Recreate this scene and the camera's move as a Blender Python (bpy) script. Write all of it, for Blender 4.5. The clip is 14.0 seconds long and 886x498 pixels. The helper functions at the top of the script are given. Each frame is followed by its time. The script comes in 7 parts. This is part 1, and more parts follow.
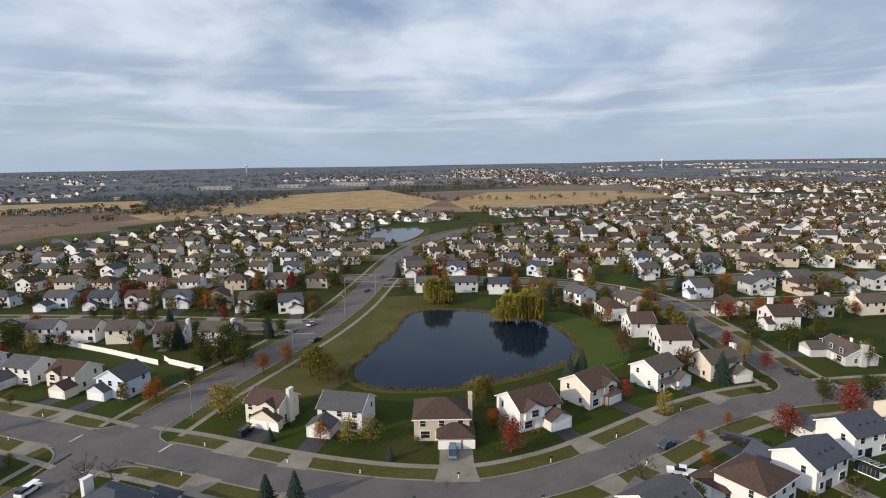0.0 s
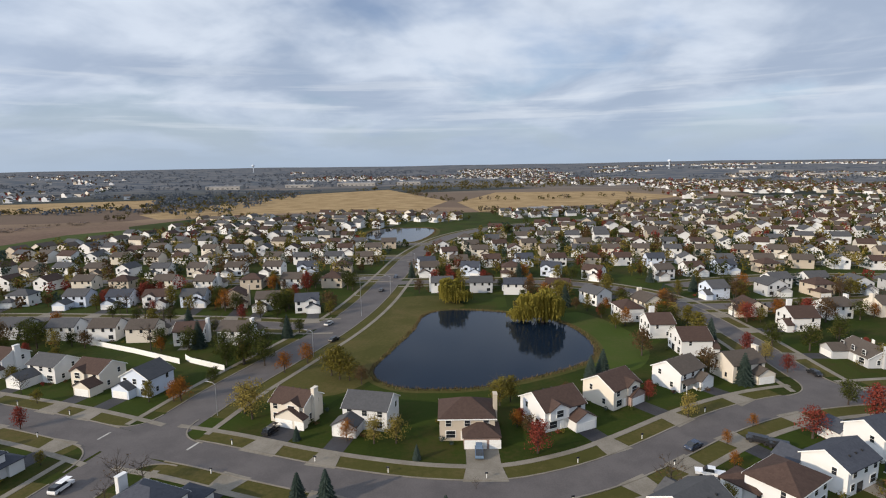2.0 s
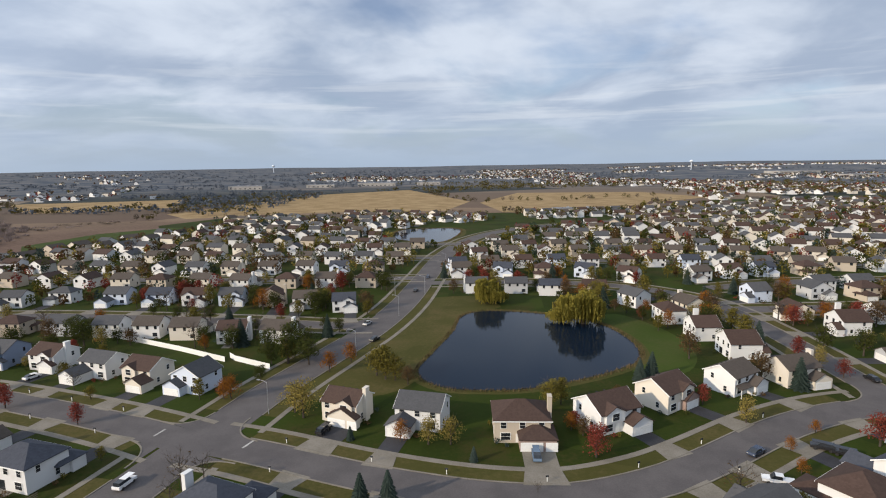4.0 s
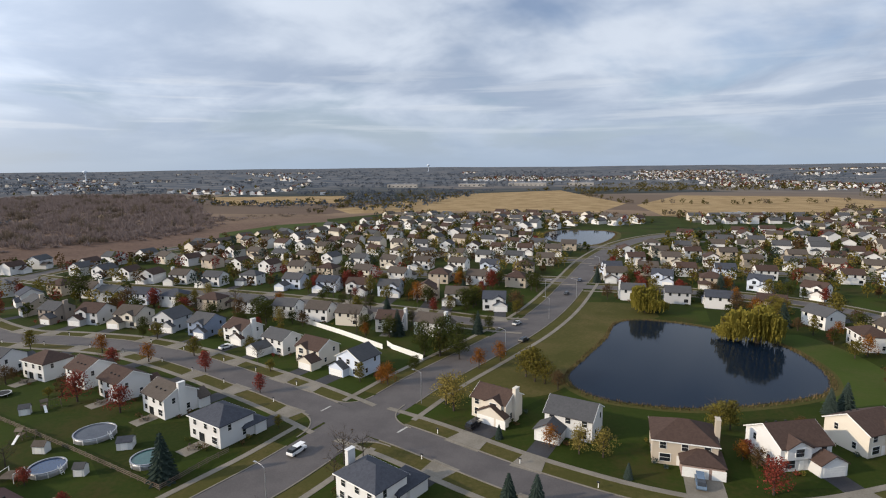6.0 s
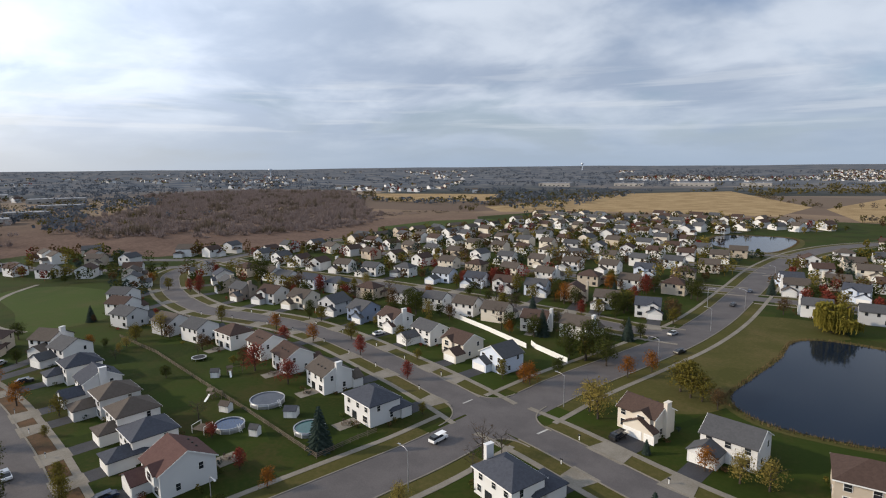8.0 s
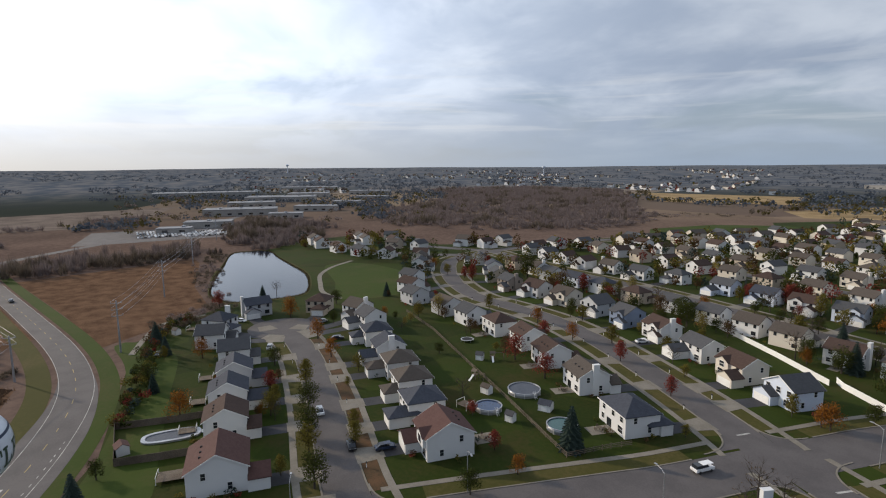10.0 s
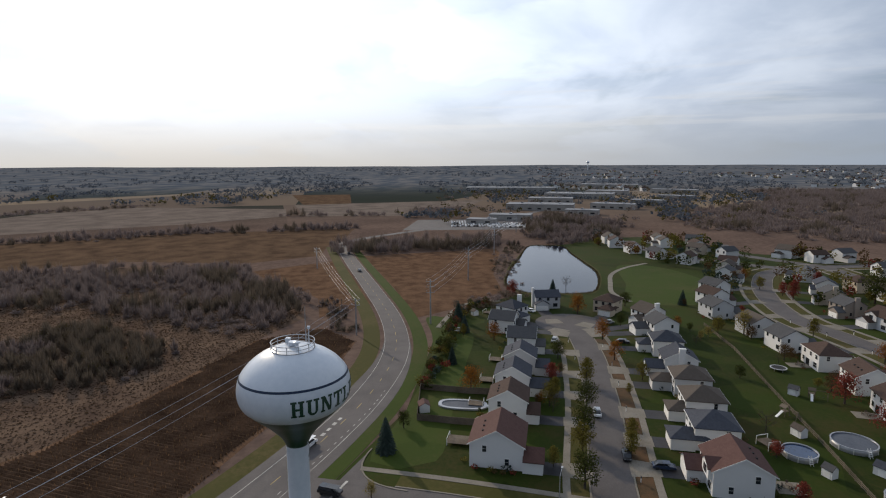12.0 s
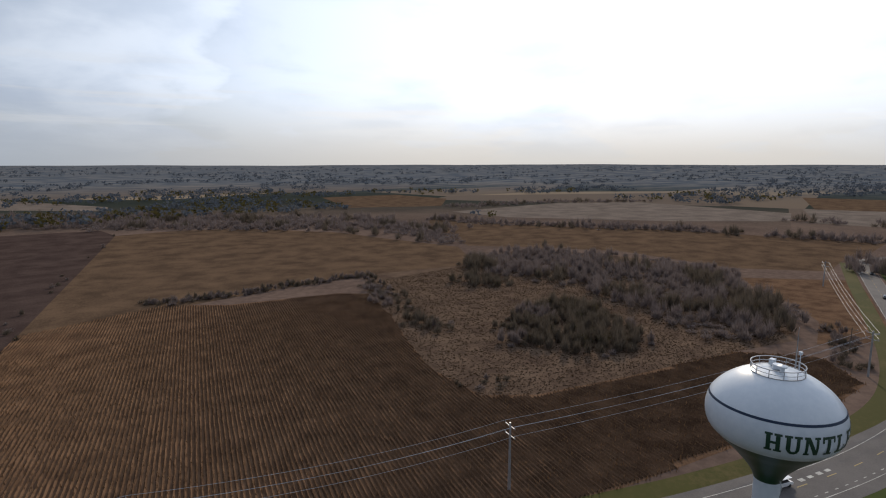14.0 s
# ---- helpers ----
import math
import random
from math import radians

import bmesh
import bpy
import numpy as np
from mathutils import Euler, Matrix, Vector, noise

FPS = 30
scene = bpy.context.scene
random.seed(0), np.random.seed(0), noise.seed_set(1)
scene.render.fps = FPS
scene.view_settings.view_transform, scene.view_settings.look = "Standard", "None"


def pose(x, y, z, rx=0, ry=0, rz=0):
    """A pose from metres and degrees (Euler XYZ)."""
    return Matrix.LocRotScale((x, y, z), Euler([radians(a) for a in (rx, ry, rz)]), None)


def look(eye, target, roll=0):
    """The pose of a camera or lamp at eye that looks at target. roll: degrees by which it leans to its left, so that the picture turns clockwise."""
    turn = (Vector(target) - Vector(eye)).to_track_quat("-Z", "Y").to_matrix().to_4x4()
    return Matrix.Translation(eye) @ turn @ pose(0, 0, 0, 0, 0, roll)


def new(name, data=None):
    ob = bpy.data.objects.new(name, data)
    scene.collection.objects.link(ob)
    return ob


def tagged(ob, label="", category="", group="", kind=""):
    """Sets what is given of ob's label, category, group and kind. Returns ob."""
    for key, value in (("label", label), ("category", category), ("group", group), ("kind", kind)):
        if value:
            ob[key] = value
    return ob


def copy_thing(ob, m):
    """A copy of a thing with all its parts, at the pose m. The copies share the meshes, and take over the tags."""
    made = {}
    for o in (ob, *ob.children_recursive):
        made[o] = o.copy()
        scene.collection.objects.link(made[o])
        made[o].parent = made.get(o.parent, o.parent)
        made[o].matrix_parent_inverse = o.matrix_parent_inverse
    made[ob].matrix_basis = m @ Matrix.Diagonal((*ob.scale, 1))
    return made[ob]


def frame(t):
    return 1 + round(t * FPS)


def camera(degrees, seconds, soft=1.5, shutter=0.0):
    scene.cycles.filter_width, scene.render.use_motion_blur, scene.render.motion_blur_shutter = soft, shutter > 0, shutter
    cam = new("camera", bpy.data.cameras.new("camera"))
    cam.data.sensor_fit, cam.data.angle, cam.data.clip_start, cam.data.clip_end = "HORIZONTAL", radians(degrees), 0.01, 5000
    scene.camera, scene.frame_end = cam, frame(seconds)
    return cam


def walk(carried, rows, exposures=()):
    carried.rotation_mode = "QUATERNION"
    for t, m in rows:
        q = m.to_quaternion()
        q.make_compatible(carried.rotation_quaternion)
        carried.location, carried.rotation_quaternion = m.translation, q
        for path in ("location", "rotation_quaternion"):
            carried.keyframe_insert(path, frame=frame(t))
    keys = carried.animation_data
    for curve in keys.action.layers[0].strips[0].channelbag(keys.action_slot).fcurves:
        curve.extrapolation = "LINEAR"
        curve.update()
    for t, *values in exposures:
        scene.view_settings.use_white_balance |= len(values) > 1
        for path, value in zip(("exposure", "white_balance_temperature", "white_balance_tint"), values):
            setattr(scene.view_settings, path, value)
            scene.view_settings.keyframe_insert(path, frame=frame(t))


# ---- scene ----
cam = camera(77.29, 14.0, soft=1.1)
PATH = [
    (0.0, pose(-0.00, -0.00, 61.86, 81.20, 0.99, -0.15)),
    (0.5, pose(-0.09, 0.13, 61.85, 81.22, 0.95, 0.01)),
    (1.0, pose(-0.79, -0.12, 61.95, 81.21, 0.93, 0.15)),
    (1.5, pose(-2.50, -0.21, 61.96, 81.22, 0.90, 0.29)),
    (2.0, pose(-4.69, -0.38, 62.02, 81.23, 0.91, 0.41)),
    (4.3, pose(-14.30, 0.47, 61.95, 81.32, 0.85, 3.07)),
    (4.5, pose(-14.82, 0.55, 61.95, 81.33, 0.85, 4.98)),
    (5.0, pose(-16.03, 0.63, 61.99, 81.41, 0.74, 9.44)),
    (5.5, pose(-15.93, 0.70, 61.95, 81.44, 0.68, 13.32)),
    (6.0, pose(-15.85, 0.70, 61.93, 81.46, 0.60, 17.47)),
    (6.5, pose(-15.72, 0.76, 61.83, 81.48, 0.53, 21.24)),
    (7.0, pose(-15.76, 1.10, 61.78, 81.50, 0.51, 24.40)),
    (7.2, pose(-15.61, 1.02, 61.66, 81.49, 0.52, 25.47)),
    (9.3, pose(-15.87, 1.67, 61.75, 81.46, 0.60, 49.31)),
    (9.5, pose(-15.80, 1.47, 61.79, 81.46, 0.61, 51.63)),
    (10.0, pose(-16.03, 1.78, 61.84, 81.44, 0.41, 60.30)),
    (10.5, pose(-16.10, 1.90, 61.92, 81.41, 0.27, 68.82)),
    (11.0, pose(-16.01, 2.11, 62.04, 81.30, 0.18, 77.05)),
    (11.5, pose(-15.90, 2.25, 62.15, 81.26, 0.24, 82.94)),
    (12.0, pose(-15.65, 2.43, 62.31, 81.29, 0.25, 90.35)),
    (12.5, pose(-15.60, 2.48, 62.39, 81.28, 0.31, 97.71)),
    (13.0, pose(-15.46, 2.54, 62.51, 81.30, 0.21, 108.07)),
    (13.5, pose(-15.51, 2.46, 62.57, 81.28, 0.04, 119.96)),
    (14.0, pose(-15.51, 2.43, 62.61, 81.18, 0.08, 138.42)),
]
walk(cam, PATH, [(0.0, -0.05), (6.5, -0.09), (9.5, -0.30), (11.0, -0.54), (14.0, -0.64)])

# ---- sky, sun ----
SUN_YAW, SUN_UP = radians(123), radians(23)
SUN_DIR = Vector((-math.sin(SUN_YAW) * math.cos(SUN_UP), math.cos(SUN_YAW) * math.cos(SUN_UP), math.sin(SUN_UP)))


class Tree:
    """A small wrapper to write node trees shortly."""

    def __init__(self, nt):
        self.nt = nt
        nt.nodes.clear()

    def add(self, kind, ins=None, operation=None):
        n = self.nt.nodes.new(kind)
        if operation:
            n.operation = operation
        for k, v in (ins or {}).items():
            if isinstance(v, bpy.types.NodeSocket):
                self.nt.links.new(v, n.inputs[k])
            else:
                n.inputs[k].default_value = v
        return n

    def math(self, op, a, b=0.0, c=0.0, clamp=False):
        n = self.add("ShaderNodeMath", {0: a, 1: b, 2: c}, operation=op)
        n.use_clamp = clamp
        return n.outputs[0]

    def ramp(self, fac, lo, hi):
        n = self.add("ShaderNodeMapRange", {0: fac, 1: lo, 2: hi})
        n.interpolation_type = "SMOOTHSTEP"
        return n.outputs[0]

    def mix(self, fac, a, b):
        n = self.nt.nodes.new("ShaderNodeMix")
        n.data_type = "RGBA"
        for s, v in ((n.inputs[0], fac), (n.inputs[6], a), (n.inputs[7], b)):
            if isinstance(v, bpy.types.NodeSocket):
                self.nt.links.new(v, s)
            else:
                s.default_value = v
        return n.outputs[2]

    def noise(self, vec, scale, detail=4.0, rough=0.55):
        return self.add("ShaderNodeTexNoise", {"Vector": vec, "Scale": scale, "Detail": detail, "Roughness": rough}).outputs[0]


def rgb(r, g, b):
    return (r, g, b, 1.0)


world = bpy.data.worlds.new("sky")
scene.world = world
world.use_nodes = True
w = Tree(world.node_tree)
gen = w.add("ShaderNodeTexCoord").outputs["Generated"]
sky_node = w.add("ShaderNodeTexSky")
sky_node.sky_type, sky_node.sun_disc, sky_node.sun_elevation, sky_node.sun_rotation = "NISHITA", False, SUN_UP, -SUN_YAW
sky_node.altitude, sky_node.air_density, sky_node.dust_density, sky_node.ozone_density = 100.0, 1.0, 0.8, 1.5
sky = sky_node.outputs[0]
sky = w.add("ShaderNodeVectorMath", {0: sky, 3: 0.10}, operation="SCALE").outputs[0]
sky = w.add("ShaderNodeVectorMath", {0: sky, 1: (0.97, 0.99, 1.15)}, operation="MULTIPLY").outputs[0]
sep = w.add("ShaderNodeSeparateXYZ", {0: gen})
up = w.math("MAXIMUM", sep.outputs[2], 0.0)
den = w.math("ADD", up, 0.22)
flat = w.add("ShaderNodeCombineXYZ", {0: w.math("DIVIDE", sep.outputs[0], den), 1: w.math("DIVIDE", sep.outputs[1], den), 2: 0.3}).outputs[0]
rot = w.add("ShaderNodeMapping", {"Vector": flat, "Rotation": (0, 0, radians(12)), "Scale": (1.0, 1.0, 1.0)}).outputs[0]
warp = w.add("ShaderNodeTexNoise", {"Vector": rot, "Scale": 0.8, "Detail": 2.0}).outputs["Color"]
bent = w.add("ShaderNodeVectorMath", {0: rot, 1: w.add("ShaderNodeVectorMath", {0: warp, 3: 0.7}, operation="SCALE").outputs[0]}, operation="ADD").outputs[0]
n1 = w.noise(bent, 1.35, 5.0, 0.52)
n2 = w.noise(rot, 0.45, 3.0, 0.5)
n3 = w.noise(bent, 2.0, 5.0, 0.52)
cover = w.ramp(w.math("ADD", w.math("MULTIPLY", n1, 0.62), w.math("MULTIPLY", n2, 0.55)), 0.47, 0.62)
thick = w.ramp(w.math("ADD", w.math("MULTIPLY", n2, 0.5), w.math("MULTIPLY", n3, 0.55)), 0.43, 0.64)
sunward = w.add("ShaderNodeVectorMath", {0: gen, 1: SUN_DIR}, operation="DOT_PRODUCT").outputs["Value"]
glow = w.math("POWER", w.math("MAXIMUM", w.math("ADD", sunward, 0.12), 0.0), 2.2)
south = w.add("ShaderNodeVectorMath", {0: gen, 1: (0.15, -0.90, 0.41)}, operation="DOT_PRODUCT").outputs["Value"]
bank = w.math("POWER", w.math("MAXIMUM", south, 0.0), 7.0)
glow = w.math("MULTIPLY", glow, w.math("SUBTRACT", 1.0, w.math("MULTIPLY", bank, 0.62)))
thick = w.math("MULTIPLY", thick, w.math("SUBTRACT", 1.0, w.math("MINIMUM", w.math("MULTIPLY", glow, 0.9), 0.5)))
cover = w.math("MAXIMUM", cover, w.math("MINIMUM", w.math("MULTIPLY", glow, 0.95), 0.72))
cover = w.math("MULTIPLY_ADD", cover, 0.70, 0.30)
lit = w.mix(thick, rgb(0.79, 0.875, 1.01), rgb(0.45, 0.545, 0.71))
gain = w.math("MULTIPLY_ADD", glow, 1.25, 0.90)
lit = w.add("ShaderNodeVectorMath", {0: lit, 3: gain}, operation="SCALE").outputs[0]
body = w.mix(cover, sky, lit)
# long thin bars of cloud low over the horizon
angle = w.math("ARCTAN2", sep.outputs[0], sep.outputs[1])
low = w.add("ShaderNodeCombineXYZ", {0: w.math("MULTIPLY", angle, 3.0), 1: w.math("MULTIPLY", up, 55.0), 2: 2.0}).outputs[0]
bar = w.ramp(w.noise(low, 1.0, 5.0, 0.55), 0.50, 0.66)
bar = w.math("MULTIPLY", bar, w.math("MULTIPLY", w.ramp(up, 0.035, 0.075), w.math("SUBTRACT", 1.0, w.ramp(up, 0.11, 0.20))))
haze = w.mix(glow, rgb(0.42, 0.52, 0.66), rgb(1.05, 1.0, 0.93))
final = w.mix(w.math("SUBTRACT", 1.0, w.ramp(up, -0.02, 0.15)), body, haze)
final = w.mix(w.math("MULTIPLY", bar, 0.4), final, w.mix(glow, rgb(0.80, 0.85, 0.92), rgb(1.5, 1.45, 1.4)))
bg = w.add("ShaderNodeBackground", {"Color": final, "Strength": 1.0})
out = w.add("ShaderNodeOutputWorld", {"Surface": bg.outputs[0]})

sun_data = bpy.data.lights.new("sun", "SUN")
sun_data.energy, sun_data.angle, sun_data.color = 4.1, radians(1.0), (1.0, 0.83, 0.62)
sun = new("sun", sun_data)
sun.matrix_world = look(SUN_DIR * 400, (0, 0, 0))
scene.view_settings.exposure = 0.0

# ---- materials ----
def surface(name, a, b, scale=1.0, rough=0.85, fine=None, bump=0.0, island=0.0, metal=0.0, per_thing=0.0, spec=0.3):
    """A matt surface between two colours: large patches, fine grain and light relief, at real size."""
    m = bpy.data.materials.new(name)
    m.use_nodes = True
    t = Tree(m.node_tree)
    place = t.add("ShaderNodeNewGeometry")
    pos = place.outputs["Position"]
    big = t.noise(pos, 0.12 * scale, 5.0, 0.6)
    small = t.noise(pos, (fine or 2.2) * scale, 4.0, 0.65)
    fac = t.math("ADD", t.math("MULTIPLY", big, 0.6), t.math("MULTIPLY", small, 0.4))
    fac = t.ramp(fac, 0.36, 0.64)
    if island:
        fac = t.math("MULTIPLY_ADD", place.outputs["Random Per Island"], island, t.math("MULTIPLY", fac, 1.0 - island))
    if per_thing:
        rnd = t.add("ShaderNodeObjectInfo").outputs["Random"]
        fac = t.math("MULTIPLY_ADD", rnd, per_thing, t.math("MULTIPLY", fac, 1.0 - per_thing))
    col = t.mix(fac, rgb(*a), rgb(*b))
    shader = t.add("ShaderNodeBsdfPrincipled", {"Base Color": col, "Roughness": rough, "Metallic": metal, "Specular IOR Level": spec})
    if bump:
        n = t.add("ShaderNodeBump", {"Height": small, "Strength": bump, "Distance": 0.1})
        t.nt.links.new(n.outputs[0], shader.inputs["Normal"])
    t.add("ShaderNodeOutputMaterial", {"Surface": shader.outputs[0]})
    return m


def siding(name, a, b):
    """Painted lap siding: boards 0.2 m high with a shaded lap in relief."""
    m = bpy.data.materials.new(name)
    m.use_nodes = True
    t = Tree(m.node_tree)
    pos = t.add("ShaderNodeNewGeometry").outputs["Position"]
    z = t.add("ShaderNodeSeparateXYZ", {0: pos}).outputs[2]
    lap = t.math("FRACT", t.math("MULTIPLY", z, 5.0))
    dirt = t.noise(pos, 0.5, 5.0, 0.6)
    rnd = t.add("ShaderNodeObjectInfo").outputs["Random"]
    col = t.mix(t.math("MULTIPLY_ADD", rnd, 0.5, t.math("MULTIPLY", dirt, 0.5)), rgb(*a), rgb(*b))
    n = t.add("ShaderNodeBump", {"Height": lap, "Strength": 0.35, "Distance": 0.03})
    shader = t.add("ShaderNodeBsdfPrincipled", {"Base Color": col, "Roughness": 0.6, "Normal": n.outputs[0]})
    t.add("ShaderNodeOutputMaterial", {"Surface": shader.outputs[0]})
    return m


def shingle(name, a, b):
    """Asphalt shingles: courses, tabs of uneven tone and weather streaks."""
    m = bpy.data.materials.new(name)
    m.use_nodes = True
    t = Tree(m.node_tree)
    geo = t.add("ShaderNodeNewGeometry")
    pos = geo.outputs["Position"]
    z = t.add("ShaderNodeSeparateXYZ", {0: pos}).outputs[2]
    course = t.math("FRACT", t.math("MULTIPLY", z, 7.0))
    tab = t.add("ShaderNodeTexVoronoi", {"Vector": pos, "Scale": 2.6}).outputs["Color"]
    tone = t.add("ShaderNodeSeparateXYZ", {0: tab}).outputs[0]
    worn = t.noise(pos, 0.35, 5.0, 0.65)
    rnd = t.add("ShaderNodeObjectInfo").outputs["Random"]
    fac = t.math("ADD", t.math("MULTIPLY", tone, 0.3), t.math("ADD", t.math("MULTIPLY", worn, 0.4), t.math("MULTIPLY", rnd, 0.3)))
    col = t.mix(fac, rgb(*a), rgb(*b))
    n = t.add("ShaderNodeBump", {"Height": course, "Strength": 0.4, "Distance": 0.03})
    shader = t.add("ShaderNodeBsdfPrincipled", {"Base Color": col, "Roughness": 0.9, "Specular IOR Level": 0.2, "Normal": n.outputs[0]})
    t.add("ShaderNodeOutputMaterial", {"Surface": shader.outputs[0]})
    return m


def leafy(name, a, b):
    """Leaves: two tones picked leaf by leaf, a little light through them."""
    m = bpy.data.materials.new(name)
    m.use_nodes = True
    t = Tree(m.node_tree)
    rnd = t.add("ShaderNodeNewGeometry").outputs["Random Per Island"]
    one = t.add("ShaderNodeObjectInfo").outputs["Random"]
    col = t.mix(t.math("MULTIPLY_ADD", one, 0.4, t.math("MULTIPLY", rnd, 0.6)), rgb(*a), rgb(*b))
    d = t.add("ShaderNodeBsdfDiffuse", {"Color": col})
    tr = t.add("ShaderNodeBsdfTranslucent", {"Color": col})
    mix = t.add("ShaderNodeMixShader", {0: 0.25, 1: d.outputs[0], 2: tr.outputs[0]})
    t.add("ShaderNodeOutputMaterial", {"Surface": mix.outputs[0]})
    return m


def water_look(name, col):
    m = bpy.data.materials.new(name)
    m.use_nodes = True
    t = Tree(m.node_tree)
    pos = t.add("ShaderNodeNewGeometry").outputs["Position"]
    rip = t.noise(pos, 1.3, 4.0, 0.6)
    n = t.add("ShaderNodeBump", {"Height": rip, "Strength": 0.06, "Distance": 0.15})
    shader = t.add("ShaderNodeBsdfPrincipled", {"Base Color": rgb(*col), "Roughness": 0.06, "IOR": 1.21, "Normal": n.outputs[0]})
    t.add("ShaderNodeOutputMaterial", {"Surface": shader.outputs[0]})
    return m


def lawn_look(name, a, b, dry):
    """Mown grass: green, dry patches, mowing lanes too faint to count."""
    m = bpy.data.materials.new(name)
    m.use_nodes = True
    t = Tree(m.node_tree)
    pos = t.add("ShaderNodeNewGeometry").outputs["Position"]
    yard = t.add("ShaderNodeTexVoronoi", {"Vector": pos, "Scale": 0.045}).outputs["Color"]
    tone = t.add("ShaderNodeSeparateXYZ", {0: yard}).outputs[0]
    big = t.noise(pos, 0.06, 4.0, 0.6)
    small = t.noise(pos, 0.9, 5.0, 0.7)
    col = t.mix(t.math("MULTIPLY_ADD", tone, 0.45, t.math("MULTIPLY", small, 0.55)), rgb(*a), rgb(*b))
    col = t.mix(t.ramp(t.math("MULTIPLY_ADD", small, 0.4, t.math("MULTIPLY", big, 0.6)), 0.45, 0.68), col, rgb(*dry))
    shader = t.add("ShaderNodeBsdfPrincipled", {"Base Color": col, "Roughness": 0.95, "Specular IOR Level": 0.1})
    t.add("ShaderNodeOutputMaterial", {"Surface": shader.outputs[0]})
    return m


def country_look(name):
    """Open country: brown rough grass near, a patchwork of stubble, ploughland and woodland further off, with haze
    painted into the farthest colours.
    """
    m = bpy.data.materials.new(name)
    m.use_nodes = True
    t = Tree(m.node_tree)
    pos = t.add("ShaderNodeNewGeometry").outputs["Position"]
    stretched = t.add("ShaderNodeMapping", {"Vector": pos, "Rotation": (0, 0, 0.35), "Scale": (0.0019, 0.0034, 0.0)}).outputs[0]
    cell = t.add("ShaderNodeTexVoronoi", {"Vector": stretched, "Scale": 1.0}).outputs["Color"]
    tone = t.add("ShaderNodeSeparateXYZ", {0: cell}).outputs
    small = t.noise(pos, 0.25, 6.0, 0.7)
    big = t.noise(pos, 0.012, 5.0, 0.6)
    near = t.mix(t.ramp(t.math("MULTIPLY_ADD", small, 0.5, t.math("MULTIPLY", big, 0.5)), 0.35, 0.65), rgb(0.088, 0.062, 0.052), rgb(0.165, 0.116, 0.092))
    field = t.mix(tone[0], rgb(0.125, 0.098, 0.080), rgb(0.255, 0.195, 0.135))
    field = t.mix(t.ramp(tone[1], 0.62, 0.70), field, rgb(0.035, 0.040, 0.034))
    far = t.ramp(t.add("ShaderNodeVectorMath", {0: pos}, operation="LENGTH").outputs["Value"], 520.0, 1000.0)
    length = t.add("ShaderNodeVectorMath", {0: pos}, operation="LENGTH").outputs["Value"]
    # blue-grey of aerial haze is painted into the far woodland colour
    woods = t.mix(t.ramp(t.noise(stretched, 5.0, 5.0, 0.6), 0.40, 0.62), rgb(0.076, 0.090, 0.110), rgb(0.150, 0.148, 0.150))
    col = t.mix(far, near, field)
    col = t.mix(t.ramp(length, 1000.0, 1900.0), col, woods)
    shader = t.add("ShaderNodeBsdfPrincipled", {"Base Color": col, "Roughness": 0.95, "Specular IOR Level": 0.0})
    t.add("ShaderNodeOutputMaterial", {"Surface": shader.outputs[0]})
    return m


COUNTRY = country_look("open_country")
LAWN = lawn_look("mown_grass", (0.0105, 0.0179, 0.0022), (0.0339, 0.0515, 0.0062), (0.0400, 0.0348, 0.0098))
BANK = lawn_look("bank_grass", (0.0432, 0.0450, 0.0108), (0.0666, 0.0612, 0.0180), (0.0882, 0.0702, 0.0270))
GREEN = lawn_look("bright_grass", (0.0306, 0.0495, 0.0081), (0.0450, 0.0648, 0.0117), (0.0558, 0.0594, 0.0180))
REED = surface("dry_reeds", (0.055, 0.042, 0.018), (0.15, 0.105, 0.05), 2.0, 0.95, island=0.5)
CORN = surface("dry_corn", (0.0801, 0.0481, 0.0315), (0.1625, 0.0985, 0.0621), 1.2, 0.95, bump=0.4, spec=0.0)
CORN_ROW = surface("dry_corn_row", (0.0690, 0.0418, 0.0272), (0.1558, 0.0944, 0.0587), 1.0, 0.95, bump=0.4, spec=0.0)
CORN_FAR = surface("harvested_corn", (0.0686, 0.0456, 0.0316), (0.1372, 0.0892, 0.0576), 0.5, 0.95, bump=0.4, spec=0.0)
PALE_FIELD = surface("pale_brown_field", (0.1200, 0.0976, 0.0832), (0.1920, 0.1560, 0.1320), 0.3, 0.95, spec=0.0)
LITTER = surface("leaf_litter", (0.0450, 0.0300, 0.0120), (0.0975, 0.0488, 0.0210), 2.0, 0.95)
STUBBLE = surface("pale_stubble", (0.22, 0.155, 0.085), (0.33, 0.245, 0.14), 0.3, 0.95, spec=0.0)
SCRUB = surface("dry_meadow", (0.0709, 0.0477, 0.0367), (0.1478, 0.1010, 0.0717), 0.8, 0.95, spec=0.0)
PLOUGH = surface("ploughed_soil", (0.044, 0.030, 0.027), (0.080, 0.056, 0.048), 0.5, 0.95, spec=0.0)
ASPHALT = surface("asphalt", (0.0727, 0.0655, 0.0655), (0.1033, 0.0933, 0.0914), 1.0, 0.85, fine=3.0, bump=0.1)
BLACKTOP = surface("sealed_blacktop", (0.022, 0.022, 0.026), (0.042, 0.042, 0.048), 1.0, 0.75, fine=3.0)
CONCRETE = surface("concrete", (0.1418, 0.1264, 0.1013), (0.2066, 0.1855, 0.1539), 1.5, 0.85, bump=0.1)
PAINT = surface("road_paint", (0.20, 0.19, 0.18), (0.46, 0.45, 0.42), 3.0, 0.7)
YELLOW = surface("yellow_road_paint", (0.22, 0.16, 0.06), (0.36, 0.27, 0.10), 3.0, 0.7)
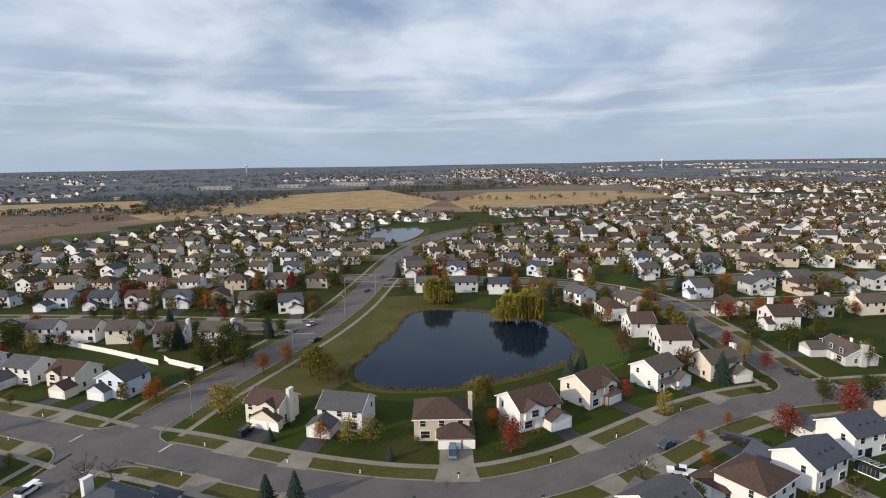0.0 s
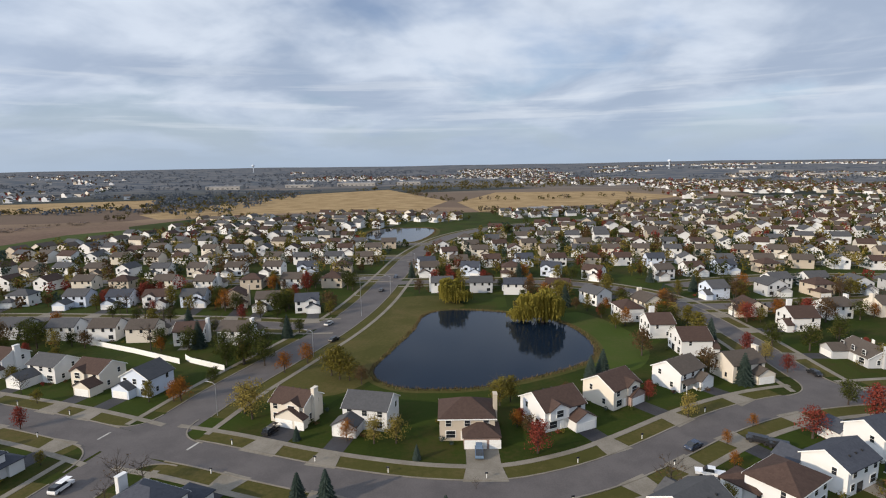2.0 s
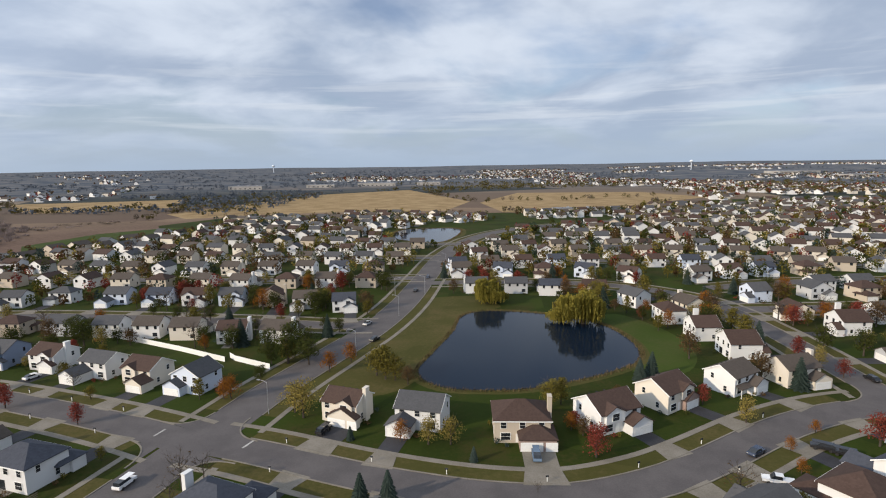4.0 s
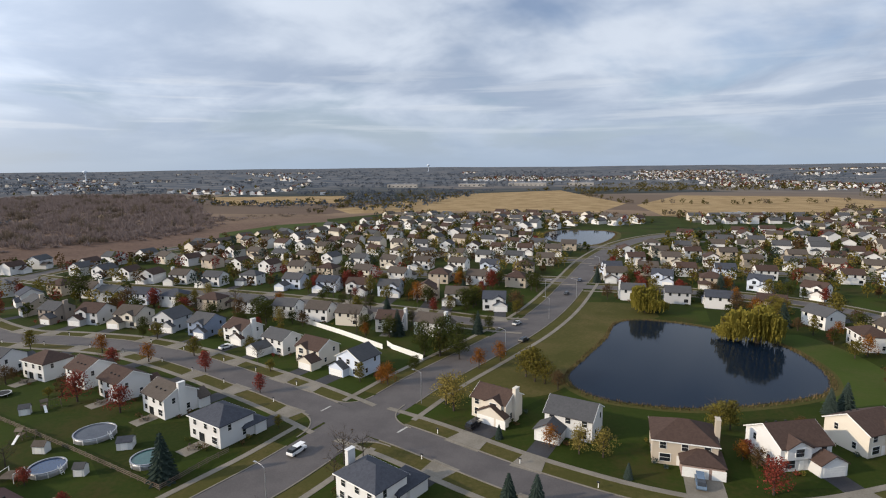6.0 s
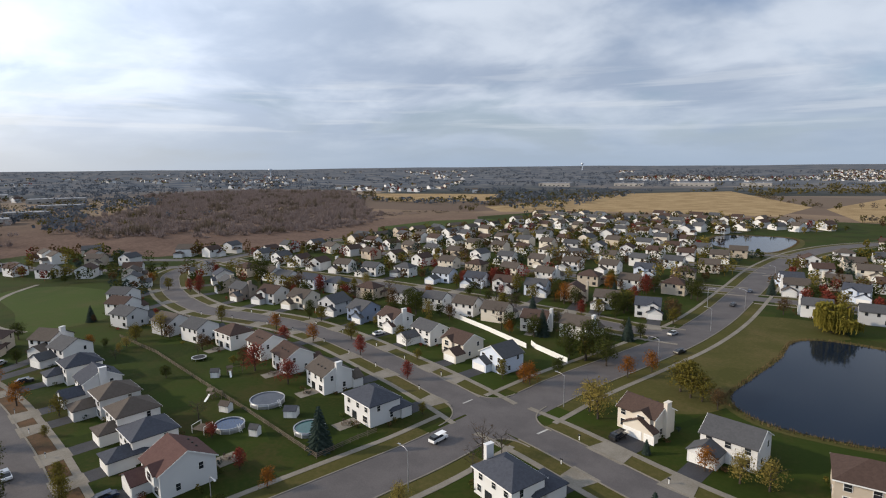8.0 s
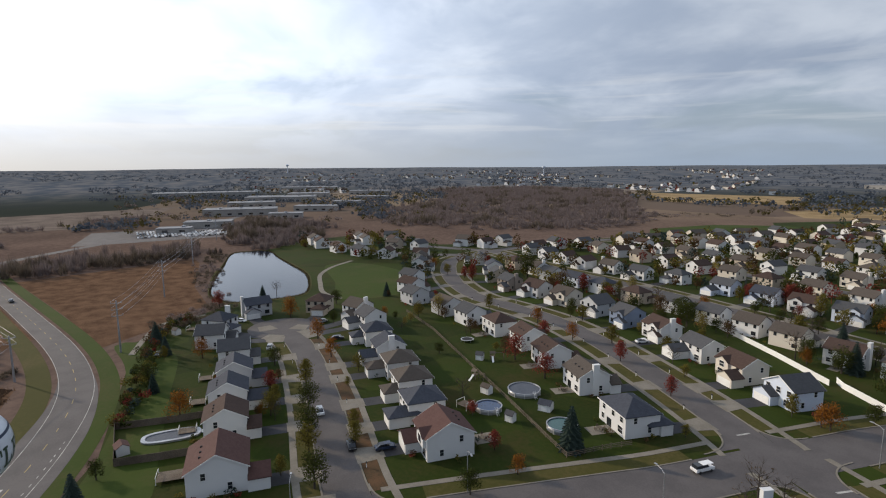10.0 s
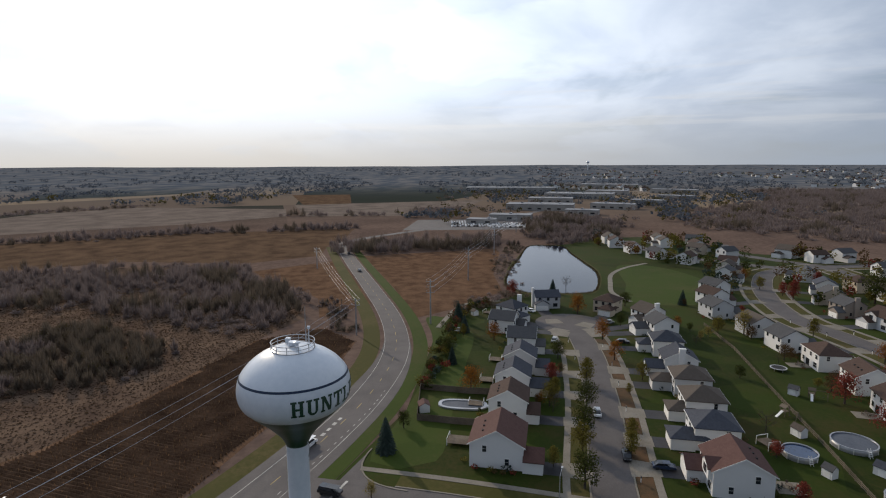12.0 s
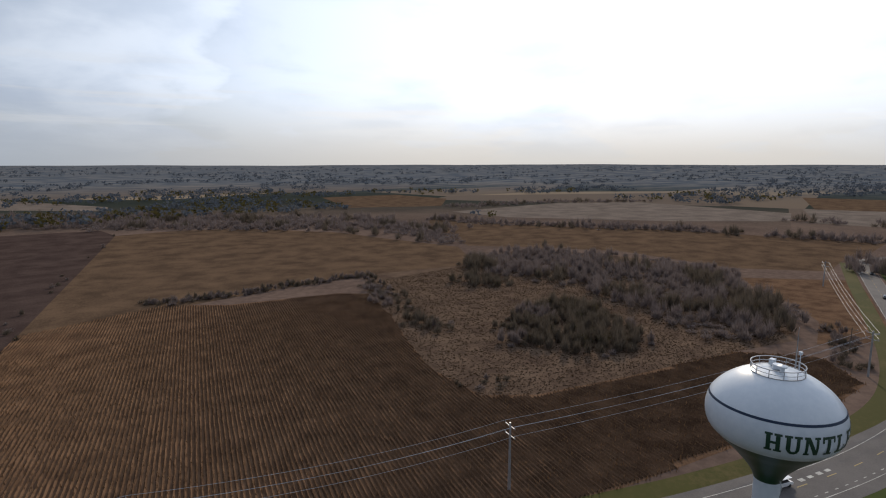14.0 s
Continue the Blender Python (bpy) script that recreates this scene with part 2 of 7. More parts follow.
SIDINGS = {"white": siding("white_siding", (0.70, 0.70, 0.69), (0.60, 0.60, 0.60)),
           "cream": siding("cream_siding", (0.66, 0.61, 0.52), (0.57, 0.52, 0.45)),
           "beige": siding("beige_siding", (0.50, 0.43, 0.34), (0.42, 0.36, 0.29)),
           "grey": siding("pale_grey_siding", (0.50, 0.51, 0.52), (0.42, 0.43, 0.45)),
           "blue": siding("blue_grey_siding", (0.19, 0.24, 0.34), (0.15, 0.19, 0.27)),
           "pale_blue": siding("pale_blue_siding", (0.60, 0.66, 0.76), (0.52, 0.58, 0.68)),
           "taupe": siding("taupe_siding", (0.26, 0.22, 0.19), (0.21, 0.18, 0.155))}
ROOFS = {"brown": shingle("brown_shingles", (0.0378, 0.0234, 0.0189), (0.0828, 0.0540, 0.0441)),
         "grey": shingle("grey_shingles", (0.0476, 0.0492, 0.0533), (0.0902, 0.0902, 0.0943)),
         "slate": shingle("slate_shingles", (0.030, 0.034, 0.044), (0.068, 0.074, 0.092)),
         "tan": shingle("tan_shingles", (0.0562, 0.0461, 0.0389), (0.1008, 0.0835, 0.0706)),
         "red": shingle("red_brown_shingles", (0.062, 0.031, 0.027), (0.112, 0.062, 0.054))}
TRIM = surface("white_trim", (0.70, 0.70, 0.68), (0.80, 0.80, 0.78), 1.0, 0.5)
PANE = surface("window_glass", (0.012, 0.014, 0.018), (0.03, 0.034, 0.04), 1.0, 0.08, spec=0.6)
BRICK = surface("pink_brick", (0.22, 0.155, 0.132), (0.33, 0.245, 0.212), 2.0, 0.9, fine=4.0, bump=0.3)
BARK = surface("bark", (0.035, 0.028, 0.022), (0.075, 0.06, 0.05), 3.0, 0.95)
STEEL = surface("galvanised_steel", (0.30, 0.31, 0.33), (0.42, 0.43, 0.45), 3.0, 0.45, metal=0.6)
WOOD = surface("weathered_wood", (0.085, 0.066, 0.050), (0.16, 0.13, 0.10), 2.0, 0.9)
VINYL = surface("white_vinyl", (0.72, 0.72, 0.70), (0.82, 0.82, 0.80), 1.0, 0.5)
DARK = surface("dark_rubber", (0.012, 0.012, 0.013), (0.025, 0.025, 0.026), 2.0, 0.7)
LEAVES = {"green": leafy("green_leaves", (0.028, 0.036, 0.010), (0.075, 0.082, 0.024)),
          "olive": leafy("olive_leaves", (0.085, 0.074, 0.016), (0.175, 0.145, 0.036)),
          "yellow": leafy("yellow_leaves", (0.15, 0.118, 0.030), (0.29, 0.23, 0.070)),
          "orange": leafy("orange_leaves", (0.17, 0.065, 0.014), (0.28, 0.115, 0.025)),
          "red": leafy("red_leaves", (0.11, 0.024, 0.018), (0.25, 0.062, 0.045)),
          "brown": leafy("brown_leaves", (0.065, 0.042, 0.022), (0.13, 0.080, 0.038)),
          "willow": leafy("willow_leaves", (0.1170, 0.1040, 0.0208), (0.2470, 0.2080, 0.0442)),
          "spruce": leafy("spruce_needles", (0.026, 0.040, 0.032), (0.068, 0.092, 0.080))}
WATER = water_look("pond_water", (0.005, 0.011, 0.022))
POOL_BLUE = surface("pool_water_blue", (0.016, 0.036, 0.085), (0.030, 0.055, 0.12), 1.0, 0.1, spec=0.5)
POOL_TEAL = surface("pool_water_teal", (0.014, 0.055, 0.052), (0.026, 0.085, 0.08), 1.0, 0.1, spec=0.5)
COVER = surface("pool_cover", (0.05, 0.06, 0.08), (0.09, 0.10, 0.12), 1.0, 0.6)

# ---- building blocks ----
class Solid:
    """Collects the corners and faces of one mesh."""

    def __init__(self):
        self.v, self.f, self.k = [], [], []

    def put(self, verts, faces):
        k = len(self.v)
        self.v += [tuple(p) for p in verts]
        self.f += [tuple(i + k for i in q) for q in faces]
        return self

    def fill(self, index):
        """Gives the faces added since the last call the material of this index."""
        self.k += [index] * (len(self.f) - len(self.k))

    def box(self, x0, y0, z0, x1, y1, z1):
        return self.put([(x0, y0, z0), (x1, y0, z0), (x1, y1, z0), (x0, y1, z0), (x0, y0, z1), (x1, y0, z1), (x1, y1, z1), (x0, y1, z1)],
                        [(3, 2, 1, 0), (4, 5, 6, 7), (0, 1, 5, 4), (1, 2, 6, 5), (2, 3, 7, 6), (3, 0, 4, 7)])

    def prism(self, section, a, b, axis="x", mid=0.0):
        """A closed section of (across, z) pushed from a to b along an axis."""
        n = len(section)
        if axis == "x":
            pts = [(t, mid + u, z) for t in (a, b) for u, z in section]
        else:
            pts = [(mid - u, t, z) for t in (a, b) for u, z in section]
        faces = [(i, i + n, (i + 1) % n + n, (i + 1) % n) for i in range(n)]
        return self.put(pts, faces + [tuple(range(n)), tuple(reversed(range(n, 2 * n)))])

    def tube(self, pts, radii, sides=8):
        """A round bar through points, with a radius at each."""
        k = len(pts)
        rings = []
        for i, (p, r) in enumerate(zip(pts, radii)):
            d = Vector(pts[min(i + 1, k - 1)]) - Vector(pts[max(i - 1, 0)])
            q = d.to_track_quat("Z", "Y")
            rings += [tuple(Vector(p) + q @ Vector((r * math.cos(6.2832 * j / sides), r * math.sin(6.2832 * j / sides), 0))) for j in range(sides)]
        faces = [(i * sides + j, i * sides + (j + 1) % sides, (i + 1) * sides + (j + 1) % sides, (i + 1) * sides + j) for i in range(k - 1) for j in range(sides)]
        faces += [tuple(reversed(range(sides))), tuple(range((k - 1) * sides, k * sides))]
        return self.put(rings, faces)

    def lathe(self, profile, sides=48, cx=0.0, cy=0.0):
        """A body of revolution from (radius, z) pairs."""
        pts = [(cx + r * math.cos(6.2832 * j / sides), cy + r * math.sin(6.2832 * j / sides), z) for r, z in profile for j in range(sides)]
        k = len(profile)
        return self.put(pts, [(i * sides + j, i * sides + (j + 1) % sides, (i + 1) * sides + (j + 1) % sides, (i + 1) * sides + j) for i in range(k - 1) for j in range(sides)])

    def mesh(self, name, mats, smooth=False):
        me = bpy.data.meshes.new(name)
        me.from_pydata(self.v, [], self.f)
        for m in mats if isinstance(mats, (list, tuple)) else [mats]:
            me.materials.append(m)
        if self.k:
            me.polygons.foreach_set("material_index", self.k)
        if smooth:
            me.shade_smooth()
        me.update()
        return me


def part(name, body, material, parent, label="", smooth=False):
    """Links a solid, or a mesh that is shared, as one part under a thing."""
    ob = new(name, body if isinstance(body, bpy.types.Mesh) else body.mesh(name, material, smooth))
    ob.parent = parent
    if label:
        ob["label"] = label
    return ob


def thing(name, m, label, category, group="", data=None, kind=""):
    ob = new(name, data)
    ob.matrix_world = m
    return tagged(ob, label, category, group, kind)


def setting(name, body, material, label, category, smooth=False):
    return tagged(new(name, body.mesh(name, material, smooth)), label, category, kind="structure")


def curve(points, step=4.0, closed=False):
    """A smooth line through a few points, with a vertex every step metres or so."""
    p = [Vector((*q[:2], 0)) for q in points]
    n = len(p)
    res = []
    for i in range(n if closed else n - 1):
        a, b, c, d = (p[(i + k) % n] if closed else p[min(max(i + k, 0), n - 1)] for k in (-1, 0, 1, 2))
        m = max(2, int((c - b).length / step))
        for j in range(m):
            t = j / m
            res.append(0.5 * ((2 * b) + (c - a) * t + (2 * a - 5 * b + 4 * c - d) * t * t + (3 * b - a - 3 * c + d) * t ** 3))
    if not closed:
        res.append(p[-1])
    return res


def offset(line, by):
    """The line moved sideways, to its left for positive numbers."""
    res = []
    for i, q in enumerate(line):
        d = (line[min(i + 1, len(line) - 1)] - line[max(i - 1, 0)]).normalized()
        res.append(q + Vector((-d.y, d.x, 0)) * by)
    return res


def ribbon(body, line, widths, z, thick=0.0):
    """A strip along a line; with a thickness it gets sides."""
    w = widths if isinstance(widths, list) else [widths] * len(line)
    left = [a + (b - a).normalized() * k / 2 for a, b, k in zip(line, offset(line, 1.0), w)]
    right = [a - (b - a).normalized() * k / 2 for a, b, k in zip(line, offset(line, 1.0), w)]
    n = len(line)
    if not thick:
        return body.put([(*q.xy, z) for q in left + right], [(i, i + n, i + n + 1, i + 1) for i in range(n - 1)])
    pts = [(*q.xy, zz) for zz in (z, z - thick) for q in left + right]
    faces = []
    for i in range(n - 1):
        faces += [(i, i + n, i + n + 1, i + 1), (i + 2 * n, i, i + 1, i + 1 + 2 * n), (i + n, i + 3 * n, i + 3 * n + 1, i + n + 1)]
    return body.put(pts, faces)


def patch(body, outline, z):
    """A flat sheet inside an outline."""
    from_pts = [(q[0], q[1], z) for q in outline]
    return body.put(from_pts, [tuple(range(len(from_pts)))])


def inside(x, y, outline):
    hit = False
    for (x0, y0), (x1, y1) in zip(outline, outline[1:] + outline[:1]):
        if (y0 > y) != (y1 > y) and x < (x1 - x0) * (y - y0) / (y1 - y0) + x0:
            hit = not hit
    return hit


def rise(x, y):
    """The country's height: level round the town, then low hills to the horizon."""
    r = math.hypot(x, y)
    k = max(0.0, (r - 1400.0) / 3200.0)
    a = math.atan2(y, x)
    return 46.0 * k ** 1.3 * (1.0 + 0.05 * math.sin(7 * a) + 0.035 * math.sin(17 * a + 1.0) + 0.02 * math.sin(41 * a)) if k > 0 else 0.0


# ---- ground, fields ----
g = Solid()
radii = [0, 60, 120, 200, 300, 450, 650, 900, 1150, 1400, 1600, 1900, 2200, 2600, 3000, 3500, 4000, 4400, 4700]
SEG = 240
rows_pts = [(r * math.cos(6.28319 * j / SEG), r * math.sin(6.28319 * j / SEG)) for r in radii[1:] for j in range(SEG)]
g.put([(0, 0, 0)] + [(x, y, rise(x, y)) for x, y in rows_pts],
      [(0, 1 + j, 1 + (j + 1) % SEG) for j in range(SEG)]
      + [(1 + i * SEG + j, 1 + (i + 1) * SEG + j, 1 + (i + 1) * SEG + (j + 1) % SEG, 1 + i * SEG + (j + 1) % SEG) for i in range(len(radii) - 2) for j in range(SEG)])
setting("ground", g, COUNTRY, "brown open autumn country rising to low wooded hills tinted with haze", "ground", True)

TOWN = [(-118, -20), (-150, -8), (-200, -3), (-236, 0), (-262, 22), (-282, 42), (-300, 50), (-432, 78), (-446, 99), (-478, 123), (-490, 185), (-440, 200), (-395, 215), (-372, 260), (-352, 300),
        (-350, 389), (-345, 440), (-330, 560), (-348, 590), (-300, 700), (-150, 705), (-40, 700), (36, 705), (117, 680), (208, 705), (300, 860), (620, 960), (900, 900), (900, 300), (500, -60), (60, -60), (-60, -40), (-92, -31)]
setting("lawn", patch(Solid(), TOWN, 0.02), LAWN, "mown autumn lawns of the housing estate", "lawn")
PLAYING_FIELD = [(-352, 405), (-379, 439), (-369, 520), (-325, 568), (-264, 552), (-291, 507), (-309, 432), (-332, 389)]
setting("green_strip", patch(Solid(), PLAYING_FIELD, 0.04), GREEN, "bright green playing field beside the houses", "lawn")
setting("park_meadow", patch(Solid(), [tuple(q.xy) for q in curve([(-300, 96), (-262, 86), (-258, 118), (-300, 140), (-345, 132), (-352, 108)], 5, True)], 0.04), GREEN, "green park meadow beside a pond path", "lawn")
setting("highway_verge", patch(Solid(), [tuple(q.xy) for q in curve([(-125, -14), (-150, -8), (-185, -3), (-212, -3), (-236, -6), (-236, 2), (-215, 12), (-180, 8), (-150, 4), (-125, 0)], 5, True)], 0.04), GREEN, "bright green grass verge along the highway", "verge")

CORN_EDGE = [(-20, -60), (-95, -52), (-135, -42), (-170, -33), (-205, -30), (-222, -45), (-207, -66), (-181, -73), (-158, -79), (-130, -88), (-118, -98), (-121, -123), (-133, -150), (-147, -178),
             (-162, -218), (-152, -228), (-103, -242), (-82, -260), (-28, -248), (-22, -226), (8, -128), (30, -56)]
MEADOW = [(-162, -218), (-147, -178), (-133, -150), (-121, -123), (-118, -98), (-130, -88), (-158, -79), (-181, -73), (-207, -66), (-236, -56), (-292, -79), (-316, -105), (-357, -158), (-337, -255), (-273, -262), (-249, -242), (-187, -257)]
STUBBLES = [[(-357, 668), (-420, 740), (-327, 1202), (-150, 1375), (-74, 1137), (-4, 925), (-39, 746), (-207, 738)], [(11, 891), (97, 1172), (343, 1151), (400, 960), (296, 868), (204, 712), (117, 688), (36, 712)]]
WEST_TAN = [(-857, 989), (-549, 1086), (-496, 897), (-457, 876), (-631, 775), (-700, 820)]
for name, outline, z, look_, label in (
        ("corn_field", CORN_EDGE, 0.02, CORN, "brown dry corn field"),
        ("upper_corn_field", [(-22, -226), (-120, -547), (-165, -550), (-225, -526), (-278, -436), (-287, -362), (-299, -300), (-273, -262), (-249, -242), (-187, -257), (-137, -256), (-82, -252), (-34, -240)], 0.025, CORN_FAR, "brown harvested field behind the hedge"),
        ("ploughed_field", [(-22, -226), (-120, -547), (-118, -600), (500, -700), (300, -100), (30, -56), (8, -128)], 0.035, PLOUGH, "dark ploughed field"),
        ("meadow", MEADOW, 0.03, SCRUB, "pale dry meadow with rough grass"),
        ("highway_corn_field", [(-236, -50), (-269, -58), (-292, -74), (-318, -100), (-337, -112), (-374, -68), (-340, -56), (-260, -32)], 0.033, CORN, "brown corn field beside the highway"),
        ("north_corn_field", [(-236, -10), (-290, -24), (-383, -52), (-390, -58), (-423, 39), (-405, 40), (-327, 29), (-282, 30), (-268, 15), (-256, 12)], 0.02, CORN, "brown dry corn field beside the highway"),
        ("stubble_field", STUBBLES[0], 0.03, STUBBLE, "pale tan harvested field"),
        ("stubble_field", STUBBLES[1], 0.03, STUBBLE, "pale tan harvested field"),
        ("west_field", [(-359, -404), (-419, -475), (-441, -376), (-522, -237), (-556, -88), (-470, -84), (-442, -90), (-393, -85), (-363, -126), (-371, -206), (-340, -260), (-309, -299)], 0.02, CORN_FAR, "brown field beyond the trees"),
        ("far_field", [(-502, -529), (-724, -534), (-844, -457), (-797, -225), (-691, -194), (-602, -275), (-500, -428)], 0.03, PALE_FIELD, "pale harvested field far off"),
        ("far_field", [(-1168, -318), (-1183, -200), (-781, -128), (-823, -202)], 0.03, CORN_FAR, "brown harvested field far off"),
        ("far_field", [(-880, -236), (-990, 69), (-697, 0), (-688, -168)], 0.034, PALE_FIELD, "pale harvested field far off"),
        ("far_field", [(-528, -912), (-683, -893), (-675, -731), (-555, -610), (-439, -674)], 0.03, CORN_FAR, "brown harvested field far off"),
        ("far_field", WEST_TAN, 0.03, STUBBLE, "pale tan field behind the woods"),
        ("far_water", [(-79, -1221), (-185, -922), (-170, -845), (-66, -950), (60, -1000), (80, -1200)], 0.03, PALE_FIELD, "far pale flooded field")):
    setting(name, patch(Solid(), outline, z), look_, label, "field")

# ---- water ----
POND = [(-28, 159), (-24, 178), (-18, 201), (-15, 221), (-5, 229), (17, 225), (37, 211), (44, 190), (42, 172), (33, 162), (18, 153), (5, 147.5), (-7, 146), (-20, 148)]
POND_N = [(-77, 478), (-73, 528), (-45, 538), (-20, 532), (-19, 490), (-33, 440), (-60, 450)]
POND_W = [(-282, 40), (-291, 36), (-303, 34), (-333, 39), (-380, 51), (-431, 64), (-438, 76), (-431, 90), (-396, 89), (-360, 89), (-327, 88), (-287, 77), (-279, 66), (-279, 50)]


def pond(name, outline, label, bank):
    line = curve(outline, 3.0, True)
    setting(name, patch(Solid(), [q.xy for q in line], 0.09), WATER, label, "pond")
    mid = sum(line, Vector()) / len(line)
    ring = Solid()
    n = len(line)
    far = [mid + (q - mid) * (1 + bank / (q - mid).length) for q in line]
    ring.put([(*q.xy, 0.06) for q in line] + [(*q.xy, 0.055) for q in far], [(i, (i + 1) % n, (i + 1) % n + n, i + n) for i in range(n)])
    setting(name + "_bank", ring, BANK, "dry grassy bank round the pond", "bank")
    reeds = Solid()
    rnd = random.Random(name)
    for i in range(n):
        a, b = line[i], line[(i + 1) % n]
        for k in range(46):
            t = rnd.random()
            q = a.lerp(b, t) + (a.lerp(b, t) - mid).normalized() * rnd.uniform(-0.4, 1.7)
            h, s, u = rnd.uniform(0.3, 1.0), rnd.uniform(0.05, 0.15), rnd.uniform(0, 6.28)
            dx, dy = s * math.cos(u), s * math.sin(u)
            reeds.put([(q.x - dx, q.y - dy, 0), (q.x + dx, q.y + dy, 0), (q.x + rnd.uniform(-0.25, 0.25), q.y + rnd.uniform(-0.25, 0.25), h)], [(0, 1, 2)])
    tagged(new(name + "_reeds", reeds.mesh("reeds", REED)), "fringe of dry tan reeds round the pond", "reeds", kind="stuff")


setting("pond_lawn", patch(Solid(), [tuple(q.xy) for q in curve([(36, 214), (46, 196), (45, 172), (36, 160), (50, 158), (60, 172), (62, 190), (58, 208), (48, 224)], 4, True)], 0.043), GREEN, "green mown lawn on the pond's shore", "lawn")
pond("pond", POND, "still dark blue pond mirroring willows", 3.0)
pond("pond_north", POND_N, "small pale pond between the houses", 6.0)
setting("pond_meadow", patch(Solid(), [tuple(q.xy) for q in curve([(-60, 142), (-51, 172), (-42, 205), (-36, 246), (-20, 256), (-6, 254), (2, 236), (-10, 228), (-14, 214), (-22, 178), (-26, 158), (-36, 143)], 4, True)], 0.045), BANK, "dry olive grass between the road and the pond", "verge")
pond("pond_west", POND_W, "pale silvery pond mirroring the bright sky", 3.0)

# ---- roads ----
MAIN = curve([(-113, -27), (-106, 5), (-94, 48), (-84.5, 79), (-80.5, 92), (-76, 112), (-72, 128), (-67, 148), (-57, 178), (-48, 208), (-41, 246), (-35, 306), (-27, 380), (-8, 457), (25, 515), (80, 560), (150, 590)])
S1_EAST = curve([(-76, 117), (-60, 112.5), (-40, 105), (-27, 100.8), (-10, 97), (7, 96.5), (24, 102), (38, 110), (56, 122), (70, 129.5), (84, 134.5), (104, 138), (140, 141), (190, 138), (260, 150)])
S1_WEST = curve([(-76, 116), (-96, 124.5), (-122, 133.5), (-154, 143), (-183, 147.5), (-211, 145.5), (-232, 143), (-265, 151), (-300, 167), (-330, 190), (-345, 230)])
S2 = curve([(97, 138), (97, 157), (98, 182), (97.5, 204), (96, 229), (90, 250), (70, 272), (40, 284), (0, 288), (-37, 286)])
S3 = curve([(-46, 209), (-66, 209), (-90, 213), (-121, 217), (-155, 221), (-200, 224), (-250, 222), (-300, 225), (-345, 230)])
CULDESAC = curve([(-97, 32), (-113.5, 34.3), (-128, 37.5), (-150, 42.5), (-170, 46.2), (-190, 49.5), (-212, 51), (-226, 50)])
HIGHWAY = curve([(120, -110), (40, -82), (-40, -60), (-85, -45), (-113, -33.5), (-135, -25.5), (-158, -19), (-185, -15), (-211, -16), (-246, -23), (-300, -38.5), (-367, -58.5), (-436, -78), (-470, -74), (-520, -40), (-640, 60), (-800, 150)])
MINOR = [curve(p) for p in ([(-35, 300), (-110, 297), (-200, 300), (-290, 310), (-340, 320)], [(-30, 366), (-110, 368), (-200, 375), (-300, 392)],
                            [(-345, 230), (-350, 300), (-335, 390), (-300, 470)], [(-16, 428), (-100, 436), (-200, 450), (-300, 470)],
                            [(-345, 230), (-400, 200), (-440, 215)], [(-95, 505), (-180, 525), (-280, 560)], [(-60, 560), (-180, 600), (-280, 640)],
                            [(-30, 340), (40, 350), (120, 345), (210, 330), (300, 310)], [(-20, 410), (60, 415), (160, 410), (280, 385), (380, 360)],
                            [(30, 478), (120, 480), (240, 470), (360, 445), (460, 430)], [(96, 229), (150, 232), (220, 236), (300, 225)],
                            [(105, 270), (170, 285), (240, 280), (330, 262)], [(190, 138), (200, 190), (215, 236), (240, 280), (300, 310), (380, 360), (460, 430)],
                            [(80, 560), (180, 548), (300, 530), (450, 500), (560, 500)], [(150, 610), (300, 600), (450, 580), (600, 560)], [(60, 640), (200, 670), (400, 660), (650, 630)],
                            [(0, 600), (-60, 640), (-170, 660)], [(230, 735), (400, 740), (700, 700)], [(400, 810), (600, 800), (800, 770)], [(-338, 205), (-372, 168), (-415, 148), (-462, 150)])]

hw = [10.5 if q.x > -60 else 14 if q.x > -165 else max(8.5, 14 + (q.x + 165) * 0.12) for q in HIGHWAY]
setting("highway", ribbon(Solid(), HIGHWAY, hw, 0.06), ASPHALT, "weathered grey two-lane highway", "road")
setting("road", ribbon(Solid(), MAIN, 12.6, 0.052), ASPHALT, "wide grey asphalt estate road", "road")
for z, line, wid in ((0.056, S1_EAST, 9.2), (0.058, S1_WEST, 9.2), (0.060, S2, 9.0), (0.062, S3, 9.0), (0.064, CULDESAC, 8.6)):
    setting("street", ribbon(Solid(), line, wid, z), ASPHALT, "grey asphalt residential street", "street")
for k, line in enumerate(MINOR):
    setting("street", ribbon(Solid(), line, 9.0, 0.066 + 0.003 * k), ASPHALT, "grey asphalt residential street", "street")
setting("turning_circle", patch(Solid(), [(-228 + 13.5 * math.cos(a * 0.19634954), 51 + 13.5 * math.sin(a * 0.19634954)) for a in range(32)], 0.07), ASPHALT, "round asphalt end of a cul-de-sac", "street")


def fillet(corner, u, v, r, z):
    """Fills the rounded corner between two street edges that leave a corner along u and v, with its kerb."""
    c, u, v = Vector((*corner, 0)), Vector((*u, 0)).normalized(), Vector((*v, 0)).normalized()
    arc = [c + u * r * (1 - k / 12) ** 2 + v * r * (k / 12) ** 2 for k in range(13)]
    setting("street_corner", patch(Solid(), [(q.x, q.y) for q in [c - (u + v) * 0.4] + arc], z), ASPHALT, "rounded asphalt street corner", "street")
    setting("kerb", ribbon(Solid(), arc, 0.34, 0.16, 0.14), CONCRETE, "pale concrete kerb round the street corner", "kerb")


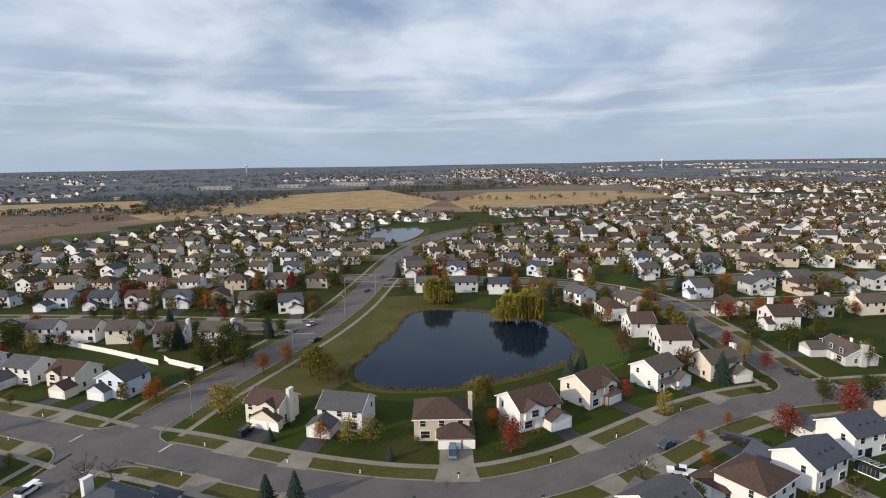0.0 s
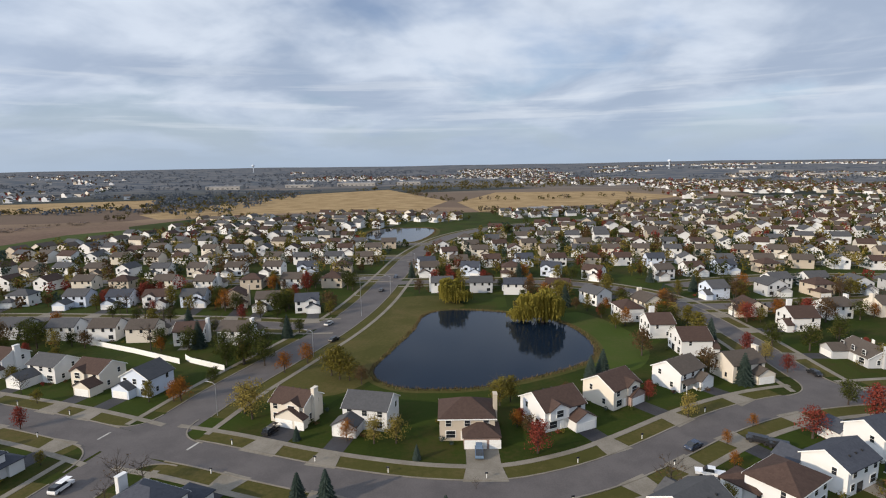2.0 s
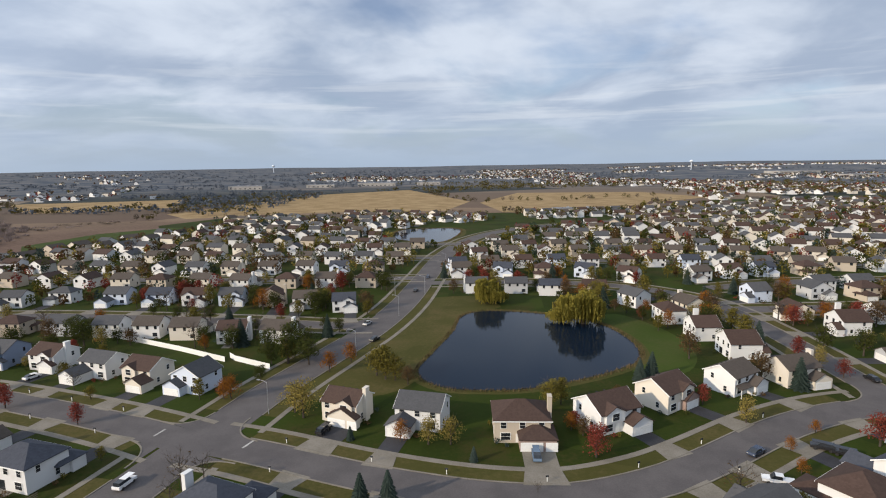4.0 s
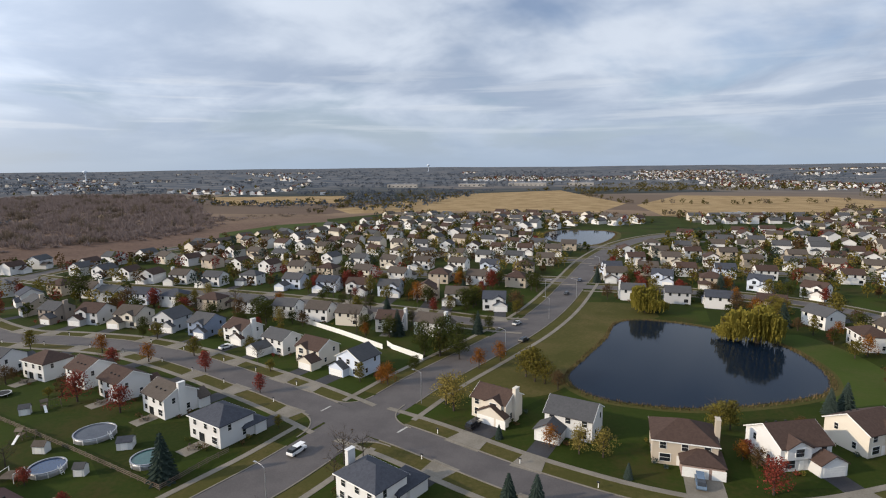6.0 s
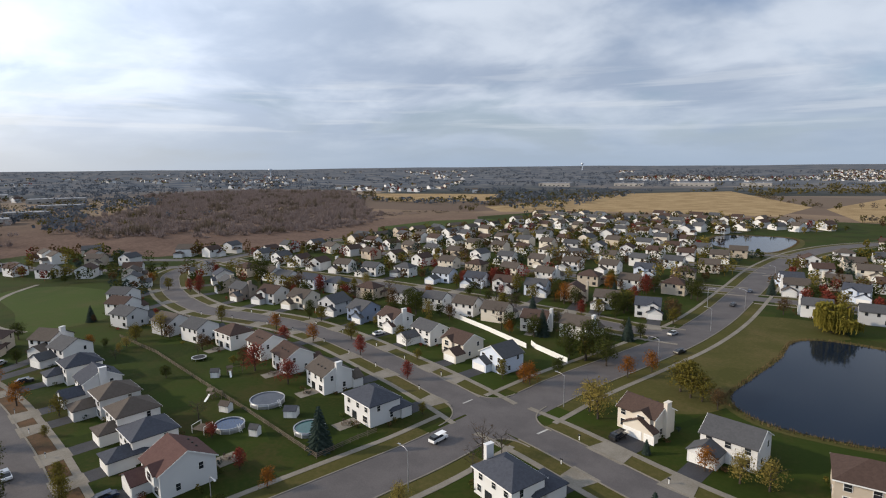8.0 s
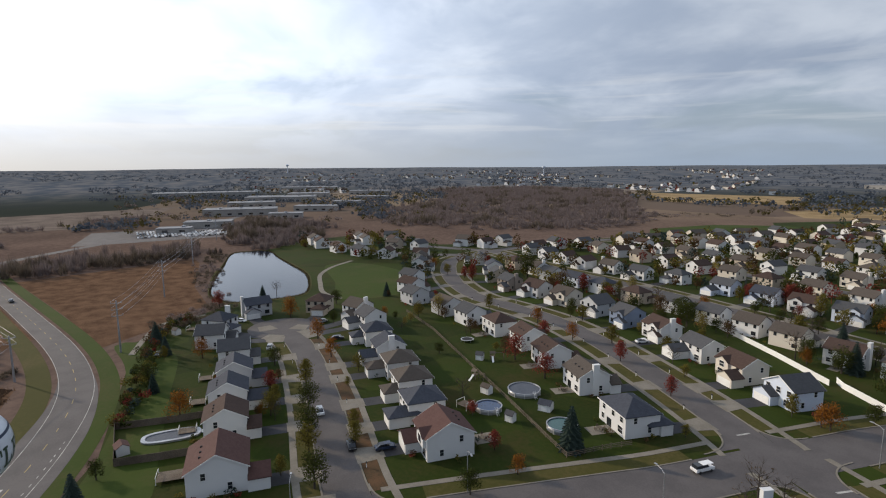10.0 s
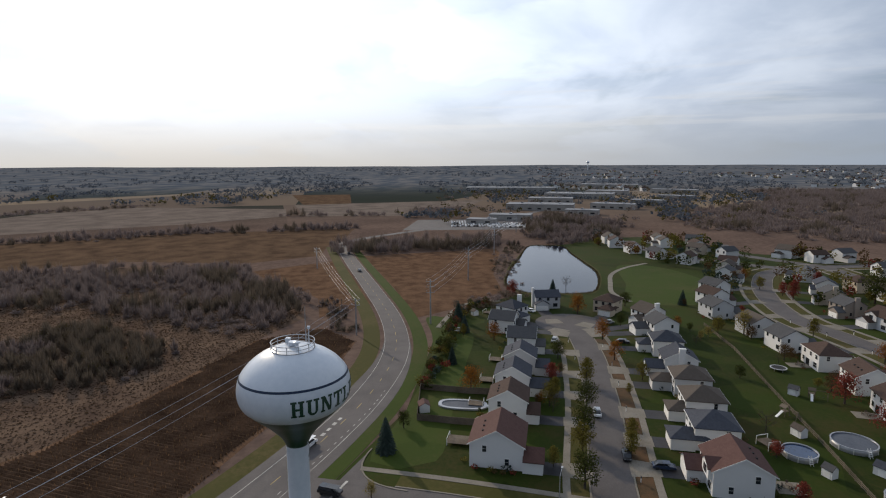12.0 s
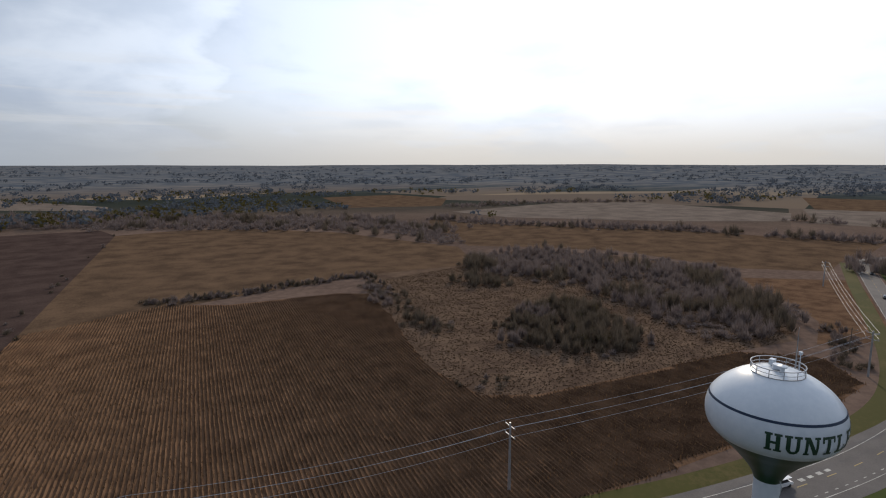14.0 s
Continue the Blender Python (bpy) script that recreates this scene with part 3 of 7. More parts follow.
fillet((-69.6, 120.0), (0.26, 0.97), (0.94, -0.33), 9, 0.07)
fillet((-70.8, 110.4), (-0.2, -0.98), (0.94, -0.33), 9, 0.071)
fillet((-80.0, 123.2), (0.26, 0.97), (-0.92, 0.38), 9, 0.072)
fillet((-83.2, 114.0), (-0.2, -0.98), (-0.92, 0.38), 9, 0.073)
fillet((92.6, 140.8), (0, 1), (-0.97, -0.22), 9, 0.074)
fillet((101.6, 142.4), (0, 1), (1, 0.1), 9, 0.075)
fillet((-117, -19), (0.2, 0.95), (-0.93, 0.33), 14, 0.076)
fillet((-103.5, -23.5), (0.2, 0.95), (0.93, -0.36), 12, 0.077)
fillet((-103.2, 37.2), (0.27, 0.96), (-0.98, 0.18), 8, 0.078)
fillet((-105.6, 28.4), (-0.24, -0.97), (-0.98, 0.18), 8, 0.079)
fillet((-54.6, 213.2), (0.17, 0.98), (-0.99, 0.0), 8, 0.080)
fillet((-56.4, 204.6), (-0.32, -0.95), (-0.99, 0.0), 8, 0.081)


def near_line(q, line):
    return min((q - p).length for p in line)


LAID = []


def kerb_and_walk(line, half, spans, walk_at=None, wid=1.5):
    """A raised kerb on both edges of a street and a pavement beyond the verge, along stretches (from, to, side)."""
    for a, b, side in spans:
        seg = line[int(a * (len(line) - 1)):int(b * (len(line) - 1)) + 1]
        if len(seg) < 2:
            continue
        LAID.append(seg)
        lift = 0.0009 * len(LAID)
        setting("kerb", ribbon(Solid(), offset(seg, side * (half + 0.12)), 0.34, 0.15 + lift, 0.14), CONCRETE, "pale concrete kerb along the street", "kerb")
        if walk_at:
            setting("verge", ribbon(Solid(), offset(seg, side * (half + walk_at / 2 - 0.2)), walk_at - 1.2, 0.030 + lift), LITTER if line is CULDESAC and side < 0 else BANK, "grass verge between kerb and pavement", "verge")
            i0, i1 = int(a * (len(line) - 1)), int(b * (len(line) - 1))
            seg = line[max(0, i0 - 2):min(len(line), i1 + 3)]
            setting("pavement", ribbon(Solid(), offset(seg, side * (half + walk_at)), wid, 0.095 + lift, 0.09), CONCRETE, "narrow pale concrete pavement", "pavement")


def at_share(line, p):
    """The share of a line at which it comes nearest to a point."""
    return min(range(len(line)), key=lambda i: (line[i] - Vector((*p, 0))).length) / (len(line) - 1)


def stretch(line, a, b):
    """Shares of a line that lie a and b metres from its two ends."""
    n = len(line) - 1
    total = sum((q - p).length for p, q in zip(line, line[1:]))
    return a / total, 1 - b / total


def m_at(x, y):
    return at_share(MAIN, (x, y))


kerb_and_walk(MAIN, 6.3, [(m_at(-109, -8), m_at(-101, 21), 1), (m_at(-95.5, 44), m_at(-79.5, 102), 1), (m_at(-109, -10), m_at(-79, 101), -1), (m_at(-70, 133), m_at(-53, 192), 1),
                          (m_at(-45, 224), 0.98, 1), (m_at(-69.5, 131), m_at(-37, 278), -1), (m_at(-35.5, 296), 0.98, -1)], 5.0)
a, b = stretch(S1_EAST, 16, 0)
kerb_and_walk(S1_EAST, 4.6, [(a, at_share(S1_EAST, (84, 134)), 1), (at_share(S1_EAST, (112, 139)), 1, 1), (a, 1, -1)], 5.2)
a, b = stretch(S1_WEST, 16, 6)
kerb_and_walk(S1_WEST, 4.6, [(a, b, 1), (a, b, -1)], 5.2)
a, b = stretch(S2, 14, 14)
kerb_and_walk(S2, 4.5, [(a, b, 1), (a, b, -1)], 5.2)
a, b = stretch(S3, 16, 6)
kerb_and_walk(S3, 4.5, [(a, b, 1), (a, b, -1)], 5.2)
a, b = stretch(CULDESAC, 15, 16)
kerb_and_walk(CULDESAC, 4.3, [(a, b, 1), (a, b, -1)], 4.6)
for line in MINOR[:4] + MINOR[7:9] + MINOR[10:12]:
    a, b = stretch(line, 10, 6)
    kerb_and_walk(line, 4.5, [(a, b, 1), (a, b, -1)], 5.2)
setting("park_path", ribbon(Solid(), curve([(-360, 128), (-345, 110), (-325, 96), (-300, 88), (-279, 83), (-262, 86)], 3), 2.4, 0.1, 0.08), CONCRETE, "pale winding path through the park", "path")
setting("verge_path", ribbon(Solid(), curve([(-222, -1), (-242, 4), (-256, 9), (-262, 17), (-264, 27)], 3), 2.0, 0.1, 0.08), CONCRETE, "pale path along the garden edge", "path")


def bars(name, line, offset_by, on, off, wid, mat, z, label):
    """Painted road marks along a line."""
    body, side = Solid(), offset(line, offset_by)
    if not off:
        ribbon(body, side, wid, z)
    else:
        run = 0.0
        for p, q in zip(side, side[1:]):
            if run % (on + off) < on:
                ribbon(body, [p, q], wid, z)
            run += (q - p).length
    setting(name, body, mat, label, "road marking")


fine = curve([(-40, -60), (-85, -45), (-113, -33.5), (-135, -25.5), (-158, -19), (-185, -15), (-211, -16), (-246, -23), (-300, -38.5), (-367, -58.5), (-436, -78)], 1.0)
setting("verge", ribbon(Solid(), offset(fine, 9.0), 6.0, 0.0345), BANK, "rough grass verge beside the highway", "verge")
setting("verge", ribbon(Solid(), offset(fine[70:], -8.2), 5.0, 0.0365), GREEN, "green grass verge beside the highway", "verge")
bars("lane_line", fine, 0.2, 3, 6, 0.2, YELLOW, 0.066, "broken yellow centre line of the highway")
bars("lane_line", fine[:130], -3.2, 1, 2, 0.2, PAINT, 0.066, "broken white turn lane line")
bars("edge_line", fine[60:], -4.3, 1, 0, 0.16, PAINT, 0.0665, "white edge line of the highway")
bars("edge_line", fine[60:], 4.3, 1, 0, 0.16, PAINT, 0.067, "white edge line of the highway")
for a, b in (((-86.6, 119.2), (-85.7, 122.7)), ((-63.4, 113.9), (-62.2, 117.3)), ((-117.5, -17.5), (-111, -20))):
    setting("stop_line", ribbon(Solid(), [Vector((*a, 0)), Vector((*b, 0))], 0.55, 0.085), PAINT, "white painted stop line", "road marking")
for k, (x, y) in enumerate(((-136, -26.8), (-138.6, -26.0), (-141.4, -25.2), (-144, -24.4))):
    setting("turn_arrow", ribbon(Solid(), [Vector((x, y, 0)), Vector((x - 1.4, y + 0.45, 0))], 0.9 - 0.15 * (k % 2), 0.072), PAINT, "worn white turn mark on the road", "road marking")

# ---- houses ----
def gable_section(d, z0, p, over, thick):
    """Section of a gable roof: two slabs that meet at the ridge."""
    e, top = d / 2 + over, z0 + d / 2 * p
    low = z0 - over * p
    return [(-e, low), (0, top), (e, low), (e, low + thick), (0, top + thick), (-e, low + thick)]


def hip_roof(body, w, d, z0, p, over, cx=0.0, cy=0.0):
    x, y = w / 2 + over, d / 2 + over
    r = max(0.2, x - y) if w >= d else 0.0
    s = max(0.2, y - x) if d > w else 0.0
    top = z0 + min(x, y) * p
    body.put([(cx - x, cy - y, z0 - 0.05), (cx + x, cy - y, z0 - 0.05), (cx + x, cy + y, z0 - 0.05), (cx - x, cy + y, z0 - 0.05),
              (cx - x, cy - y, z0 + 0.13), (cx + x, cy - y, z0 + 0.13), (cx + x, cy + y, z0 + 0.13), (cx - x, cy + y, z0 + 0.13),
              (cx - r, cy - s, top), (cx + r, cy + s, top)],
             [(3, 2, 1, 0), (0, 1, 5, 4), (1, 2, 6, 5), (2, 3, 7, 6), (3, 0, 4, 7)]
             + ([(4, 5, 9, 8), (5, 6, 9), (6, 7, 8, 9), (7, 4, 8)] if w >= d else [(4, 5, 8), (5, 6, 9, 8), (6, 7, 9), (7, 4, 8, 9)]))
    return top


FRAME_MESH = Solid().box(-0.70, -0.05, -0.90, 0.70, 0.05, 0.90).mesh("frame", TRIM)
PANE_MESH = Solid().box(-0.60, -0.085, -0.80, 0.60, 0.0, -0.04).box(-0.60, -0.085, 0.04, 0.60, 0.0, 0.80).mesh("pane", PANE)
GLASS_MESH = Solid().box(-0.55, -0.05, -0.75, 0.55, 0.05, 0.75).mesh("window", PANE)
SHRINK = 0.89


def window(parent, x, y, z, turn, wide=1.0, tall=1.0, detail=2):
    m = pose(x, y, z, 0, 0, turn) @ Matrix.Diagonal((wide, 1, tall, 1))
    if detail < 2:
        ob = part("window", GLASS_MESH, None, parent)
        ob.matrix_basis = m
        return
    ob = part("window", FRAME_MESH, None, parent)
    ob.matrix_basis = m
    part("pane", PANE_MESH, None, ob, "dark reflecting glass")


def garage_door_mesh(wide):
    b = Solid()
    n = 4
    for k in range(n):
        b.box(-wide / 2, -0.04, k * 0.53 + 0.02, wide / 2, 0.04, (k + 1) * 0.53 - 0.01)
    return b.mesh("garage_door", TRIM)


DOUBLE_DOOR, SINGLE_DOOR = garage_door_mesh(4.9), garage_door_mesh(2.6)


def house(x, y, facing, w=12.0, d=9.0, roof="brown", wall="white", axis="x", side=1, proj=4.0, chimney=0, gw=6.4, front_gable=0, porch=0, tall=5.5, pitch=0.55, brick=False, detail=2, label=""):
    """A two-storey suburban house whose front looks along -y before it is turned. side: where the garage stands."""
    w, d, gw, tall = w * SHRINK, d * SHRINK, gw * 0.92, tall * 0.95
    root = thing("house", pose(x, y, 0, 0, 0, facing + 90), label or "two-storey house with %s siding and a %s shingle roof" % (wall.replace("_", " "), roof), "house", "suburban houses")
    wm, rm = SIDINGS[wall], ROOFS[roof]
    body, top = Solid(), Solid()
    if axis == "hip":
        body.box(-w / 2, -d / 2, 0, w / 2, d / 2, tall)
        hip_roof(top, w, d, tall, pitch, 0.4)
        peak = tall + d / 2 * pitch
    else:
        span, run = (d, w) if axis == "x" else (w, d)
        peak = tall + span / 2 * pitch
        body.prism([(-span / 2, 0), (span / 2, 0), (span / 2, tall), (0, peak), (-span / 2, tall)], -run / 2, run / 2, axis)
        top.prism(gable_section(span, tall, pitch, 0.45, 0.2), -run / 2 - 0.3, run / 2 + 0.3, axis)
    part("body", body, wm, root)
    part("roof", top, rm, root, roof + " asphalt shingles")
    if detail == 2:
        if axis == "hip":
            for sy in (-1, 1):
                part("fascia", Solid().box(-w / 2 - 0.44, sy * (d / 2 + 0.43) - 0.03, tall - 0.14, w / 2 + 0.44, sy * (d / 2 + 0.43) + 0.03, tall + 0.10), TRIM, root)
        else:
            for s_ in (-1, 1):
                at = s_ * (run / 2 + 0.33)
                part("rake_board", Solid().prism(gable_section(span, tall - 0.06, pitch, 0.47, 0.24), at - 0.03, at + 0.03, axis), TRIM, root, "white board along the gable edge")
    front = -d / 2
    # garage wing
    gx = side * (w / 2 - gw / 2 + 0.8)
    if proj:
        gtop = 2.75
        ga, gr = Solid(), Solid()
        y0, y1 = front - proj, front + 0.1
        if axis == "hip":
            ga.box(gx - gw / 2, y0, 0, gx + gw / 2, y1, gtop)
            hip_roof(gr, gw, proj + 3.0, gtop, 0.5, 0.35, gx, front - proj / 2 + 1.5 - 0.02)
        else:
            gp = gtop + gw / 2 * pitch
            ga.prism([(-gw / 2, 0), (gw / 2, 0), (gw / 2, gtop), (0, gp), (-gw / 2, gtop)], y0, y1, "y", gx)
            gr.prism(gable_section(gw, gtop, pitch, 0.35, 0.18), y0 - 0.3, y1 + 0.02, "y", gx)
        part("garage", ga, BRICK if brick else wm, root)
        part("garage_roof", gr, rm, root)
        if gw > 7.4:
            for mesh_, dx in ((DOUBLE_DOOR, -1.4), (SINGLE_DOOR, 2.9)):
                part("garage_door", mesh_, None, root, "white panelled garage door").matrix_basis = pose(gx + dx * side, y0 - 0.02, 0)
        else:
            part("garage_door", DOUBLE_DOOR, None, root, "white panelled garage door").matrix_basis = pose(gx, y0 - 0.02, 0)
    else:
        part("garage_door", DOUBLE_DOOR, None, root, "white panelled garage door").matrix_basis = pose(gx - side * 0.9, front - 0.03, 0)
        canopy = Solid().prism([(-1.3, 2.6), (0.1, 3.3), (0.1, 3.45), (-1.3, 2.72)], -w / 2, w / 2, "x", front)
        part("canopy", canopy, rm, root)
    if front_gable:
        fx, fw = front_gable * w * 0.18, w * 0.46
        fz = tall + fw / 2 * pitch
        part("front_gable", Solid().prism([(-fw / 2, 2.9), (fw / 2, 2.9), (fw / 2, tall), (0, fz), (-fw / 2, tall)], front - 0.7, front + 2.5, "y", fx), wm, root)
        part("gable_roof", Solid().prism(gable_section(fw, tall, pitch, 0.3, 0.18), front - 0.95, front + d * 0.42, "y", fx), rm, root)
        if detail:
            window(root, fx, front - 0.72, 4.3, 0, 1.5, 1.0, detail)
    if chimney:
        cx = chimney * (w / 2 + 0.45) if axis != "y" else chimney * (w / 2 + 0.45)
        c = Solid().box(cx - 0.45, -0.9, 0, cx + 0.45, 0.9, peak + 0.9).box(cx - 0.52, -0.97, peak + 0.9, cx + 0.52, 0.97, peak + 1.05)
        part("chimney", c, wm, root, "boxed-in siding chimney")
    if porch:
        px = -side * w * 0.25
        part("porch_roof", Solid().prism([(-1.9, 2.55), (0.05, 3.2), (0.05, 3.35), (-1.9, 2.67)], px - w * 0.24, px + w * 0.24, "x", front), rm, root)
        for k in (-1, 1):
            part("porch_post", Solid().box(px + k * w * 0.22 - 0.08, front - 1.75, 0, px + k * w * 0.22 + 0.08, front - 1.59, 2.62), TRIM, root)
    # openings
    if detail == 0:
        for k in (-0.28, 0.28):
            window(root, k * w, front - 0.02, 4.2, 0, 1.3, 1.0, 1)
            window(root, k * w, d / 2 + 0.02, 4.2, 180, 1.3, 1.0, 1)
        return root
    for k in (-0.34, 0.34) if front_gable else (-0.34, 0.0, 0.34):
        if not (front_gable and k * front_gable > 0.1):
            window(root, k * w, front - 0.02, 4.25, 0, 1.0, 0.9, detail)
    if proj:
        window(root, -side * w * 0.30, front - 0.02, 1.6, 0, 1.7, 1.0, detail)
        if detail == 2:
            part("front_door", Solid().box(-side * w * 0.08 - 0.5, front - 0.05, 0.15, -side * w * 0.08 + 0.5, front + 0.02, 2.25), TRIM, root)
    for k in (-0.36, -0.05, 0.3):
        window(root, k * w, d / 2 + 0.02, 4.25, 180, 0.9, 0.85, detail)
    window(root, -0.32 * w, d / 2 + 0.02, 1.6, 180, 1.5, 0.95, detail)
    if detail == 2:
        part("patio_door", Solid().box(0.10 * w - 1.0, d / 2 - 0.02, 0.1, 0.10 * w + 1.0, d / 2 + 0.05, 2.15), PANE, root, "dark sliding glass door")
        window(root, 0.34 * w, d / 2 + 0.02, 1.7, 180, 0.9, 0.8, detail)
    for s in (-1, 1):
        window(root, s * (w / 2 + 0.02), d * 0.22, 4.25, s * 90, 0.7, 0.85, detail)
        window(root, s * (w / 2 + 0.02), -d * 0.2, 1.7, s * 90, 0.7, 0.85, detail)
    if detail == 2:
        for k in range(3):
            vx = (-0.25 + 0.2 * k) * w
            z0 = (tall + (d / 2 - d * 0.28) * pitch) if axis == "x" else tall + 0.3
            if axis == "x":
                part("roof_vent", Solid().box(vx - 0.18, d * 0.28 - 0.18, z0 - 0.1, vx + 0.18, d * 0.28 + 0.18, z0 + 0.45), DARK, root, "small dark roof vent")
    return root


HOMES = []


def driveway(x, y, facing, side, w, d, proj, length, material, gw=6.4):
    m = pose(x, y, 0, 0, 0, facing + 90)
    gx = side * (w / 2 - gw / 2 + 0.8)
    y0 = -d / 2 - proj
    wid = 5.0 if gw < 7.5 else 7.2
    drive = Solid().put([(gx - wid / 2, y0, 0.05), (gx + wid / 2, y0, 0.05), (gx + wid / 2, y0 - length, 0.05), (gx - wid / 2, y0 - length, 0.05)], [(3, 2, 1, 0)])
    ob = setting("driveway", drive, material, "dark sealed driveway to a garage" if material is BLACKTOP else "pale concrete driveway to a garage", "driveway")
    ob.matrix_world = m
    apron = Solid().put([(gx - wid / 2, y0 - length, 0.122), (gx + wid / 2, y0 - length, 0.122), (gx + wid / 2 + 1.0, y0 - length - 6.2, 0.085), (gx - wid / 2 - 1.0, y0 - length - 6.2, 0.085)], [(3, 2, 1, 0)])
    ob = setting("driveway_apron", apron, CONCRETE, "pale concrete driveway apron across the verge", "driveway")
    ob.matrix_world = m


def home(x, y, facing, street=None, drive=None, **k):
    """A house with its driveway down to the street that it faces."""
    HOMES.append((x, y))
    house(x, y, facing, detail=1 if math.hypot(x, y) > 225 else 2, **k)
    if street is None:
        return
    w, d, proj, side, gw = k.get("w", 12.0) * SHRINK, k.get("d", 9.0) * SHRINK, k.get("proj", 4.0), k.get("side", 1), k.get("gw", 6.4) * 0.92
    m = pose(x, y, 0, 0, 0, facing + 90)
    door = m @ Vector((side * (w / 2 - gw / 2 + 0.8), -d / 2 - proj, 0))
    line, half = street
    best = 99.0
    ahead = (m.to_3x3() @ Vector((0, -1, 0)))
    for i in range(300):
        q = door + ahead * (i * 0.2)
        if near_line(q, line) < half + 2.0:
            best = i * 0.2
            break
    if best < 40:
        driveway(x, y, facing, side, w, d, proj, max(1.0, best - 3.8), drive or BLACKTOP, gw)
E1, W1, R2, R3, RC = (S1_EAST, 4.6), (S1_WEST, 4.6), (S2, 4.5), (S3, 4.5), (CULDESAC, 4.3)
# houses between the street and the pond
home(-43, 130, -110, E1, w=11, d=9, roof="brown", wall="cream", axis="x", side=1, proj=2.0, chimney=1, front_gable=1, gw=8.4)
home(-24, 127, -103, E1, w=12.5, d=10, roof="grey", wall="white", axis="x", side=-1, proj=4.5)
home(-1, 122, -90, E1, w=14.0, d=11.5, roof="brown", wall="beige", axis="hip", side=1, proj=3.8, chimney=1, gw=8.6, brick=True, drive=CONCRETE)
home(20, 127, -64, E1, w=13, d=11.5, roof="brown", wall="white", axis="x", side=1, proj=3.2, front_gable=-1)
home(37.5, 138, -54, E1, w=12, d=11, roof="brown", wall="cream", axis="x", side=1, proj=1.2, front_gable=1, brick=True)
home(59, 148, -56, E1, w=12, d=10, roof="tan", wall="white", axis="x", side=1, proj=2.5, porch=1)
home(74, 175, 0, R2, w=12, d=11, roof="brown", wall="white", axis="y", side=-1, proj=2.0)
home(70, 193, 2, R2, w=11, d=10, roof="brown", wall="white", axis="y", side=1, proj=2.0, chimney=1)
home(66, 214, 5, R2, w=12, d=10, roof="brown", wall="white", axis="hip", side=1, proj=3.0)
home(60, 239, 30, R2, w=12, d=10, roof="grey", wall="white", axis="x", side=1, proj=3.0)
# houses nearest to the viewpoint, seen from behind
home(56, 93, 124, E1, w=12, d=10.5, roof="brown", wall="white", axis="hip", side=1, proj=4.0)
home(70.5, 100, 118, E1, w=12, d=9.5, roof="slate", wall="white", axis="x", side=1, proj=5.0)
home(87, 111, 108, E1, w=12, d=9.5, roof="slate", wall="white", axis="x", side=1, proj=5.0)
home(36, 86, 122, E1, w=12, d=10, roof="grey", wall="white", axis="x", side=-1, proj=3.0)
home(-58, 88, 68, E1, w=12, d=9, roof="slate", wall="white", axis="hip", side=-1, proj=5.0, chimney=1)
home(-38, 78, 72, E1, w=12, d=10, roof="grey", wall="white", axis="x", side=-1, proj=4.0)
# east of the side street
home(124, 164, 180, R2, w=15, d=11, roof="tan", wall="grey", axis="x", side=-1, proj=5.0, tall=3.2, chimney=1)
home(124, 199, 180, R2, w=12, d=11, roof="brown", wall="white", axis="y", side=1, proj=2.5, chimney=-1)
home(117, 219, 180, R2, w=12, d=10, roof="brown", wall="cream", axis="x", side=1, proj=4.0, tall=4.0)
home(116, 247, 190, R2, w=11, d=10, roof="grey", wall="pale_blue", axis="y", side=1, proj=3.0)
# houses behind the pond
home(-8, 266, 92, R2, w=12, d=9, roof="grey", wall="white", axis="x", side=1, proj=3.0, chimney=1)
home(11, 265, 90, R2, w=12, d=9, roof="grey", wall="grey", axis="x", side=-1, proj=3.0)
home(27, 260, 85, R2, w=12, d=9, roof="slate", wall="white", axis="x", side=1, proj=3.0)
home(47, 258, 75, R2, w=12, d=9, roof="brown", wall="beige", axis="x", side=1, proj=3.0)
# south side of the street that runs west, backs to the gardens
home(-102.5, 101.5, 74, W1, w=13, d=10, roof="slate", wall="white", axis="hip", side=-1, proj=3.0)
home(-125, 109.5, 73, W1, w=11.5, d=10, roof="tan", wall="white", axis="x", side=-1, proj=3.0, chimney=-1)
home(-145, 114, 74, W1, w=11.5, d=10, roof="brown", wall="white", axis="x", side=-1, proj=3.0)
home(-162, 118, 77, W1, w=11, d=10, roof="brown", wall="white", axis="x", side=1, proj=3.0)
home(-180, 119, 82, W1, w=12, d=10, roof="brown", wall="white", axis="hip", side=-1, proj=3.0)
home(-197, 117, 90, W1, w=11, d=10, roof="grey", wall="white", axis="x", side=-1, proj=3.0)
home(-214, 116, 92, W1, w=12, d=10, roof="tan", wall="grey", axis="x", side=1, proj=3.0)
home(-238, 113, 95, W1, w=12, d=10, roof="grey", wall="grey", axis="x", side=-1, proj=3.0)
home(-258, 121, 105, W1, w=12, d=10, roof="brown", wall="white", axis="x", side=-1, proj=3.0)
home(-277, 131, 110, W1, w=12, d=10, roof="grey", wall="white", axis="x", side=1, proj=3.0)
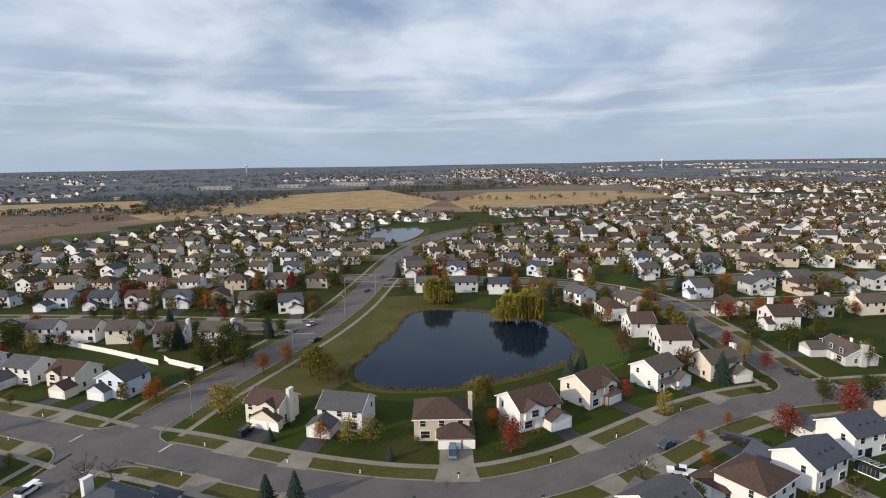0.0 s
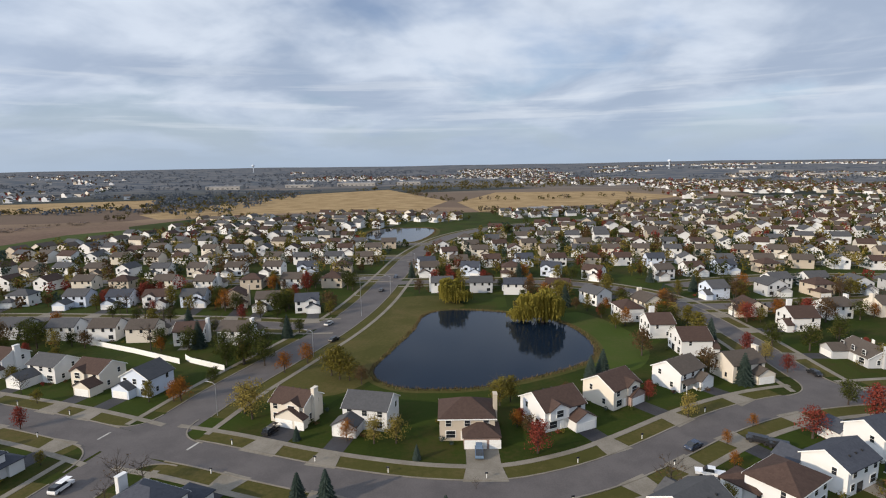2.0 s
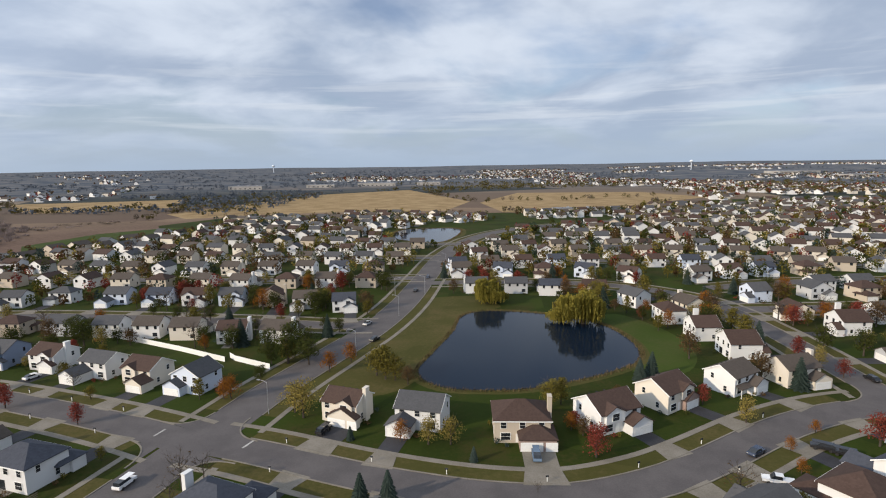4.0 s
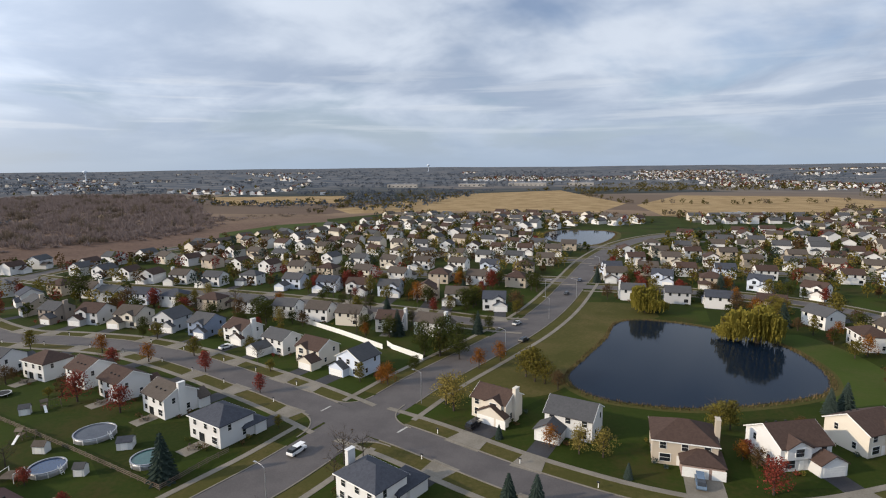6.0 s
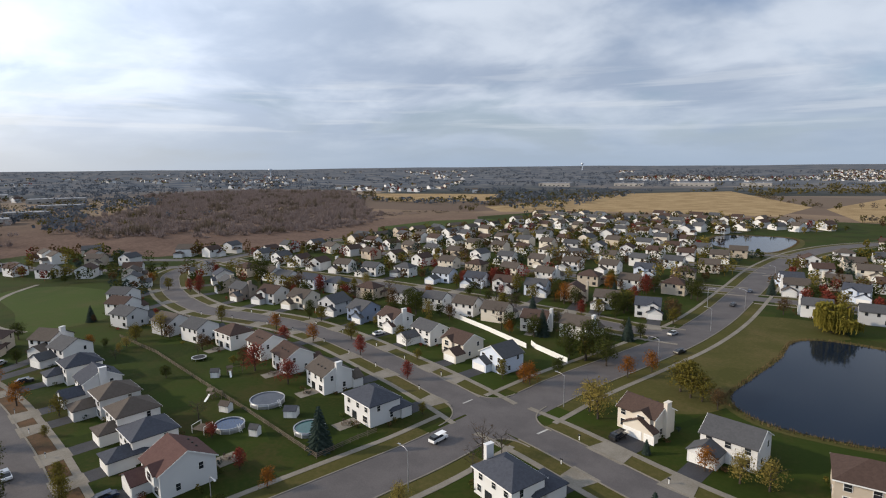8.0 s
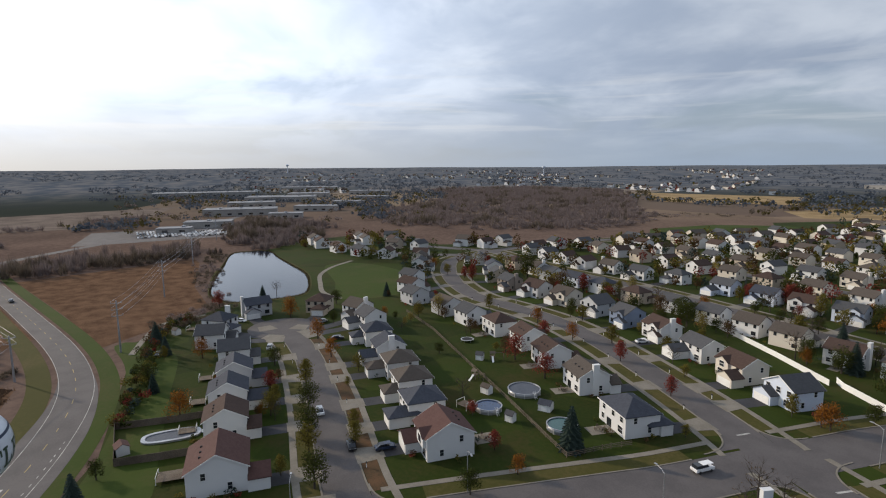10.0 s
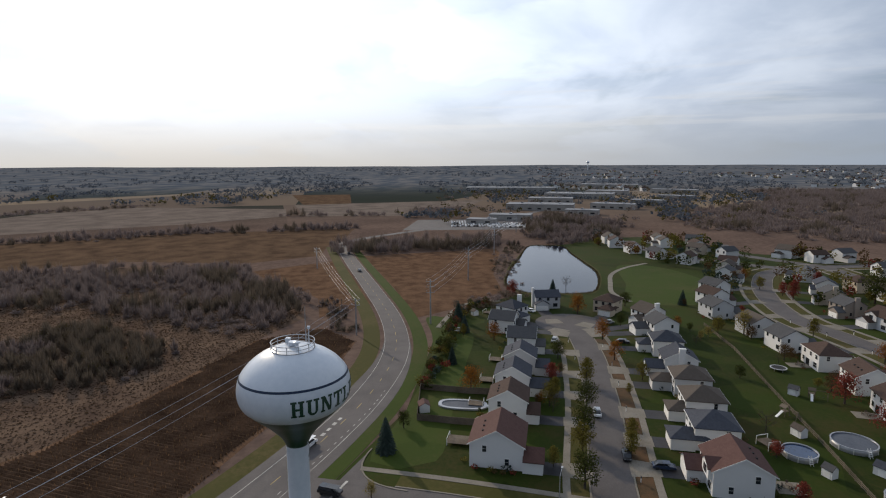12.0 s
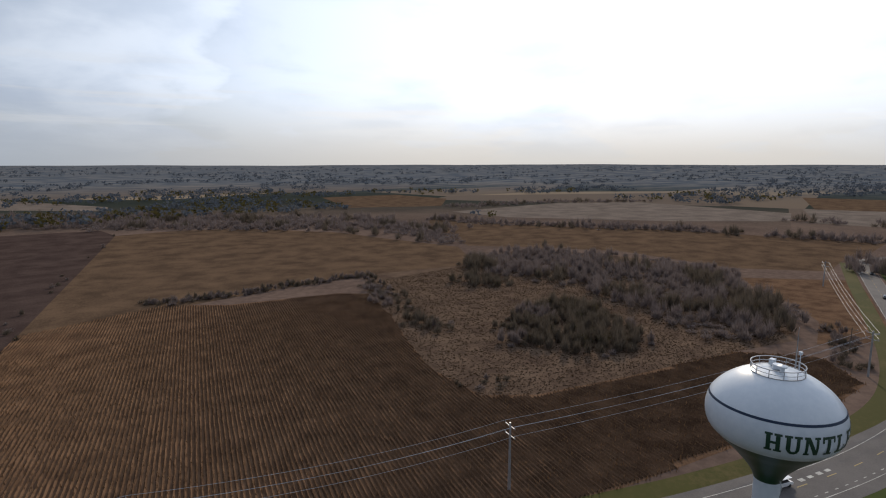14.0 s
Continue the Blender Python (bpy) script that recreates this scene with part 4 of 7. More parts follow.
# north side of that street
home(-90, 148, -107, W1, w=11, d=10, roof="grey", wall="pale_blue", axis="y", side=-1, proj=2.5)
home(-107, 153, -107, W1, w=12, d=10, roof="brown", wall="cream", axis="x", side=1, proj=4.0, front_gable=-1)
home(-124, 158.5, -107, W1, w=12, d=9, roof="grey", wall="white", axis="x", side=-1, proj=6.0)
home(-144.5, 165, -105, W1, w=12, d=10, roof="brown", wall="white", axis="x", side=1, proj=1.5, front_gable=1, chimney=1)
home(-163, 168, -98, W1, w=10.5, d=11, roof="grey", wall="blue", axis="x", side=1, proj=1.5, front_gable=1)
home(-181, 170, -92, W1, w=11.5, d=11, roof="grey", wall="grey", axis="y", side=1, proj=1.5, porch=1)
home(-200, 170, -88, W1, w=12, d=11, roof="tan", wall="cream", axis="x", side=-1, proj=3.0, front_gable=1)
home(-219, 169, -86, W1, w=12, d=11, roof="brown", wall="grey", axis="x", side=-1, proj=3.0, front_gable=-1)
home(-238, 167, -92, W1, w=11, d=10, roof="grey", wall="taupe", axis="x", side=1, proj=3.0, chimney=1)
home(-258, 174, -110, W1, w=11, d=10, roof="grey", wall="beige", axis="x", side=1, proj=3.0, chimney=1)
home(-277, 184, -115, W1, w=11, d=10, roof="slate", wall="white", axis="x", side=1, proj=2.0)
# backs to those, facing the next street
home(-97, 191, 95, R3, w=11.5, d=9.5, roof="brown", wall="white", axis="x", side=1, proj=3.0, chimney=-1, front_gable=1)
home(-116, 195, 92, R3, w=11.5, d=9.5, roof="tan", wall="cream", axis="x", side=-1, proj=3.0)
home(-131, 197, 92, R3, w=11, d=9.5, roof="tan", wall="white", axis="x", side=1, proj=3.0)
home(-147, 198, 91, R3, w=11.5, d=9, roof="grey", wall="white", axis="x", side=1, proj=3.0)
home(-167, 200, 90, R3, w=11.5, d=9, roof="grey", wall="grey", axis="x", side=-1, proj=3.0)
home(-186, 199, 90, R3, w=12, d=9, roof="brown", wall="beige", axis="hip", side=-1, proj=3.0)
home(-207, 200, 90, R3, w=13, d=10, roof="slate", wall="white", axis="hip", side=1, proj=3.0)
home(-226, 200, 92, R3, w=12, d=9, roof="slate", wall="pale_blue", axis="x", side=1, proj=3.0)
home(-244, 199, 92, R3, w=12, d=9, roof="grey", wall="grey", axis="x", side=1, proj=3.0)
# north side of the next street
home(-66, 233, -80, R3, w=11, d=10, roof="slate", wall="white", axis="x", side=1, proj=2.0, front_gable=1)
home(-84, 238, -83, R3, w=12, d=10, roof="tan", wall="white", axis="x", side=-1, proj=3.0)
home(-101, 243, -83, R3, w=12, d=10, roof="brown", wall="beige", axis="y", side=1, proj=2.0, chimney=1)
home(-120, 245, -85, R3, w=12, d=10, roof="grey", wall="pale_blue", axis="x", side=1, proj=2.0, front_gable=1)
home(-137, 245, -86, R3, w=12, d=10, roof="brown", wall="white", axis="x", side=1, proj=3.0, front_gable=-1, chimney=1)
home(-154, 246, -88, R3, w=12, d=10, roof="slate", wall="pale_blue", axis="x", side=-1, proj=3.0)
home(-175, 248, -90, R3, w=12, d=10, roof="grey", wall="pale_blue", axis="x", side=-1, proj=6.0)
home(-203, 250, -90, R3, w=12, d=9, roof="grey", wall="white", axis="hip", side=-1, proj=3.0)
# cul-de-sac, north side
home(-116, 58.5, -101, RC, w=11, d=12, roof="red", wall="white", axis="x", side=-1, proj=3.5, front_gable=1)
home(-133, 62, -101, RC, w=10, d=10.5, roof="slate", wall="white", axis="hip", side=1, proj=5.0)
home(-147, 66, -101, RC, w=10, d=10.5, roof="tan", wall="white", axis="hip", side=1, proj=4.0)
home(-161, 69, -101, RC, w=10, d=10.5, roof="tan", wall="grey", axis="hip", side=-1, proj=5.0)
home(-176, 72, -101, RC, w=10, d=10.5, roof="slate", wall="white", axis="x", side=1, proj=5.0, chimney=1)
home(-193, 75, -100, RC, w=10, d=10.5, roof="slate", wall="white", axis="hip", side=-1, proj=4.0)
home(-213, 81, -85, RC, w=10, d=10.5, roof="grey", wall="white", axis="x", side=-1, proj=5.0)
home(-229, 82, -70, RC, w=10, d=10.5, roof="tan", wall="white", axis="x", side=1, proj=4.0, chimney=1)
# cul-de-sac, south side
home(-127.5, 13.5, 79, RC, w=12.5, d=12.5, roof="red", wall="white", axis="x", side=-1, proj=4.0)
home(-148, 18, 79, RC, w=10, d=10.5, roof="brown", wall="white", axis="x", side=-1, proj=3.0)
home(-164, 21, 79, RC, w=10, d=10.5, roof="slate", wall="white", axis="x", side=-1, proj=5.0)
home(-179, 25, 79, RC, w=10, d=10.5, roof="slate", wall="grey", axis="x", side=-1, proj=4.0)
home(-198, 28, 80, RC, w=10, d=10.5, roof="grey", wall="white", axis="y", side=-1, proj=3.0)
home(-219, 24, 70, RC, w=10, d=10.5, roof="grey", wall="white", axis="y", side=1, proj=3.0)
home(-236, 29, 45, RC, w=10, d=10.5, roof="slate", wall="white", axis="hip", side=-1, proj=4.0, chimney=1)
home(-254, 46, 5, RC, w=12, d=9, roof="slate", wall="grey", axis="x", side=-1, proj=3.0, chimney=-1)
home(-246, 71, -40, RC, w=10, d=10.5, roof="brown", wall="beige", axis="hip", side=1, proj=4.0)

# ---- the rest of the estate, row by row ----
PATTERNS = [house(0, 0, 0, detail=1, **k) for k in (
    dict(w=11.5, d=9.5, roof="brown", wall="white", axis="x", proj=3.0, front_gable=1),
    dict(w=12, d=9.5, roof="grey", wall="white", axis="x", proj=5.0, side=-1),
    dict(w=12, d=10, roof="tan", wall="cream", axis="x", proj=3.0, chimney=1),
    dict(w=11.5, d=10, roof="slate", wall="pale_blue", axis="x", proj=2.0, front_gable=-1),
    dict(w=12, d=10, roof="brown", wall="beige", axis="hip", proj=4.0, side=-1),
    dict(w=11, d=11, roof="grey", wall="grey", axis="y", proj=2.0),
    dict(w=12, d=10, roof="tan", wall="white", axis="x", proj=4.0, side=-1, chimney=-1))]
PLAIN = [house(0, 0, 0, detail=0, **k) for k in (
    dict(w=11.5, d=9.5, roof="brown", wall="white", axis="x", proj=3.0),
    dict(w=12, d=9.5, roof="grey", wall="white", axis="x", proj=5.0, side=-1),
    dict(w=12, d=10, roof="tan", wall="cream", axis="x", proj=3.0),
    dict(w=10, d=11.5, roof="grey", wall="white", axis="y", proj=2.0),
    dict(w=10, d=11.5, roof="brown", wall="white", axis="y", proj=2.0, side=-1),
    dict(w=12, d=10, roof="tan", wall="white", axis="hip", proj=4.0, side=-1),
    dict(w=12, d=10, roof="tan", wall="beige", axis="x", proj=4.0))]
dice = random.Random(7)
SPARE = []
used = set()
ALL_LINES = [MAIN, S1_EAST, S1_WEST, S2, S3, CULDESAC] + MINOR


def clear_of(q, own, room=15.0):
    if any((q.x - a) ** 2 + (q.y - b) ** 2 < room * room for a, b in HOMES):
        return False
    for o in (POND, POND_N, POND_W):
        c = (sum(p[0] for p in o) / len(o), sum(p[1] for p in o) / len(o))
        if inside(c[0] + (q.x - c[0]) * 0.82, c[1] + (q.y - c[1]) * 0.82, o):
            return False
    if not inside(q.x, q.y, TOWN) or (q.x < -255 and 20 < q.y < (145 if q.x > -335 else 116)) or inside(q.x, q.y, PLAYING_FIELD):
        return False
    return all(near_line(q, l) > 14.5 for l in ALL_LINES if l is not own)


for line in MINOR + [S1_EAST, S1_WEST, S2, S3]:
    run, total = 9.0, sum((b - a).length for a, b in zip(line, line[1:]))
    while run < total - 6:
        left_over, i = run, 0
        while left_over > (line[i + 1] - line[i]).length:
            left_over -= (line[i + 1] - line[i]).length
            i += 1
        d = (line[i + 1] - line[i]).normalized()
        p = line[i] + d * left_over
        for s in (-1, 1):
            n = Vector((-d.y, d.x, 0)) * s
            q = p + n * (18.5 + dice.uniform(-1.5, 1.5))
            if not clear_of(q, line):
                continue
            HOMES.append((q.x, q.y))
            SPARE.append((q.length, q.x, q.y, math.degrees(math.atan2(-n.y, -n.x)) + 90 + dice.uniform(-8, 8)))
        run += 19.6 + dice.uniform(-1.2, 3.0)
SPARE.sort()
for k, (dist, x, y, turn) in enumerate(SPARE[:150]):
    far = k > 65
    stock = PLAIN if far else PATTERNS
    pick = dice.randrange(len(stock))
    m = pose(x, y, 0, 0, 0, turn)
    if (far, pick) in used:
        copy_thing(stock[pick], m)
    else:
        used.add((far, pick))
        stock[pick].matrix_world = m


def plain_house(body, x, y, turn, rnd, size=1.0):
    """A small gabled house with its wing, joined into the far rows."""
    one = Solid()
    w, d, h = rnd.uniform(10, 13) * size, rnd.uniform(8.5, 10.5) * size, rnd.choice((5.6, 5.6, 5.6, 5.6, 3.6)) * size
    z = rise(x, y)
    peak = h + d * 0.27
    m = pose(x, y, z, 0, 0, turn + rnd.choice((0, 0, 90)))

    def take(solid, index):
        body.put([m @ Vector(v) for v in solid.v], solid.f)
        body.fill(index)
    take(Solid().prism([(-d / 2, 0), (d / 2, 0), (d / 2, h), (0, peak), (-d / 2, h)], -w / 2, w / 2), rnd.choice((0, 0, 0, 0, 0, 1, 1, 2)))
    take(Solid().prism(gable_section(d, h, 0.55, 0.4, 0.2), -w / 2 - 0.3, w / 2 + 0.3), rnd.choice((3, 4, 5)))
    take(Solid().box(-w / 2, -d / 2 - 4, 0, -w / 2 + 6, -d / 2, 2.9), 0)
    take(Solid().prism(gable_section(6.0, 2.8, 0.5, 0.3, 0.18), -d / 2 - 4.3, -d / 2 + 0.1, "y", -w / 2 + 3), rnd.choice((3, 4, 5)))


FAR_MATS = [SIDINGS["white"], SIDINGS["cream"], SIDINGS["beige"], ROOFS["brown"], ROOFS["grey"], ROOFS["tan"]]
rows_far = Solid()
for dist, x, y, turn in SPARE[150:]:
    plain_house(rows_far, x, y, turn, dice)
town_far = Solid()
FAR_SPOTS = []
for k in range(4300):
    y = dice.uniform(880, 3300)
    x = dice.uniform(-0.28 * y, 0.95 * y)
    if noise.noise(Vector((x * 0.0022, y * 0.0016, 4.0))) < (0.02 if x > 0.12 * y else 0.22) or any(inside(x, y, o) for o in STUBBLES):
        continue
    FAR_SPOTS.append((x, y))
    plain_house(town_far, x, y, dice.choice((0, 90, 35)) + dice.uniform(-15, 15), dice)
for k in range(520):
    a, r = radians(dice.uniform(120, 172)), dice.uniform(1300, 3400)
    x, y = r * math.cos(a), r * math.sin(a)
    if noise.noise(Vector((x * 0.002, y * 0.002, 9.0))) > 0.08:
        FAR_SPOTS.append((x, y))
        plain_house(town_far, x, y, dice.uniform(0, 180), dice, 1.2)
tagged(new("far_houses", rows_far.mesh("far_houses", FAR_MATS)), "far rows of white and beige houses with shingle roofs", "houses", kind="stuff")
tagged(new("distant_town", town_far.mesh("distant_town", FAR_MATS)), "distant town of small pale houses to the horizon", "houses", kind="stuff")


# ---- water tower ----
TX, TY, TZ = -87.2, -18.3, 34.28
TANK_WHITE = surface("tank_white", (0.52, 0.57, 0.63), (0.60, 0.64, 0.69), 0.6, 0.32, spec=0.5)
TANK_GREEN = surface("tank_green", (0.012, 0.040, 0.024), (0.020, 0.055, 0.034), 0.6, 0.35, spec=0.5)
TANK_BLUE = surface("band_blue", (0.010, 0.024, 0.055), (0.018, 0.034, 0.07), 0.6, 0.4)
tower = thing("water_tower", pose(TX, TY, 0), "white spheroid water tower with green neck and lettering", "water tower")
PROFILE = [(0.0, 3.95), (2.0, 3.85), (3.2, 3.55), (4.6, 2.85), (5.9, 1.85), (6.85, 0.75), (7.25, 0.0), (7.47, -0.9), (7.52, -1.5), (7.48, -2.3), (7.25, -3.1), (6.9, -3.7), (6.35, -4.25)]


def smooth_profile(p, n=4):
    line = curve([(r, z) for r, z in p], 0.3)
    return [(q.x, q.y) for q in line]


def tank_radius(z):
    pts = smooth_profile(PROFILE)
    for (r0, z0), (r1, z1) in zip(pts, pts[1:]):
        if z1 <= z <= z0:
            return r0 + (r1 - r0) * (z0 - z) / (z0 - z1)
    return pts[-1][0]


part("tank", Solid().lathe([(r, TZ + z) for r, z in smooth_profile(PROFILE)], 72), TANK_WHITE, tower, "glossy white steel tank", True)
part("neck", Solid().lathe([(r, TZ + z) for r, z in smooth_profile([(6.35, -4.25), (5.5, -5.1), (4.3, -6.2), (3.1, -7.5), (2.2, -8.6), (1.7, -9.5), (1.52, -10.0)])], 72), TANK_GREEN, tower, "dark green flared neck", True)
part("stem", Solid().lathe([(1.5, TZ - 10.0), (1.5, 7.0), (1.7, 5.0), (2.3, 3.0), (3.2, 1.2), (3.6, 0.0)], 48), TANK_WHITE, tower, "white steel stem with flared foot", True)
part("band", Solid().lathe([(tank_radius(0.42) + 0.03, TZ + 0.42), (tank_radius(0.28) + 0.03, TZ + 0.28), (tank_radius(0.14) + 0.03, TZ + 0.14)], 72), TANK_BLUE, tower, "dark blue painted band", True)
rail = part("railing", Solid().tube([(2.9 * math.cos(a * 0.2618), 2.9 * math.sin(a * 0.2618), TZ + 4.65) for a in range(25)], [0.06] * 25, 6), STEEL, tower, "round steel guard rail")
part("mid_rail", Solid().tube([(2.9 * math.cos(a * 0.2618), 2.9 * math.sin(a * 0.2618), TZ + 4.15) for a in range(25)], [0.04] * 25, 6), STEEL, rail)
part("toe_ring", Solid().lathe([(2.86, TZ + 3.55), (2.94, TZ + 3.55), (2.94, TZ + 3.75), (2.86, TZ + 3.75)], 48), STEEL, rail)
for k in range(12):
    c, s = math.cos(k * 0.5236), math.sin(k * 0.5236)
    part("rail_post", Solid().tube([(2.9 * c, 2.9 * s, TZ + 3.45), (2.9 * c, 2.9 * s, TZ + 4.65)], [0.045, 0.045], 6), STEEL, rail)
part("hatch", Solid().lathe([(0.0, TZ + 4.6), (0.55, TZ + 4.6), (0.6, TZ + 4.5), (0.6, TZ + 4.1)], 20), TANK_WHITE, tower)
part("vent", Solid().lathe([(0.0, TZ + 5.0), (0.5, TZ + 4.85), (0.5, TZ + 4.7), (0.25, TZ + 4.68), (0.25, TZ + 4.1)], 16, 1.0, 0.8), TANK_WHITE, tower)
part("equipment_box", Solid().box(-1.6, -1.3, TZ + 4.0, -0.9, -0.7, TZ + 4.7), TANK_WHITE, tower)
part("antenna_mast", Solid().tube([(-1.9, 1.3, TZ + 4.0), (-1.9, 1.3, TZ + 6.2), (-1.9, 1.3, TZ + 9.0)], [0.09, 0.06, 0.025], 6), STEEL, tower, "thin whip antenna")
part("warning_lamp", Solid().tube([(-1.2, 1.9, TZ + 4.0), (-1.2, 1.9, TZ + 6.0)], [0.05, 0.05], 6).box(-1.38, 1.72, TZ + 6.0, -1.02, 2.08, TZ + 6.35), TANK_WHITE, tower)
for s in (-1, 1):
    part("conduit_loop", Solid().tube([(s * 1.7 * 0.42, s * 1.7 * 0.9, TZ - 9.3), (s * 2.1 * 0.42, s * 2.1 * 0.9, TZ - 10.2), (s * 1.9 * 0.42, s * 1.9 * 0.9, TZ - 11.6)], [0.05, 0.05, 0.05], 6), STEEL, tower)
# the slab-serif lettering follows the tank: strokes of (x0, z0, x1, z1), or four corners
def bar_(x0, z0, x1, z1):
    return ((x0, z0), (x1, z0), (x1, z1), (x0, z1))


FEET = [bar_(0, 0, 0.45, 0.12), bar_(0.55, 0, 1, 0.12)]
HEADS = [bar_(0, 0.88, 0.45, 1), bar_(0.55, 0.88, 1, 1)]
LETTERS = {"H": [bar_(0.10, 0, 0.35, 1), bar_(0.65, 0, 0.90, 1), bar_(0.35, 0.43, 0.65, 0.57)] + FEET + HEADS,
           "U": [bar_(0.10, 0.24, 0.35, 1), bar_(0.68, 0.24, 0.88, 1), ((0.10, 0.24), (0.25, 0.05), (0.42, 0.14), (0.35, 0.24)), ((0.88, 0.24), (0.75, 0.05), (0.60, 0.14), (0.68, 0.24)), ((0.25, 0.05), (0.40, -0.02), (0.60, -0.02), (0.75, 0.05)), ((0.25, 0.05), (0.75, 0.05), (0.60, 0.14), (0.42, 0.14))] + HEADS,
           "N": [bar_(0.08, 0, 0.25, 1), bar_(0.74, 0, 0.91, 1), ((0.06, 1), (0.34, 1), (0.91, 0), (0.66, 0)), bar_(0, 0, 0.36, 0.12), bar_(0.62, 0.88, 1, 1), bar_(0, 0.88, 0.3, 1)],
           "T": [bar_(0.02, 0.86, 0.98, 1), bar_(0.02, 0.66, 0.15, 0.86), bar_(0.85, 0.66, 0.98, 0.86), bar_(0.37, 0, 0.63, 0.86), bar_(0.22, 0, 0.78, 0.12)],
           "L": [bar_(0.13, 0, 0.38, 1), bar_(0, 0.88, 0.52, 1), bar_(0, 0, 0.94, 0.13), bar_(0.81, 0.13, 0.94, 0.38)],
           "E": [bar_(0.13, 0, 0.38, 1), bar_(0, 0.87, 0.92, 1), bar_(0, 0, 0.96, 0.13), bar_(0.38, 0.44, 0.66, 0.57), bar_(0.79, 0.66, 0.92, 0.87), bar_(0.83, 0.13, 0.96, 0.36), bar_(0.58, 0.34, 0.68, 0.68)],
           "Y": [((0.04, 1), (0.32, 1), (0.62, 0.4), (0.40, 0.4)), ((0.70, 1), (0.94, 1), (0.62, 0.4), (0.46, 0.4)), bar_(0.37, 0, 0.63, 0.42), bar_(0.22, 0, 0.78, 0.12), bar_(0, 0.9, 0.42, 1), bar_(0.6, 0.9, 1, 1)]}
to_eye = math.atan2(2.5 - TY, -15.5 - TX)
for k, ch in enumerate("HUNTLEY"):
    body = Solid()
    for layer, (a, b, c, d) in enumerate(LETTERS[ch]):
        a, b, c, d = (Vector((*q, 0)) for q in (a, b, c, d))
        n, rise_ = 4, max(1, round(abs((d - a).y) * 6))
        pts = []
        for i in range(rise_ + 1):
            for j in range(n + 1):
                q = a.lerp(b, j / n).lerp(d.lerp(c, j / n), i / rise_)
                turn = to_eye + radians(1.5 + 14.6 * k) + (q.x - 0.5) * 1.66 / 7.4
                z = -2.95 + q.y * 2.12
                r = tank_radius(z) + 0.03 + 0.003 * layer
                pts.append((r * math.cos(turn), r * math.sin(turn), TZ + z))
        body.put(pts, [(i * (n + 1) + j, i * (n + 1) + j + 1, (i + 1) * (n + 1) + j + 1, (i + 1) * (n + 1) + j) for i in range(rise_) for j in range(n)])
    part("letter", body, TANK_GREEN, tower, "dark green painted slab-serif capital letter")


# ---- trees ----
def leaves(body, rnd, count, centre, radius, size, flat=1.0):
    """Small leaf clumps spread over and through a rounded lump."""
    for _ in range(count):
        d = Vector((rnd.gauss(0, 1), rnd.gauss(0, 1), rnd.gauss(0, 1))).normalized()
        p = Vector(centre) + Vector((d.x, d.y, d.z * flat)) * radius * rnd.uniform(0.45, 1.2)
        u = Vector((rnd.gauss(0, 1), rnd.gauss(0, 1), rnd.gauss(0, 1))).normalized()
        v = u.cross(d if abs(u.dot(d)) < 0.95 else Vector((0, 0, 1))).normalized()
        s = size * rnd.uniform(0.6, 1.3)
        body.put([p - u * s, p - v * s * 0.7, p + u * s, p + v * s * 0.8], [(0, 1, 2, 3)])


def limbs(body, rnd, height, spread, count, thick, start=0.25, sub=2):
    body.tube([(0, 0, 0), (0.05, 0.03, height * 0.3), (-0.04, 0.05, height * 0.62), (0.02, 0, height * 0.9)], [thick, thick * 0.75, thick * 0.45, thick * 0.12], 6)
    for k in range(count):
        a = k * 2.4 + rnd.uniform(-0.4, 0.4)
        z = height * (start + (0.8 - start) * k / count)
        r = spread * rnd.uniform(0.6, 1.0)
        e = Vector((r * math.cos(a), r * math.sin(a), min(height * 0.97, z + r * rnd.uniform(0.55, 0.95))))
        mid = Vector((e.x * 0.45, e.y * 0.45, z + (e.z - z) * 0.35))
        body.tube([(0, 0, z), mid, e], [thick * 0.42, thick * 0.26, thick * 0.06], 4)
        for _ in range(sub):
            t = e + Vector((rnd.uniform(-1, 1), rnd.uniform(-1, 1), rnd.uniform(0.1, 0.9))) * r * 0.42
            body.tube([mid.lerp(e, rnd.uniform(0.2, 0.8)), t], [thick * 0.16, thick * 0.04], 3)


def broad_tree(seed, kind, label, fill=1.0):
    """A rounded garden tree, ten metres high before it is scaled."""
    rnd = random.Random(seed)
    root = thing("tree", pose(0, 0, 0), label, "tree", "estate trees")
    t = Solid()
    limbs(t, rnd, 9.0, 3.4, 9, 0.30)
    part("trunk", t, BARK, root)
    c = Solid()
    for k in range(13):
        a, r, z = k * 2.4, rnd.uniform(0.6, 2.9), 2.7 + 5.6 * (k + 0.5) / 13
        taper = 1.0 - max(0.0, (z - 5.5) / 6.0)
        leaves(c, rnd, int(125 * fill), (r * taper * math.cos(a), r * taper * math.sin(a), z), rnd.uniform(1.4, 2.5) * (0.55 + 0.45 * taper), 0.22, 0.8)
    part("crown", c, LEAVES[kind], root)
    return root


def oval_tree(seed, kind, label):
    rnd = random.Random(seed)
    root = thing("tree", pose(0, 0, 0), label, "tree", "estate trees")
    t = Solid()
    limbs(t, rnd, 9.5, 2.0, 8, 0.24, 0.3)
    part("trunk", t, BARK, root)
    c = Solid()
    for k in range(11):
        z = 2.5 + 6.4 * (k + 0.5) / 11
        r = 1.5 * math.sin(math.pi * (0.18 + 0.78 * (k + 0.5) / 11))
        leaves(c, rnd, 115, (r * 0.8 * math.cos(k * 2.4), r * 0.8 * math.sin(k * 2.4), z), 0.95 + r * 0.8, 0.25, 0.85)
    part("crown", c, LEAVES[kind], root)
    return root


